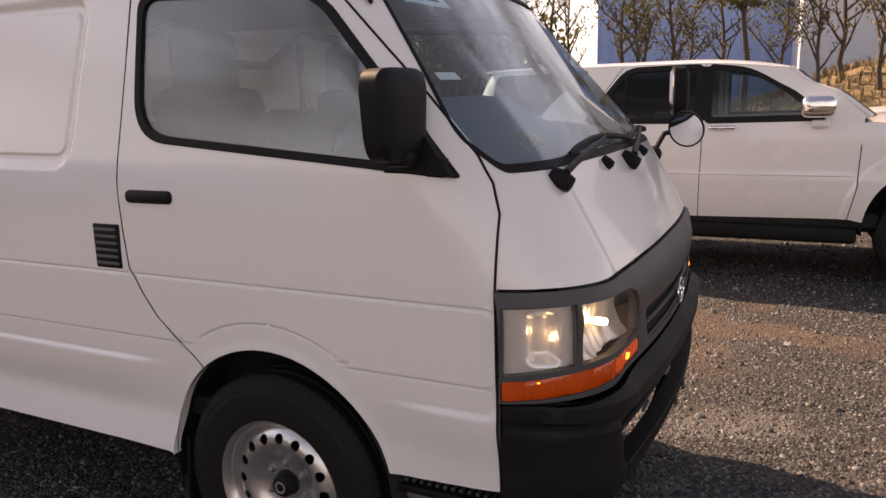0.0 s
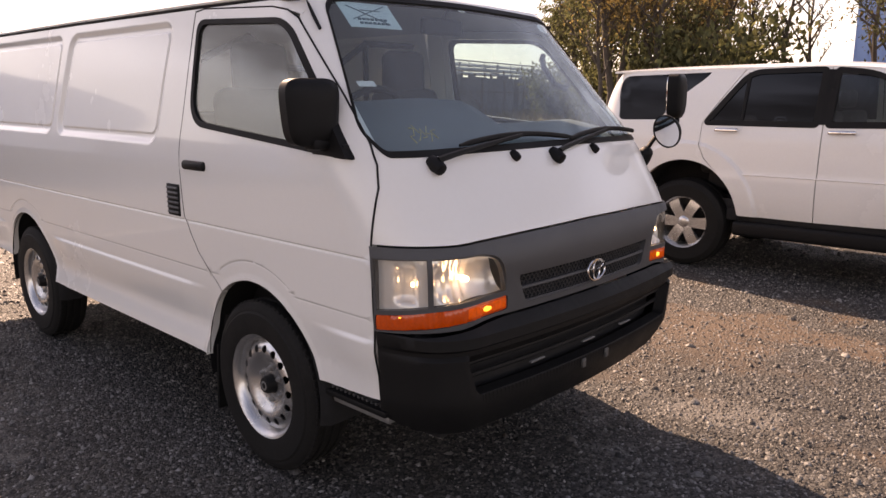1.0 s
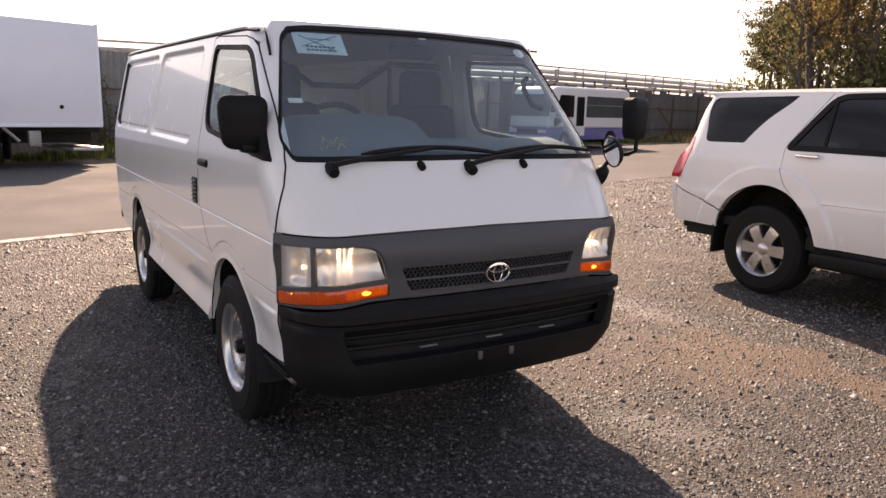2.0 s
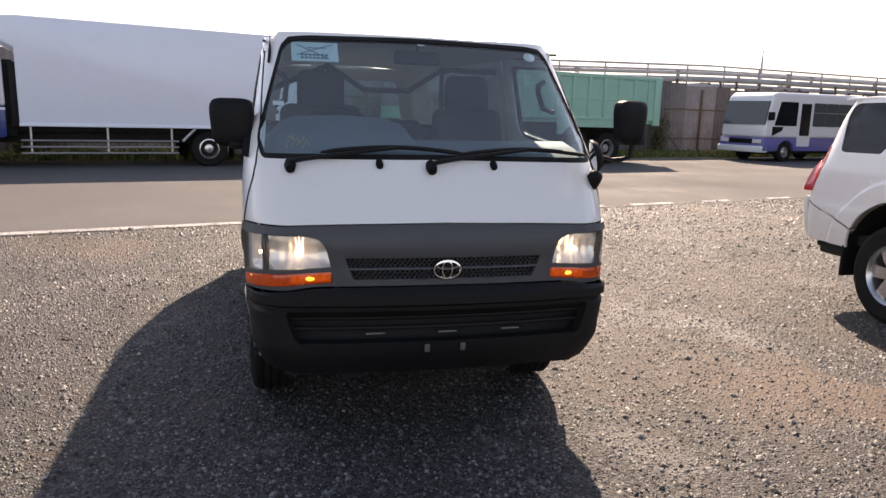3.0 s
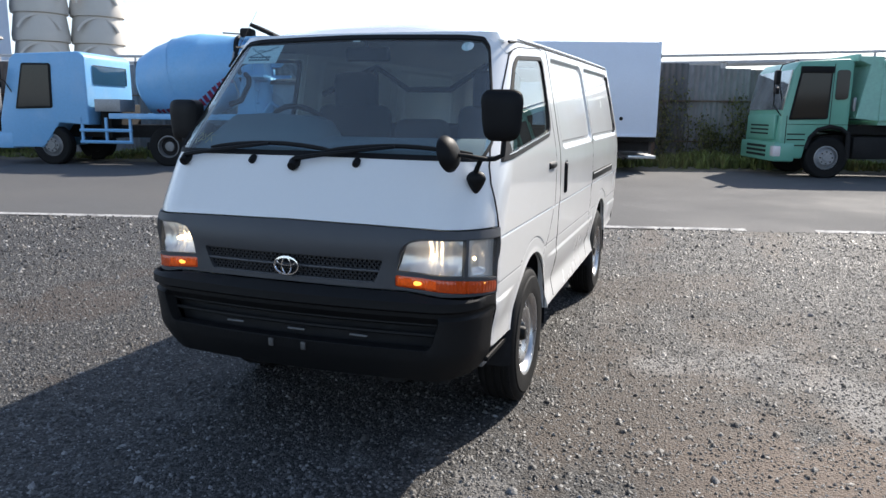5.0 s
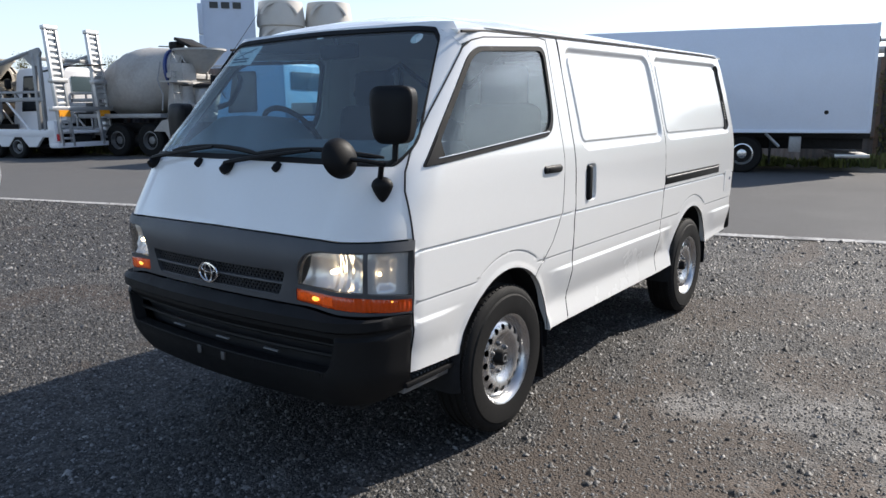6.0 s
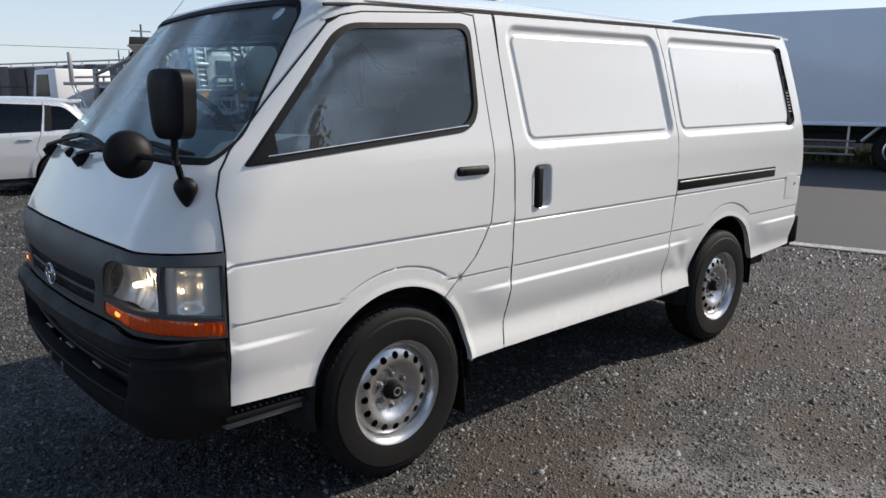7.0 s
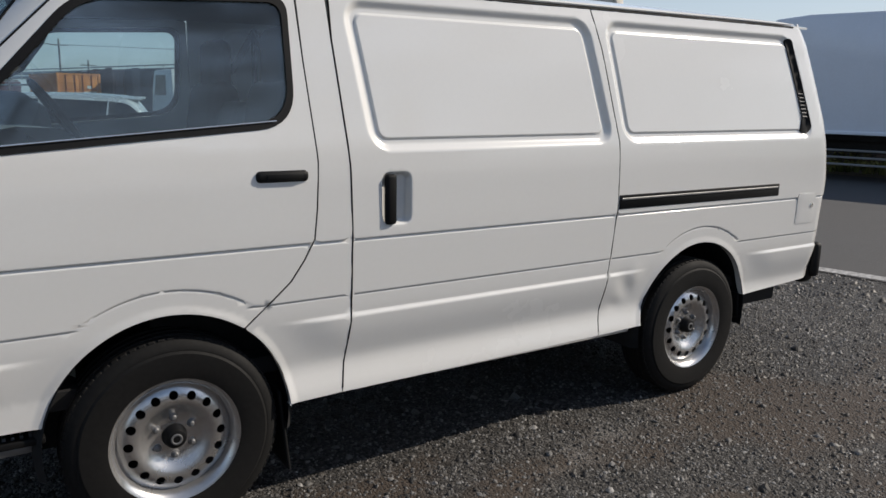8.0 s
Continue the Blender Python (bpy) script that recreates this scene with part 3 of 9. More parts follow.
# loose stones: rough eight- and twenty-sided lumps, strewn thicker on the gravel than on the bare dirt
def stone_field(name, count, area, size, seed, label, but=None):
    r = np.random.RandomState(seed)
    base = np.array([(1, 0, -0.3), (0, 1, -0.3), (-1, 0, -0.3), (0, -1, -0.3), (0.35, 0.1, 0.9), (-0.35, -0.1, 0.8)], float)
    tris = np.array([(0, 1, 4), (1, 5, 4), (1, 2, 5), (2, 3, 5), (3, 4, 5), (3, 0, 4)])
    got = []
    have = 0
    while have < count:
        p = np.stack([r.uniform(area[0], area[1], count), r.uniform(area[2], area[3], count)], 1)
        ok = r.rand(count) < 1.0 - 0.55 * np.minimum(1.0, 1.3 * np.maximum(read_lot(BARE, p), 0.35 * read_lot(PALE, p)))
        if but:
            ok &= ~((p[:, 0] > but[0]) & (p[:, 0] < but[1]) & (p[:, 1] > but[2]) & (p[:, 1] < but[3]))
            ok &= -math.cos(ROAD) * p[:, 0] - math.sin(ROAD) * p[:, 1] < 6.86
        got.append(p[ok])
        have += int(ok.sum())
    xy = np.concatenate(got)[:count]
    s = size * np.exp(r.normal(0, 0.42, count))
    ang = r.uniform(0, 2 * np.pi, count)
    v = base[None] * (1 + 0.35 * r.uniform(-1, 1, (count, 6, 3))) + 0.28 * r.uniform(-1, 1, (count, 6, 3))
    v = v * s[:, None, None] * np.stack([r.uniform(0.8, 1.4, count), r.uniform(0.7, 1.1, count), r.uniform(0.45, 0.85, count)], 1)[:, None]
    c, sn = np.cos(ang)[:, None], np.sin(ang)[:, None]
    out = np.empty_like(v)
    out[..., 0] = v[..., 0] * c - v[..., 1] * sn + xy[:, :1]
    out[..., 1] = v[..., 0] * sn + v[..., 1] * c + xy[:, 1:]
    lift = read_lot(RISE, xy)
    out[..., 2] = v[..., 2] + (lift + s * 0.24)[:, None]
    f = (tris[None] + 6 * np.arange(count)[:, None, None]).reshape(-1, 3)
    me = bpy.data.meshes.new(name)
    me.vertices.add(count * 6)
    me.vertices.foreach_set("co", out.reshape(-1))
    me.loops.add(f.size)
    me.loops.foreach_set("vertex_index", f.reshape(-1))
    me.polygons.add(len(f))
    me.polygons.foreach_set("loop_start", np.arange(0, f.size, 3))
    me.update(calc_edges=True)
    me.materials.append(M_STONE)
    return tagged(new(name, me), label, "gravel", kind="stuff")


stone_field("loose_gravel", 300000, (-6.0, 3.7, -4.2, 5.0), 0.0054, 3, "loose grey crushed stones on the lot")
stone_field("outer_gravel", 90000, (-10.5, 4.5, -13.5, 12.0), 0.0105, 9, "grey crushed stones on the outer lot", (-6.0, 3.7, -4.2, 5.0))
stone_field("coarse_gravel", 3500, (-6.5, 4.2, -4.6, 5.6), 0.0092, 5, "coarser grey stones strewn on the lot")

# ---- the van: its front faces +x, its left side +y ----
FRONT_X = smooth_table([(0.2, -0.06), (0.40, -0.02), (0.72, 0.0), (0.84, 0.0), (0.97, -0.004), (1.03, -0.02), (1.28, -0.165), (1.33, -0.205), (1.87, -0.705), (2.0, -0.82)])
WIDE = smooth_table([(0.36, 0.852), (0.415, 0.852), (0.46, 0.838), (0.52, 0.822), (0.64, 0.838), (0.72, 0.847), (1.00, 0.852), (1.20, 0.850), (1.30, 0.842), (1.40, 0.824), (1.60, 0.79), (1.80, 0.752), (1.88, 0.732), (1.95, 0.72)])
CORNER_Y = smooth_table([(0.3, 0.600), (1.25, 0.600), (1.85, 0.520), (2.0, 0.51)])
CORNER_X = smooth_table([(0.3, 0.32), (1.28, 0.32), (1.85, 0.20), (2.0, 0.18)])
REAR_X = smooth_table([(0.3, -4.66), (0.7, -4.72), (1.07, -4.74), (1.40, -4.69), (1.80, -4.56), (1.92, -4.50)])
RAIL_Z = smooth_table([(-4.6, 1.893), (-4.0, 1.890), (-2.8, 1.876), (-1.5, 1.855), (-0.95, 1.842), (-0.70, 1.822)])
ARCH_F, ARCH_R = (-1.01, 0.385, 0.400), (-3.615, 0.385, 0.410)


def front_point(q, z, out=0.0):
    """Round the nose: q from -1 to 1 across the flat face, on to 2 round the corner."""
    s, q = (1 if q >= 0 else -1), abs(q)
    yc, ax = CORNER_Y(z), CORNER_X(z)
    ay = WIDE(z) - yc
    xf = FRONT_X(z) - 0.11 * yc * yc
    if q <= 1:
        y = yc * q
        return Vector((FRONT_X(z) - 0.11 * y * y + out, s * y, z))
    w = min(1.0, q - 1) * math.pi / 2
    x = xf - ax + ax * math.cos(w) - 0.06 * (1 - math.cos(w)) * 0
    return Vector((x + out * math.cos(w), s * (yc + ay * math.sin(w) + out * math.sin(w)), z))


def q_of(y, z):
    """The q at which the nose is y metres from the middle."""
    yc = CORNER_Y(z)
    if y <= yc:
        return y / yc
    return 1 + math.asin(min(1.0, (y - yc) / (WIDE(z) - yc))) / (math.pi / 2)


def q_at_x(x, z):
    """The q at which the corner has gone back to x."""
    yc, ax = CORNER_Y(z), CORNER_X(z)
    c = (x - (FRONT_X(z) - 0.11 * yc * yc - ax)) / ax
    return 1 + math.acos(max(0.0, min(1.0, c))) / (math.pi / 2)


def rect_depth(x, z, corners, radius):
    """How far inside a rounded four-cornered field a point lies (negative outside)."""
    d = 9.0
    n = len(corners)
    ds = []
    for i in range(n):
        a, b = corners[i], corners[(i + 1) % n]
        ex, ez = b[0] - a[0], b[1] - a[1]
        ll = math.hypot(ex, ez)
        ds.append(((z - a[1]) * ex - (x - a[0]) * ez) / ll)
    d = min(ds)
    if d > 0:
        k = [max(0.0, radius - v) for v in ds]
        two = sorted(k)[-2:]
        return min(d, radius - math.hypot(*two))
    return d


# upper fields pressed into the sides, counter-clockwise in (x, z)
FIELD_1 = [(-2.960, 1.290), (-1.738, 1.280), (-1.655, 1.814), (-2.843, 1.828)]
FIELD_2 = [(-4.505, 1.298), (-3.018, 1.290), (-2.925, 1.828), (-4.33, 1.842)]


def relief(x, z):
    """Pressings of the side: creases, swage lines, arch lips and the two upper fields."""
    d = 0.0036 * step_up((z - 0.973) / 0.006) - 0.0062 * bell(z - 0.9735, 0.0040)
    ring = [math.hypot(x - cx, z - cz) - r for cx, cz, r in (ARCH_F, ARCH_R)]
    low = max(0.772 - z, 0.078 - ring[0], 0.078 - ring[1])
    d -= 0.0030 * step_up(low / 0.007 + 0.5) + 0.0022 * bell(low, 0.0038)
    near = min(ring)
    away = step_up((near - 0.060) / 0.20)
    d += away * 0.010 * step_up((0.706 - z) / 0.020) * step_up((z - 0.50) / 0.16)
    d += 0.004 * step_up((0.03 - near) / 0.03)
    for f in (FIELD_1, FIELD_2):
        if 1.25 < z < 1.9:
            k = rect_depth(x, z, f, 0.085)
            d -= 0.017 * step_up(k / 0.034)
            d += 0.006 * step_up((k - 0.046) / 0.007)
    # handle bowl of the sliding door, dent ahead of the rear wheel are on the left alone
    return d


def side_y(x, z):
    yc, ax = CORNER_Y(z), CORNER_X(z)
    xc = FRONT_X(z) - 0.11 * yc * yc - ax
    w = WIDE(max(z, 0.57)) if x > -1.05 else WIDE(z)
    if x > xc:
        c = min(1.0, (x - xc) / ax)
        return yc + (w - yc) * math.sqrt(max(0.0, 1 - c * c))
    xr = REAR_X(z) + 0.13
    if x < xr:
        c = min(1.0, (xr - x) / 0.13)
        return w - 0.13 * (1 - math.sqrt(max(0.0, 1 - c * c)))
    return w


def dent(x, z):
    """The dented sill just ahead of the left rear wheel."""
    return -0.006 * bell(x + 3.10 - 0.4 * (z - 0.60), 0.050) * bell(z - 0.63, 0.060) + 0.003 * bell(x + 3.15, 0.045) * bell(z - 0.68, 0.05) - 0.004 * bell(x + 3.03, 0.05) * bell(z - 0.545, 0.030)


def left(x, z, out=0.0):
    bowl = -0.030 * step_up(rect_depth(x, z, [(-1.905, 1.015), (-1.775, 1.015), (-1.775, 1.215), (-1.905, 1.215)], 0.035) / 0.02)
    return Vector((x, side_y(x, z) + relief(x, z) + dent(x, z) + bowl + out, z))


def right(x, z, out=0.0):
    return Vector((x, -(side_y(x, z) + relief(x, z)) - out, z))


def arch_line(c, a0, a1, n=26):
    """Points on a wheel arch from angle a0 to a1, in degrees."""
    return [(c[0] + c[2] * math.cos(radians(a0 + (a1 - a0) * i / n)), c[1] + c[2] * math.sin(radians(a0 + (a1 - a0) * i / n))) for i in range(n + 1)]


CREASE = [0.772, 0.976, 0.702]
# the door's front edge runs up the corner and back along the windscreen pillar
DOOR_FRONT = [(-0.30, 0.49), (-0.30, 1.00), (-0.300, 1.20), (-0.322, 1.27), (-0.365, 1.335), (-0.51, 1.49), (-0.745, 1.725), (-0.775, 1.755)]
DOOR_TOP = [(-0.83, 1.785), (-0.92, 1.803), (-1.42, 1.835), (-1.487, 1.828)]
DOOR_REAR = [(-1.500, 1.60), (-1.528, 1.26), (-1.520, 1.10), (-1.508, 0.99), (-1.47, 0.92), (-1.42, 0.85), (-1.335, 0.775), (-1.285, 0.733), (-1.252, 0.706)]
DOOR_WINDOW = rounded([(-0.385, 1.283), (-1.46, 1.375), (-1.462, 1.80), (-0.815, 1.762)], [0.02, 0.13, 0.06, 0.09], 8)
GLASS_LINE = rounded([(-0.44, 1.310), (-1.437, 1.396), (-1.440, 1.778), (-0.83, 1.742)], [0.02, 0.12, 0.055, 0.085], 8)


def shift(poly, d):
    """A polygon drawn in (d > 0) by d metres."""
    n = len(poly)
    area = sum(poly[i][0] * poly[(i + 1) % n][1] - poly[(i + 1) % n][0] * poly[i][1] for i in range(n))
    s = 1 if area > 0 else -1
    out = []
    for i in range(n):
        a, p, b = Vector(poly[i - 1]), Vector(poly[i]), Vector(poly[(i + 1) % n])
        e1, e2 = (p - a).normalized(), (b - p).normalized()
        n1, n2 = Vector((-e1.y, e1.x)) * s, Vector((-e2.y, e2.x)) * s
        m = (n1 + n2)
        m = m.normalized() / max(0.4, m.normalized().dot(n1)) if m.length > 1e-6 else n1
        out.append((p.x + m.x * d, p.y + m.y * d))
    return out


GAP = 0.0028


def pressing_points():
    """Denser mesh points along the arch lips and the borders of the upper fields."""
    pts = []
    for cx, cz, r in (ARCH_F, ARCH_R):
        for d in (0.010, 0.022, 0.034, 0.066, 0.071, 0.0745, 0.078, 0.0815, 0.085, 0.090, 0.105, 0.125):
            k = 150
            pts += [(cx + (r + d) * math.cos(2 * math.pi * i / k), cz + (r + d) * math.sin(2 * math.pi * i / k)) for i in range(k)]
    pts = [p for p in pts if p[1] < 0.772 or min(abs(p[0] - ARCH_F[0]), abs(p[0] - ARCH_R[0])) < 0.34]
    for f in (FIELD_1, FIELD_2):
        base = dense(rounded(f, 0.085, 8), 0.014)
        for d in (-0.004, 0.003, 0.009, 0.017, 0.025, 0.031, 0.037, 0.044, 0.048, 0.052, 0.057):
            pts += shift(base, d)
    for k in range(5):
        pts += dense(rounded([(-1.905 + k * 0.006, 1.015 + k * 0.006), (-1.775 - k * 0.006, 1.015 + k * 0.006), (-1.775 - k * 0.006, 1.215 - k * 0.006), (-1.905 + k * 0.006, 1.215 - k * 0.006)], 0.03, 5), 0.008)
    pts += [(-3.06 + 0.013 * i, 0.62 + 0.013 * j) for i in range(-11, 12) for j in range(-14, 14)]
    return [p for p in pts if all(abs(p[1] - c) > 0.021 for c in CREASE)]


arch_f_rear = arch_line(ARCH_F, 117, 189)
arch_f_front = arch_line(ARCH_F, 14, 117)
door_poly = DOOR_FRONT + DOOR_TOP + DOOR_REAR + arch_line(ARCH_F, 125.5, 14) + [(-0.62, 0.48)]
pillar_poly = [(x - 2 * GAP, z - GAP) for x, z in DOOR_REAR[::-1]] + [(-1.495, 1.845), (-1.60, 1.845), (-1.612, 1.67), (-1.650, 1.24), (-1.655, 0.99), (-1.652, 0.70), (-1.635, 0.55), (-1.612, 0.405), (-1.405, 0.40)] + arch_line(ARCH_F, 179, 129)
slide_poly = [(-1.618, 1.845), (-2.86, 1.868), (-2.91, 1.70), (-2.985, 1.30), (-2.99, 0.99), (-2.965, 0.71), (-2.925, 0.415), (-1.617, 0.405), (-1.641, 0.55), (-1.658, 0.70), (-1.661, 0.99), (-1.656, 1.24), (-1.618, 1.67)]
RR_TAIL = [(REAR_X(z) + 0.012, z) for z in (0.50, 0.60, 0.72, 0.90, 1.07, 1.25, 1.40, 1.60, 1.75, 1.845)]
quarter_poly = [(-2.866, 1.868), (-2.916, 1.70), (-2.991, 1.30), (-2.996, 0.99), (-2.971, 0.71), (-2.931, 0.415)] + arch_line(ARCH_R, 5, 168) + RR_TAIL + [(-4.44, 1.885)]
front_arch_end = arch_f_front[-1]

PRESS = pressing_points()
van = thing("van", "white panel van with dark grey grille panel and black bumper", "van", Matrix.Diagonal((0.983, 1, 1, 1)))


def side_set(surface, sgn, is_left):
    """Doors, panels and glass of one side."""
    d = part("front_door", sheet("front_door", door_poly, surface, 0.03, [DOOR_WINDOW], CREASE, 0.03, (0, -sgn, 0), 0.0015, PRESS, 0, True), M_VAN, van)
    seal = lambda x, z: surface(x, z, 0.002)
    part("window_seal", sheet("window_seal", shift(DOOR_WINDOW, 0.001), seal, 0.03, [GLASS_LINE], (), 0.02, (0, -sgn, 0)), M_RUBBER, d, "black rubber window surround")
    pane = lambda x, z: surface(x, z, -0.006)
    g = part("window_glass", sheet("window_glass", shift(GLASS_LINE, -0.003), pane, 0.06, (), (), 0.004, (0, -sgn, 0)), M_SIDEGLASS, d, "clear door glass that mirrors the sky")
    g.visible_shadow = False
    # a bright tube along the foot of the glass draws the reflection seen there
    if is_left:
        foot = [surface(-0.47 - 0.92 * i / 12, 1.316 + 0.078 * i / 12, 0.004) for i in range(13)]
        part("glass_bead", tube(foot, 0.0032, 6), M_RIM, d, "thin bright strip that stands in for a reflection under the glass")
        sail = [(-0.398, 1.288), (-0.505, 1.300), (-0.505, 1.408)]
        part("corner_panel", sheet("corner_panel", sail, lambda x, z: surface(x, z, 0.005), 0.03, (), (), 0.02, (0, -sgn, 0)), M_BLACK, d, "black triangular corner panel")
    over = [(-0.765, 1.768), (-0.835, 1.792), (-0.922, 1.809), (-1.42, 1.841), (-1.491, 1.834), (-1.495, 1.850), (-1.60, 1.850), (-1.60, 1.870), (-1.42, 1.864), (-0.95, 1.850), (-0.74, 1.830)]
    part("roof_side", sheet("roof_side", over, surface, 0.03, (), (), 0.02, (0, -sgn, 0), 0.001), M_VAN, van)
    # black seams round the door, and round the sliding door
    def seam(line, rad):
        pts = [Vector(a).lerp(Vector(b), k / 6) for a, b in zip(line, line[1:]) for k in range(6)] + [Vector(line[-1])]
        part("door_seam", tube([surface(p[0], p[1], -0.0032) for p in pts], rad, 6), M_RUBBER, d, "black rubber door seam")
    seam([(x + 0.003, z + 0.001) for x, z in DOOR_FRONT], 0.0033)
    seam([(x + 0.001, z + 0.003) for x, z in [DOOR_FRONT[-1]] + DOOR_TOP], 0.0036)
    seam([(x - 0.0028, z) for x, z in [DOOR_TOP[-1]] + DOOR_REAR], 0.0029)
    if is_left:
        seam([(-1.616, 1.835), (-1.616, 1.67), (-1.6535, 1.24), (-1.6585, 0.99), (-1.6555, 0.70), (-1.6385, 0.55), (-1.616, 0.42)], 0.0041)
        seam([(-2.862, 1.86), (-2.913, 1.70), (-2.988, 1.30), (-2.993, 0.99), (-2.968, 0.71), (-2.93, 0.43)], 0.0033)
    # pull handle in its shallow bowl
    bm = bmesh.new()
    box(bm, -1.492, -1.305, -0.020, 0.018, 1.192, 1.232, 0.016, 4, Matrix.Translation((0, sgn * 0.846, 0)))
    h = part("door_handle", bm, M_BLACK, d, "black plastic door handle")
    bm = bmesh.new()
    box(bm, -1.47, -1.34, -0.006, 0.006, 1.200, 1.222, 0.004, 2, Matrix.Translation((0, sgn * 0.861, 0)))
    part("handle_flap", bm, M_BLACK, h)
    if is_left:
        part("body_side", sheet("body_side", pillar_poly, surface, 0.03, (), CREASE, 0.03, (0, -sgn, 0), 0.0015, PRESS, 0, True), M_VAN, van)
        s = part("sliding_door", sheet("sliding_door", slide_poly, surface, 0.022, (), CREASE + [1.02, 1.21], 0.03, (0, -sgn, 0), 0.0015, PRESS, 0, True), M_VAN, van)
        bm = bmesh.new()
        box(bm, -1.835, -1.790, -0.012, 0.016, 1.02, 1.205, 0.012, 3, Matrix.Translation((0, 0.852, 0)))
        part("door_handle", bm, M_BLACK, s, "upright black door handle")
        q = part("body_side", sheet("body_side", quarter_poly, surface, 0.026, (), CREASE, 0.03, (0, -sgn, 0), 0.0015, PRESS, 0, True), M_VAN, van)
    else:
        cut = pillar_poly.index((-1.60, 1.845))
        low = pillar_poly.index((-1.612, 0.405))
        full = pillar_poly[:cut + 1] + [(-2.86, 1.868), (-4.44, 1.885)] + RR_TAIL[::-1] + arch_line(ARCH_R, 168, 5) + [(-2.931, 0.415)] + pillar_poly[low:]
        q = part("body_side", sheet("body_side", full, surface, 0.026, (), CREASE, 0.03, (0, -sgn, 0), 0.0015, PRESS, 0, True), M_VAN, van)
        bm = bmesh.new()
        box(bm, -1.652, -1.536, -0.006, 0.008, 0.985, 1.125, 0.006, 2, Matrix.Translation((0, sgn * 0.852, 0)))
        v = part("side_vent", bm, M_BLACK, van, "black louvred air vent")
        for i in range(6):
            bm = bmesh.new()
            box(bm, -1.642, -1.546, -0.004, 0.005, -0.006, 0.004, 0.002, 1, Matrix.Translation((0, sgn * 0.860, 1.003 + i * 0.021)) @ Matrix.Rotation(sgn * 0.5, 4, "X"))
            part("louvre", bm, M_GREY, v)
    # louvred trim at the rear end of the upper field
    trim = rounded([(-4.275, 1.822), (-4.325, 1.822), (-4.475, 1.36), (-4.44, 1.325), (-4.38, 1.335), (-4.405, 1.42)], 0.02, 3)
    t = part("vent_trim", sheet("vent_trim", trim, lambda x, z: surface(x, z, 0.006), 0.03, (), (), 0.02, (0, -sgn, 0)), M_BLACK, van, "black louvred vent trim")
    for i in range(7):
        z = 1.415 + i * 0.02
        p = surface(-4.425 + (z - 1.40) * 0.24, z, 0.01)
        bm = bmesh.new()
        box(bm, -0.024, 0.024, -0.006, 0.006, -0.004, 0.004, 0.002, 1, Matrix.Translation(p))
        part("louvre", bm, M_GREY, t)
    # gutter along the roof
    xs = [-0.94 - i * 0.114 for i in range(31)]
    part("roof_gutter", tube([(x, sgn * (WIDE(RAIL_Z(x)) + 0.004), RAIL_Z(x) + 0.006) for x in xs], [0.002] + [0.008] * 29 + [0.003], 6), M_VAN, van)
    part("gutter_seal", tube([(x, sgn * (WIDE(RAIL_Z(x)) + 0.002), RAIL_Z(x) - 0.008) for x in [-0.76, -0.80, -0.86] + xs], 0.0065, 6), M_RUBBER, van, "black gutter sealing")
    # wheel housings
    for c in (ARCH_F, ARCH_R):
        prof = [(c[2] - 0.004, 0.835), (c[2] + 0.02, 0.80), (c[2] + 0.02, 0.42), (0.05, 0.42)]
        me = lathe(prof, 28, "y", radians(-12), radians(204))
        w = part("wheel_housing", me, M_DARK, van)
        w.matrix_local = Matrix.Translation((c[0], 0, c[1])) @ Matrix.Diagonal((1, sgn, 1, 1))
    return q


quarter_l = side_set(left, 1, True)
side_set(right, -1, False)
# sliding door rail and fuel flap
bm = bmesh.new()
box(bm, -4.205, -2.998, 0.842, 0.859, 1.000, 1.066, 0.006, 2)
rail = part("door_rail", bm, M_BLACK, van, "dark grey sliding door rail")
bm = bmesh.new()
box(bm, -4.19, -3.01, 0.855, 0.862, 1.042, 1.052, 0.002, 1)
part("rail_lip", bm, M_DULL, rail)
flap = rounded([(-4.395, 0.83), (-4.565, 0.83), (-4.565, 1.00), (-4.395, 1.00)], 0.02, 4)
f = part("fuel_flap", sheet("fuel_flap", flap, lambda x, z: left(x, z, 0.004), 0.04, (), (), 0.004, (0, -1, 0), 0.002), M_VAN, van)
part("flap_lock", lathe([(0.0, 0.008), (0.012, 0.008), (0.014, 0.0)], 12), M_CHROME, f).location = (-4.53, side_y(-4.53, 0.93), 0.93)


# roof
def roof_point(a, b):
    """a: 0 at the windscreen, 1 at the rear; b across, -1 to 1."""
    x0 = FRONT_X(1.865) - 0.075 * abs(b) ** 2.4
    x = x0 + a * (-4.50 - x0)
    zr = RAIL_Z(x)
    zc = lerp_table([(-4.55, 1.912), (-4.42, 1.942), (-4.0, 1.962), (-2.0, 1.968), (-1.4, 1.957), (-1.0, 1.93), (-0.80, 1.892), (-0.68, 1.858)], x)
    y = b * (WIDE(zr) - 0.002 - 0.024 * step_up((x + 1.05) / 0.30))
    return Vector((x, y, zr + (zc - zr) * (1 - abs(b) ** 2.6) + 0.012 * (1 - abs(b) ** 8) * step_up(a / 0.03)))


part("roof", sheet("roof", [(0, -1), (1, -1), (1, 1), (0, 1)], roof_point, 0.04, (), (), 0.012, (0, 0, -1), 0.0, (), 0.012, True), M_VAN, van)


# rear end
def rear_point(q, z):
    w = WIDE(z) - 0.13
    xr = REAR_X(z)
    s, q = (1 if q >= 0 else -1), abs(q)
    if q <= 1:
        return Vector((xr - 0.03 * (1 - q * q) , s * q * w, z))
    g = (q - 1) * math.pi / 2
    return Vector((xr + 0.13 * (1 - math.cos(g)), s * (w + 0.13 * math.sin(g)), z))


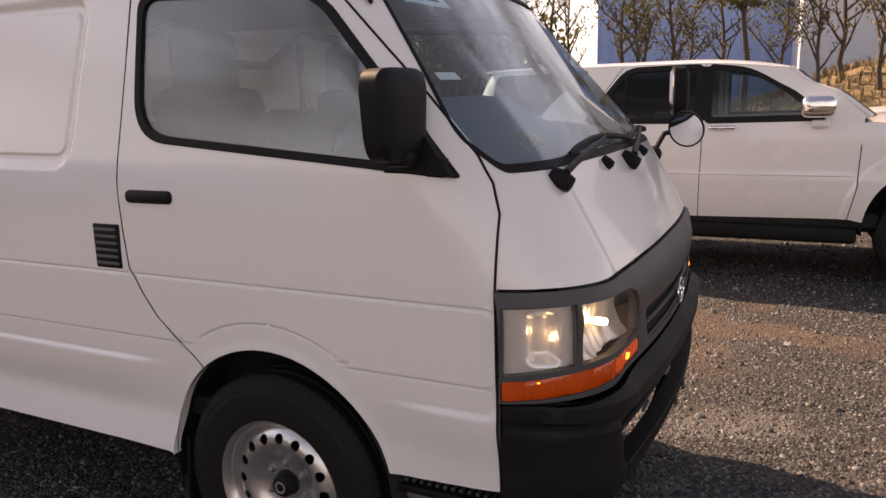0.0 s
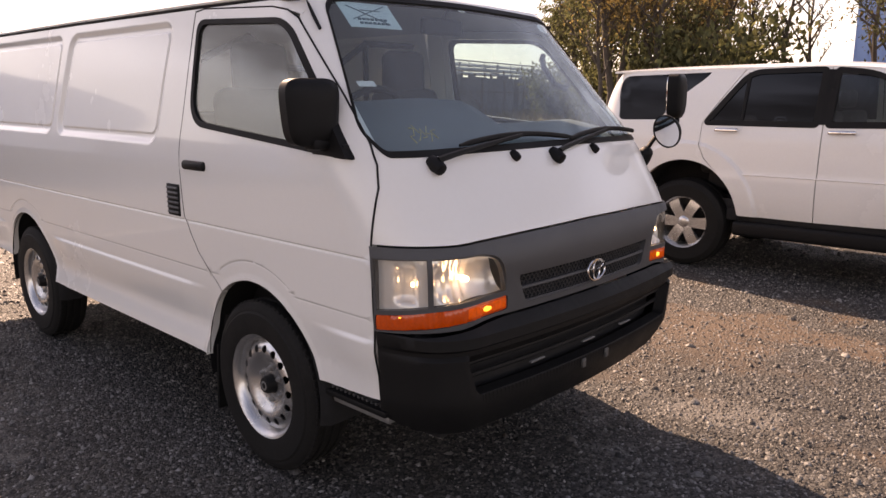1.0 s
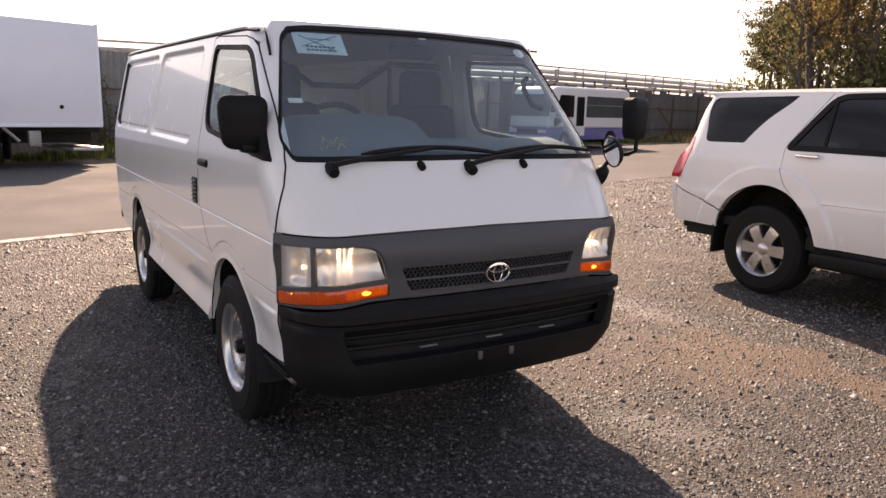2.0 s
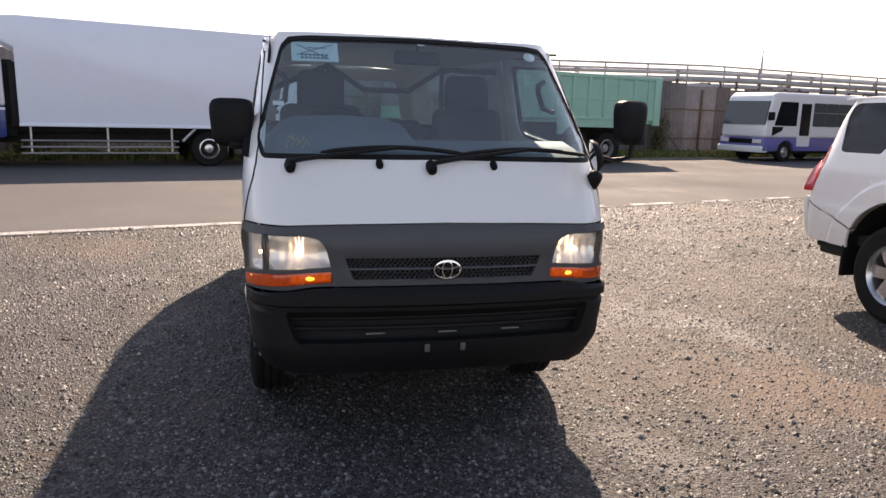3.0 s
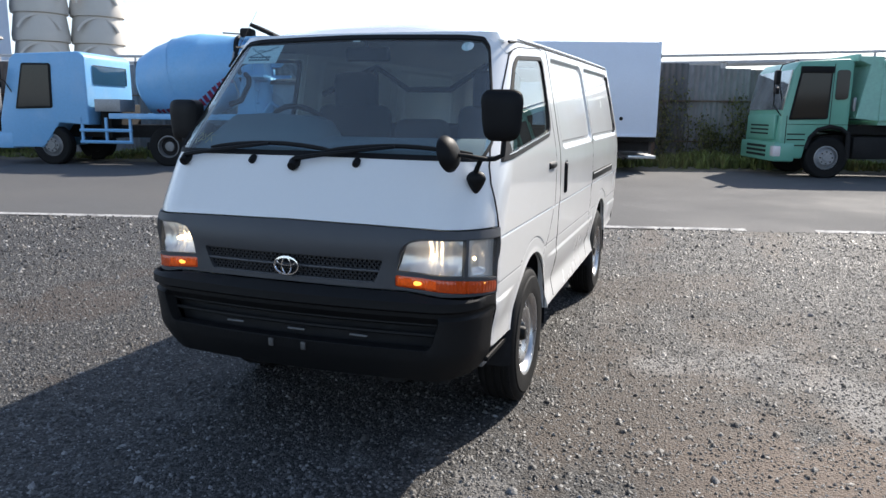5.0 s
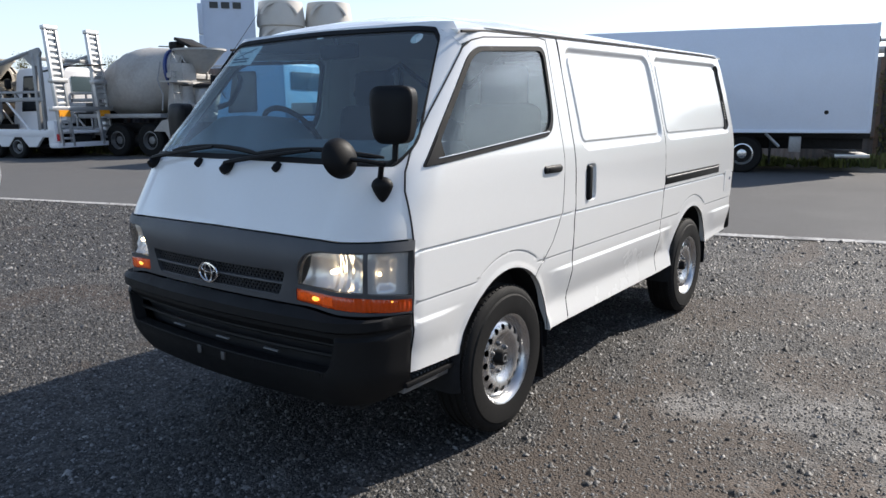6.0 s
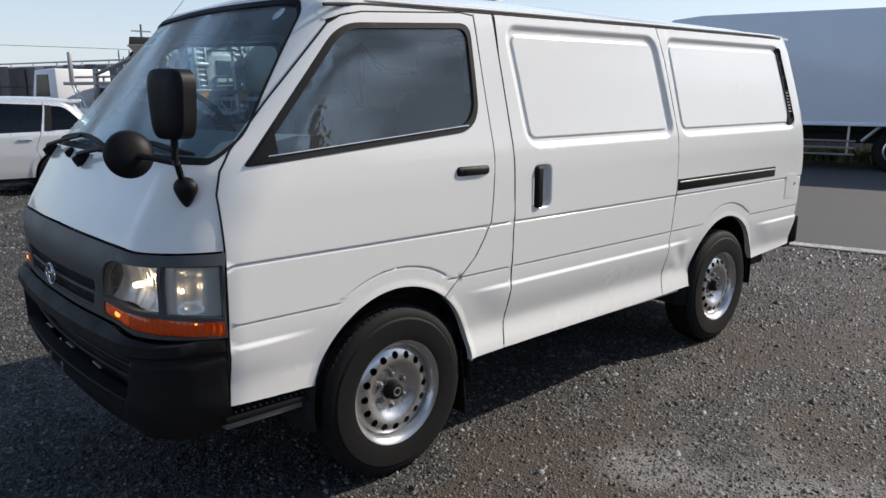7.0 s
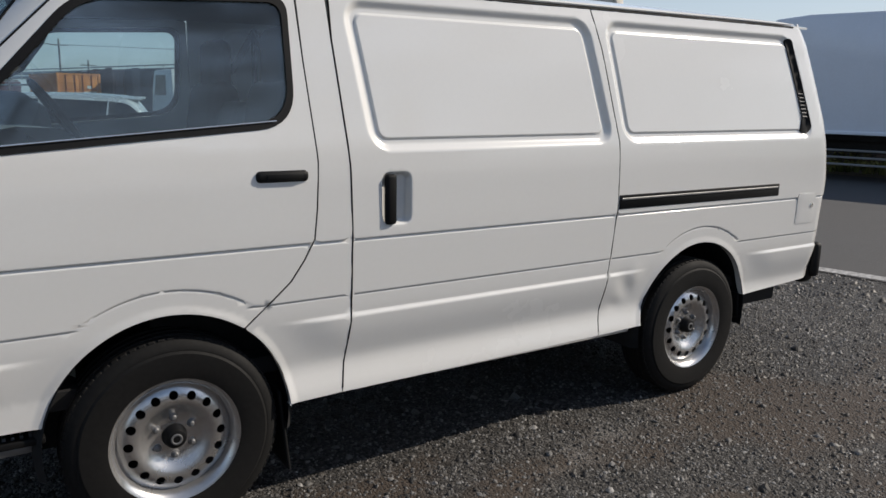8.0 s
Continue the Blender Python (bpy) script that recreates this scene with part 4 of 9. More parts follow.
rear_window = rounded([(-0.92, 1.36), (0.92, 1.36), (0.88, 1.79), (-0.88, 1.79)], 0.08, 5)
tail = part("tailgate", sheet("tailgate", [(-1.6, 0.50), (1.6, 0.50), (1.6, 1.91), (-1.6, 1.91)], rear_point, 0.06, [rear_window], (), 0.012, (1, 0, 0)), M_VAN, van)
part("rear_window", sheet("rear_window", shift(rear_window, -0.01), lambda q, z: rear_point(q, z) + Vector((0.01, 0, 0)), 0.1, (), (), 0.004, (1, 0, 0)), M_SIDEGLASS, tail).visible_shadow = False
bm = bmesh.new()
box(bm, -4.785, -4.66, -0.78, 0.78, 0.44, 0.68, 0.04, 3)
for s in (-1, 1):
    box(bm, -4.780, -4.715, s * 0.785 - 0.028, s * 0.785 + 0.028, 0.48, 0.69, 0.026, 3)
part("rear_bumper", bm, M_BUMPER, van, "black plastic rear bumper")


# ---- nose ----
def nose(z0, z1, q0, q1, n=10):
    """A field on the nose between two heights, q0(z) to q1(z)."""
    zs = [z0 + (z1 - z0) * i / n for i in range(n + 1)]
    return [(q0(z), z) for z in zs] + [(q1(z), z) for z in zs[::-1]]


DOOR_Q = lambda z: q_at_x(lerp_table([(0.4, -0.296), (1.20, -0.296), (1.27, -0.318), (1.335, -0.361), (1.49, -0.506), (1.725, -0.741), (1.76, -0.772), (1.86, -0.80)], z), z)
SCREEN = [(-q_of(0.765, 1.30), 1.292), (0, 1.300), (q_of(0.765, 1.30), 1.292), (q_of(0.785, 1.38), 1.38), (q_of(0.665, 1.83), 1.80), (q_of(0.635, 1.845), 1.842), (q_of(0.55, 1.85), 1.852), (0, 1.862), (-q_of(0.55, 1.85), 1.852), (-q_of(0.635, 1.845), 1.842), (-q_of(0.665, 1.83), 1.80), (-q_of(0.785, 1.38), 1.38)]
SCREEN = rounded(SCREEN, [0.05, 0.2, 0.05, 0.05, 0.03, 0.02, 0.1, 0.3, 0.1, 0.02, 0.03, 0.05], 5)
skin = nose(1.026, 1.868, lambda z: -DOOR_Q(z) + 0.004, lambda z: DOOR_Q(z) - 0.004, 24)
skin = sorted([p for p in skin if p[0] < 0], key=lambda p: p[1]) + [(0, 1.870)] + sorted([p for p in skin if p[0] > 0], key=lambda p: -p[1]) + [(1.2, 1.028), (0.6, 1.038), (0, 1.043), (-0.6, 1.038), (-1.2, 1.028)]
part("front_panel", sheet("front_panel", skin, front_point, 0.045, [SCREEN], (), 0.02, None, 0.0015, (), 0, True), M_VAN, van)
SIGHT = shift(SCREEN, 0.021)
part("windscreen_surround", sheet("windscreen_surround", shift(SCREEN, 0.001), lambda q, z: front_point(q, z, 0.003), 0.05, [SIGHT], (), 0.02), M_RUBBER, van, "black rubber windscreen surround")
screen = part("windscreen", sheet("windscreen", shift(SCREEN, 0.012), lambda q, z: front_point(q, z, -0.004), 0.06, (), (), 0.005), M_SCREEN, van, "clear windscreen with an export sticker")
screen.visible_shadow = False

GARN = [(-DOOR_Q(0.9) + 0.004, 0.74), (-1.2, 0.755), (-0.9, 0.775), (0, 0.778), (0.9, 0.775), (1.2, 0.755), (DOOR_Q(0.9) - 0.004, 0.74), (DOOR_Q(1.0) - 0.004, 1.021), (1.2, 1.023), (0.6, 1.033), (0, 1.038), (-0.6, 1.033), (-1.2, 1.023), (-DOOR_Q(1.0) + 0.004, 1.021)]


def q_poly(rows):
    return [((1 if y >= 0 else -1) * q_of(abs(y), z), z) for y, z in rows]


LAMPS = {}
for s in (-1, 1):
    head = [(s * q_of(0.487, 0.85), 0.848), (s * q_of(0.755, 0.83), 0.828), (s * q_of(0.755, 0.985), 0.990), (s * q_of(0.60, 0.995), 0.993), (s * q_of(0.535, 0.975), 0.978), (s * q_of(0.505, 0.93), 0.935)]
    side = [(s * q_of(0.763, 0.83), 0.827), (s * (DOOR_Q(0.8) - 0.025), 0.805), (s * (DOOR_Q(0.98) - 0.025), 0.985), (s * q_of(0.763, 0.985), 0.990)]
    amber = [(s * q_of(0.485, 0.79), 0.790), (s * q_of(0.70, 0.77), 0.770), (s * (DOOR_Q(0.75) - 0.02), 0.745), (s * (DOOR_Q(0.8) - 0.02), 0.796), (s * q_of(0.75, 0.82), 0.819), (s * q_of(0.485, 0.84), 0.838)]
    LAMPS[s] = (rounded(head, [0.01, 0.004, 0.004, 0.05, 0.06, 0.04], 4), rounded(side, 0.008, 3), rounded(amber, 0.012, 3))
GRILLE = rounded(q_poly([(-0.395, 0.797), (0.395, 0.797), (0.437, 0.898), (-0.437, 0.898)]), 0.03, 4)
cuts = [GRILLE] + [p for s in (-1, 1) for p in LAMPS[s]]
garn = part("grille_panel", sheet("grille_panel", GARN, lambda q, z: front_point(q, z, 0.006 + 0.012 * bell(z - 0.955, 0.06)), 0.035, cuts, (), 0.03, None, 0.002), M_GREY, van, "dark grey plastic grille panel")
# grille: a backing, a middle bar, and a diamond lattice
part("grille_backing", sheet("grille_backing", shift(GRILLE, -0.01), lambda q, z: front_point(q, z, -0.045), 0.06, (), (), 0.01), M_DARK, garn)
bm = bmesh.new()
for i in range(41):
    y = -0.42 + i * 0.021
    for z in (0.822, 0.873):
        if abs(y) > 0.395 + (z - 0.80) * 0.4:
            continue
        p = front_point(math.copysign(q_of(abs(y), z), y), z, -0.020)
        for a in (-0.72, 0.72):
            box(bm, -0.008, 0.008, -0.0024, 0.0024, -0.033, 0.033, 0, 1, Matrix.Translation(p) @ Matrix.Rotation(a, 4, "X"))
part("grille_lattice", bm, M_LATTICE, garn, "dark grey diamond lattice")
for z, h in ((0.8475, 0.0065), (0.799, 0.004), (0.896, 0.004)):
    half = 0.405 + (z - 0.80) * 0.40
    pts = [front_point(math.copysign(q_of(abs(y), z), y), z, -0.004) for y in np.linspace(-half, half, 21)]
    part("grille_bar", tube(pts, h, 6), M_GREY, garn)
# oval badge, as plain rings
em = Matrix.Translation((0.018, 0, 0.846))


def ring(ry, rz, r, cy=0, cz=0, n=36):
    return tube([em @ Vector((0, cy + ry * math.cos(2 * math.pi * i / n), cz + rz * math.sin(2 * math.pi * i / n))) for i in range(n)], r, 6, True)


badge = part("badge", ring(0.058, 0.039, 0.0043), M_CHROME, van, "chrome oval badge")
part("badge_ring", ring(0.022, 0.036, 0.0032), M_CHROME, badge)
part("badge_ring", ring(0.045, 0.016, 0.0032, 0, 0.018), M_CHROME, badge)
for s in (-1, 1):
    head, side, amber = LAMPS[s]
    zc, yb = 0.908, 0.630
    qb = q_of(yb, zc)

    def bowl_depth(q, z):
        r2 = ((abs(q) - qb) / 0.36) ** 2 + ((z - zc) / 0.095) ** 2
        a = math.atan2(z - zc, (abs(q) - qb) * 0.30)
        return -0.016 - 0.062 * max(0.0, 1 - r2) ** 0.7 - 0.0025 * math.sin(a * 9) * min(1.0, r2) + 0.0018 * math.sin(abs(q) * 58)
    lamp = part("headlamp", sheet("headlamp", shift(head, -0.004), lambda q, z: front_point(q, z, bowl_depth(q, z)), 0.010, (), (), 0.01, None, 0.0, (), 0.013), M_REFLECTOR, van, "clear headlamp with a lit bulb", 60)
    pb = front_point(s * qb, zc, -0.030)
    part("bulb", lathe([(0.0, 0.0), (0.008, -0.003), (0.010, -0.014), (0.010, -0.030), (0.006, -0.045)], 14, "x"), M_BULB, lamp).location = pb
    rim = part("lamp_frame", sheet("lamp_frame", shift(head, -0.001), lambda q, z: front_point(q, z, 0.005), 0.03, [shift(head, 0.007)], (), 0.02), M_GREY, lamp)
    fluted = lambda q, z: front_point(q, z, 0.002 + 0.0008 * math.sin(q * 62) * (0.4 + 0.6 * step_up((0.90 - z) / 0.03)) + 0.0004 * math.sin(z * 260))
    part("lens", sheet("lens", shift(head, 0.001), fluted, 0.012, (), (), 0.004, None, 0.0, (), 0.014), M_LENS, lamp, "", 60).visible_shadow = False

    def side_depth(q, z):
        zz = step_up((z - 0.835) / 0.02) * step_up((0.968 - z) / 0.02)
        qq = step_up((abs(q) - min(abs(p[0]) for p in side) - 0.07) / 0.05) * step_up((max(abs(p[0]) for p in side) - 0.12 - abs(q)) / 0.06)
        return -0.016 - 0.028 * zz * qq
    mark = part("side_lamp", sheet("side_lamp", shift(side, -0.003), lambda q, z: front_point(q, z, side_depth(q, z)), 0.010, (), (), 0.01, None, 0.0, (), 0.02), M_REFLECTOR, van, "clear ribbed side lamp", 60)
    ribbed = lambda q, z: front_point(q, z, 0.002 + 0.0012 * math.sin(q * 150))
    part("lens", sheet("lens", shift(side, 0.001), ribbed, 0.02, (), (), 0.003, None, 0.0, (), 0.006), M_LENS, mark, "", 60).visible_shadow = False
    part("lamp_frame", sheet("lamp_frame", shift(side, -0.001), lambda q, z: front_point(q, z, 0.005), 0.03, [shift(side, 0.006)], (), 0.02), M_GREY, mark)
    ps = front_point(s * q_of(0.795, 0.90), 0.902, -0.024)
    part("bulb", lathe([(0.0, 0.008), (0.006, 0.005), (0.006, -0.007), (0.0, -0.009)], 10, "z"), M_BULB, mark).location = ps
    ind = part("turn_signal", sheet("turn_signal", shift(amber, 0.001), lambda q, z: front_point(q, z, 0.003 + 0.0010 * math.sin(q * 150)), 0.018, (), (), 0.02, None, 0.003, (), 0.007), M_ORANGE, van, "orange turn signal lens", 60)
    lit = rounded([(s * q_of(0.495, 0.80), 0.799), (s * q_of(0.655, 0.80), 0.786), (s * q_of(0.655, 0.82), 0.820), (s * q_of(0.495, 0.82), 0.830)], 0.006, 3)
    glow = part("lit_window", sheet("lit_window", lit, lambda q, z: front_point(q, z, 0.0045 + 0.0010 * math.sin(q * 150)), 0.018, (), (), 0.004, None, 0.001, (), 0.007), M_AMBERLIT, ind, "lit amber half of the lens", 60)
    pa = front_point(s * q_of(0.575, 0.81), 0.808, 0.002)
    bm = bmesh.new()
    bmesh.ops.create_uvsphere(bm, u_segments=14, v_segments=8, radius=1.0, matrix=Matrix.Translation(pa) @ Matrix.Diagonal((0.006, 0.022, 0.010, 1)))
    part("bulb_spot", bm, M_BLINK, ind, "lit orange bulb")
    bm = bmesh.new()
    bmesh.ops.create_uvsphere(bm, u_segments=12, v_segments=8, radius=1.0, matrix=Matrix.Translation(front_point(s * q_of(0.815, 0.80), 0.797, 0.0005)) @ Matrix.Diagonal((0.007, 0.004, 0.004, 1)))
    part("bulb_spot", bm, M_BLINK, ind, "lit orange bulb")


# bumper
BUMP_END = DOOR_Q(0.6) - 0.012


def bump_point(q, z):
    out = lerp_table([(0.36, 0.015), (0.42, 0.035), (0.55, 0.040), (0.660, 0.041), (0.674, 0.026), (0.686, 0.026), (0.700, 0.048), (0.742, 0.046), (0.765, 0.02), (0.79, 0.0)], z)
    out *= 1 - 0.85 * step_up((abs(q) - 1.35) / (BUMP_END - 1.35))
    p = front_point(q, max(0.55, z), out)
    tuck = step_up((0.52 - z) / 0.15)
    p.x -= 0.045 * tuck
    p.y *= 1 - 0.045 * tuck
    p.z = z
    return p


BOT = [(-BUMP_END, 0.42), (-1.5, 0.385), (-1.2, 0.375), (0, 0.375), (1.2, 0.375), (1.5, 0.385), (BUMP_END, 0.42)]
TOP = [(BUMP_END, 0.735), (1.5, 0.745), (1.2, 0.757), (0.85, 0.772), (0, 0.775), (-0.85, 0.772), (-1.2, 0.757), (-1.5, 0.745), (-BUMP_END, 0.735)]
MOUTH = rounded([(-1.10, 0.530), (1.10, 0.530), (1.20, 0.672), (-1.20, 0.672)], 0.05, 5)
bumper = part("front_bumper", sheet("front_bumper", BOT + TOP, bump_point, 0.03, [MOUTH], [0.68], 0.05, None, 0.004), M_BUMPER, van, "black plastic front bumper, scuffed and dusty")
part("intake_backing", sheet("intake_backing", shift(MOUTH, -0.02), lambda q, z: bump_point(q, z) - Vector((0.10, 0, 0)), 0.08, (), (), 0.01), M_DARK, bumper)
for z, h in ((0.632, 0.010), (0.585, 0.009)):
    pts = [bump_point(q, z) - Vector((0.055, 0, 0)) for q in np.linspace(-1.13, 1.13, 29)]
    part("intake_bar", tube(pts, h, 6), M_BUMPER, bumper)
for q in (-0.50, 0.03, 0.52):
    bm = bmesh.new()
    p = bump_point(q, 0.56) - Vector((0.05, 0, 0))
    box(bm, -0.006, 0.006, -0.042, 0.042, -0.0035, 0.0035, 0.002, 1, Matrix.Translation(p))
    part("cooling_duct", bm, M_DULL, bumper)
for y in (-0.082, 0.078):
    bm = bmesh.new()
    box(bm, -0.004, 0.006, -0.012, 0.012, -0.018, 0.018, 0.004, 2, Matrix.Translation(bump_point(q_of(abs(y), 0.55), 0.502) + Vector((0.002, 0, 0)) if y > 0 else bump_point(-q_of(abs(y), 0.55), 0.502) + Vector((0.002, 0, 0))))
    part("mount_clip", bm, M_CLIP, bumper, "dull metal clip")

# step plates behind the bumper, mud flaps
for s in (-1, 1):
    bm = bmesh.new()
    box(bm, -0.63, -0.28, 0.60, 0.815, 0.425, 0.448, 0.006, 2, Matrix.Diagonal((1, s, 1, 1)))
    st = part("step_plate", bm, M_BLACK, van, "black ribbed step plate")
    for i in range(14):
        bm = bmesh.new()
        box(bm, -0.62 + i * 0.024, -0.61 + i * 0.024, 0.62, 0.795, 0.446, 0.457, 0.002, 1, Matrix.Diagonal((1, s, 1, 1)))
        part("step_rib", bm, M_GREY, st)
    bm = bmesh.new()
    box(bm, -0.62, -0.29, 0.62, 0.79, 0.392, 0.424, 0.010, 2, Matrix.Diagonal((1, s, 1, 1)))
    part("step_bracket", bm, M_DULL, van, "dull grey step bracket")
    for x, z1, z0 in ((-1.425, 0.44, 0.13), (-4.05, 0.48, 0.34)):
        bm = bmesh.new()
        box(bm, -0.006, 0.006, -0.10, 0.10, z0, z1, 0.004, 1, Matrix.Translation((x, s * 0.715, 0)) @ Matrix.Rotation(0.10, 4, "Y"))
        part("mud_flap", bm, M_RUBBER, van, "black rubber mud flap")
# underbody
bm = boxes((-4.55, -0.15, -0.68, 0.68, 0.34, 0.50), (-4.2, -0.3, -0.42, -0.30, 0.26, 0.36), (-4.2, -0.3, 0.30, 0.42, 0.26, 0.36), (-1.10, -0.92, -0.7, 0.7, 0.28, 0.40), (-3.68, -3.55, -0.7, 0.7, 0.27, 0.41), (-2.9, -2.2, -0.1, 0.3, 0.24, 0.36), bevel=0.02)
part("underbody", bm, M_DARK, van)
for s in (-1, 1):
    for a, b in ((-3.17, -1.43),):
        bm = bmesh.new()
        box(bm, a, b, s * 0.79 - 0.02, s * 0.79 + 0.02, 0.385, 0.50, 0.01, 2)
        part("inner_sill", bm, M_VAN, van)


# wheels
bm = bmesh.new()
box(bm, -0.0118, 0.0118, 0.0975 * 0.58, 0.0975 * 0.80, 0.338, 0.3525, 0.003, 1)
TREAD = bpy.data.meshes.new("tread_block")
bm.to_mesh(TREAD)
bm.free()
finish(TREAD, M_TYRE, 30)


def wheel_parts(parent_name, label, parent, hub, out, radius=0.352, width=0.195, rim_r=0.205, holes=16):
    """A steel wheel with round holes; out is +1 where its face looks to +y."""
    w = part(parent_name, lathe([(0.02, -0.02), (radius * 0.55, -0.02), (radius * 0.55, -width * 0.4), (0.02, -width * 0.4)], 24), M_DARK, parent, label)
    w.matrix_local = Matrix.Translation(hub) @ Matrix.Rotation(0 if out > 0 else math.pi, 4, "Z")
    r, h = radius, width / 2
    prof = [(rim_r, -h * 0.8), (rim_r + 0.012, -h), (r - 0.05, -h * 1.05), (r - 0.012, -h * 0.86), (r, -h * 0.70)]
    for g in (-0.42, 0.0, 0.42):
        prof += [(r, (g - 0.10) * h), (r - 0.008, (g - 0.07) * h), (r - 0.008, (g + 0.07) * h), (r, (g + 0.10) * h)]
    prof += [(r, h * 0.70), (r - 0.012, h * 0.86), (r - 0.035, h * 0.99), (r - 0.042, h * 0.985), (r - 0.05, h * 1.05), (rim_r + 0.04, h * 1.06), (rim_r + 0.012, h), (rim_r, h * 0.8)]
    me = lathe(prof, 72)
    ty = part("tyre", me, M_TYRE, w)
    # cross cuts on the shoulders
    for k in range(72):
        blk = part("tread_block", TREAD, M_TYRE, ty)
        blk.matrix_local = Matrix.Rotation(2 * math.pi * k / 72, 4, "Y")
    part("rim", lathe([(rim_r - 0.025, -h * 0.8), (rim_r - 0.02, h * 0.3), (rim_r - 0.012, h * 0.75), (rim_r - 0.004, h * 0.86), (rim_r + 0.010, h * 0.98), (rim_r + 0.014, h * 0.99), (rim_r + 0.016, h * 0.9)], 64), M_RIM, w)
    # dished disc with a ring of holes
    hr = rim_r * 0.74

    shape = smooth_table([(-0.2, 0.40), (0.086, 0.40), (0.094, 0.43), (0.112, 0.66), (0.122, 0.71), (0.140, 0.69), (0.172, 0.64), (0.182, 0.56), (0.188, 0.36), (0.30, 0.10)])

    def disc(u, v):
        return Vector((u, shape(math.hypot(u, v)) * h * 1.15, v))
    circle = lambda rad, cx=0.0, cy=0.0, n=40: [(cx + rad * math.cos(2 * math.pi * i / n), cy + rad * math.sin(2 * math.pi * i / n)) for i in range(n)]
    hs = [circle(0.0155, hr * math.cos(2 * math.pi * i / holes), hr * math.sin(2 * math.pi * i / holes), 14) for i in range(holes)]
    rings = [p for rad in (0.078, 0.086, 0.092, 0.098, 0.104, 0.110, 0.116, 0.122, 0.130, 0.176, 0.180, 0.184, 0.188) for p in circle(rad, n=64)]
    part("disc", sheet("disc", circle(rim_r * 0.945, n=64), disc, 0.014, hs, (), 0.005, (0, -1, 0), 0.0, rings, 0, True), M_RIM, w, "silver steel disc with round holes")
    part("hub_cap", lathe([(0.0, h * 0.86), (0.024, h * 0.86), (0.031, h * 0.83), (0.036, h * 0.74), (0.038, h * 0.52), (0.044, 0.42 * h)], 24), M_BLACK, w, "black hub cap")
    part("hub_badge", lathe([(0.012, h * 0.865), (0.016, h * 0.88), (0.020, h * 0.865)], 20), M_DULL, w)
    for i in range(6):
        a = 2 * math.pi * (i + 0.5) / 6
        n = part("wheel_nut", lathe([(0.0, h * 0.64), (0.006, h * 0.63), (0.009, h * 0.59), (0.009, h * 0.50), (0.015, h * 0.48), (0.018, 0.40 * h)], 12), M_DULL, w)
        n.location = (0.067 * math.cos(a), 0, 0.067 * math.sin(a))
    return w


for x, tr in ((-1.015, 0.735), (-3.62, 0.735)):
    for s in (-1, 1):
        wheel_parts("wheel", "silver steel wheel with worn black tyre", van, (x, s * tr, 0.347), s)

# wipers, nozzles, caps
for y0, ya, yb in ((-0.645, -0.52, 0.12), (-0.045, 0.09, 0.72)):
    p0 = front_point(math.copysign(q_of(abs(y0), 1.285), y0), 1.268, 0.012)
    wm = Matrix.Translation(p0) @ Matrix.Rotation(0.5, 4, "Y")
    wp = part("wiper", lathe([(0.0, 0.034), (0.020, 0.030), (0.026, 0.0), (0.020, -0.03)], 14, "x"), M_BLACK, van, "black wiper with a flat arm")
    wp.matrix_local = wm
    n = 12
    ym = (ya + yb) / 2
    pts = []
    for i in range(n + 1):
        y = y0 + (ym - y0) * i / n
        z = 1.285 + 0.062 * (i / n) ** 0.8
        pts.append(front_point(math.copysign(q_of(abs(y), z), y), z, 0.036 - 0.004 * i / n))
    arm = part("arm", tube(pts, [0.011 - 0.004 * i / n for i in range(n + 1)], 6), M_BLACK, wp)
    arm.matrix_parent_inverse = wm.inverted()
    pts = []
    for i in range(n + 1):
        y = ya + (yb - ya) * i / n
        z = 1.318 + 0.032 * math.sin(math.pi * (0.06 + 0.86 * i / n))
        pts.append(front_point(math.copysign(q_of(abs(y), z), y), z, 0.022))
    bl = part("blade", tube(pts, [0.005] + [0.010] * (n - 1) + [0.005], 6), M_RUBBER, wp)
    bl.matrix_parent_inverse = wm.inverted()
for y in (-0.270, 0.245):
    p0 = front_point(math.copysign(q_of(abs(y), 1.285), y), 1.277, 0.006)
    c = part("washer_nozzle", lathe([(0.0, 0.020), (0.014, 0.016), (0.017, 0.0), (0.015, -0.02)], 12, "x"), M_BLACK, van)
    c.matrix_local = Matrix.Translation(p0) @ Matrix.Rotation(0.6, 4, "Y")


# mirrors
def mirror_head(name, centre, yaw, w, h, d, label):
    """A rounded shell, fuller at the top, with the glass in its rear face."""
    bm = bmesh.new()
    bmesh.ops.create_cube(bm, size=2.0)
    bmesh.ops.subdivide_edges(bm, edges=bm.edges[:], cuts=9, use_grid_fill=True)
    for v in bm.verts:
        x, y, z = v.co
        k = (abs(y) ** 4.5 + abs(z) ** 4.5) ** (1 / 4.5)
        r = max(abs(y), abs(z))
        y, z = (y * r / k, z * r / k) if k > 1e-6 else (y, z)
        swell = (1 - 0.55 * r ** 4) if x > 0 else (1 - 0.12 * r ** 6)
        wide = 1 + 0.10 * z
        v.co = (x * swell * d / 2, y * wide * w / 2, z * h / 2)
    ob = part(name, bm, M_BLACK, van, label, 70)
    ob.matrix_local = Matrix.Translation(centre) @ Matrix.Rotation(yaw, 4, "Z")
    face = rounded([(-w * 0.40, -h * 0.41), (w * 0.40, -h * 0.41), (w * 0.42, h * 0.42), (-w * 0.42, h * 0.42)], w * 0.14, 5)
    part("mirror_glass", sheet("mirror_glass", face, lambda y, z: Vector((-d / 2 - 0.002, y, z)), 0.08, (), (), 0.003, (1, 0, 0)), M_MIRROR, ob)
    return ob


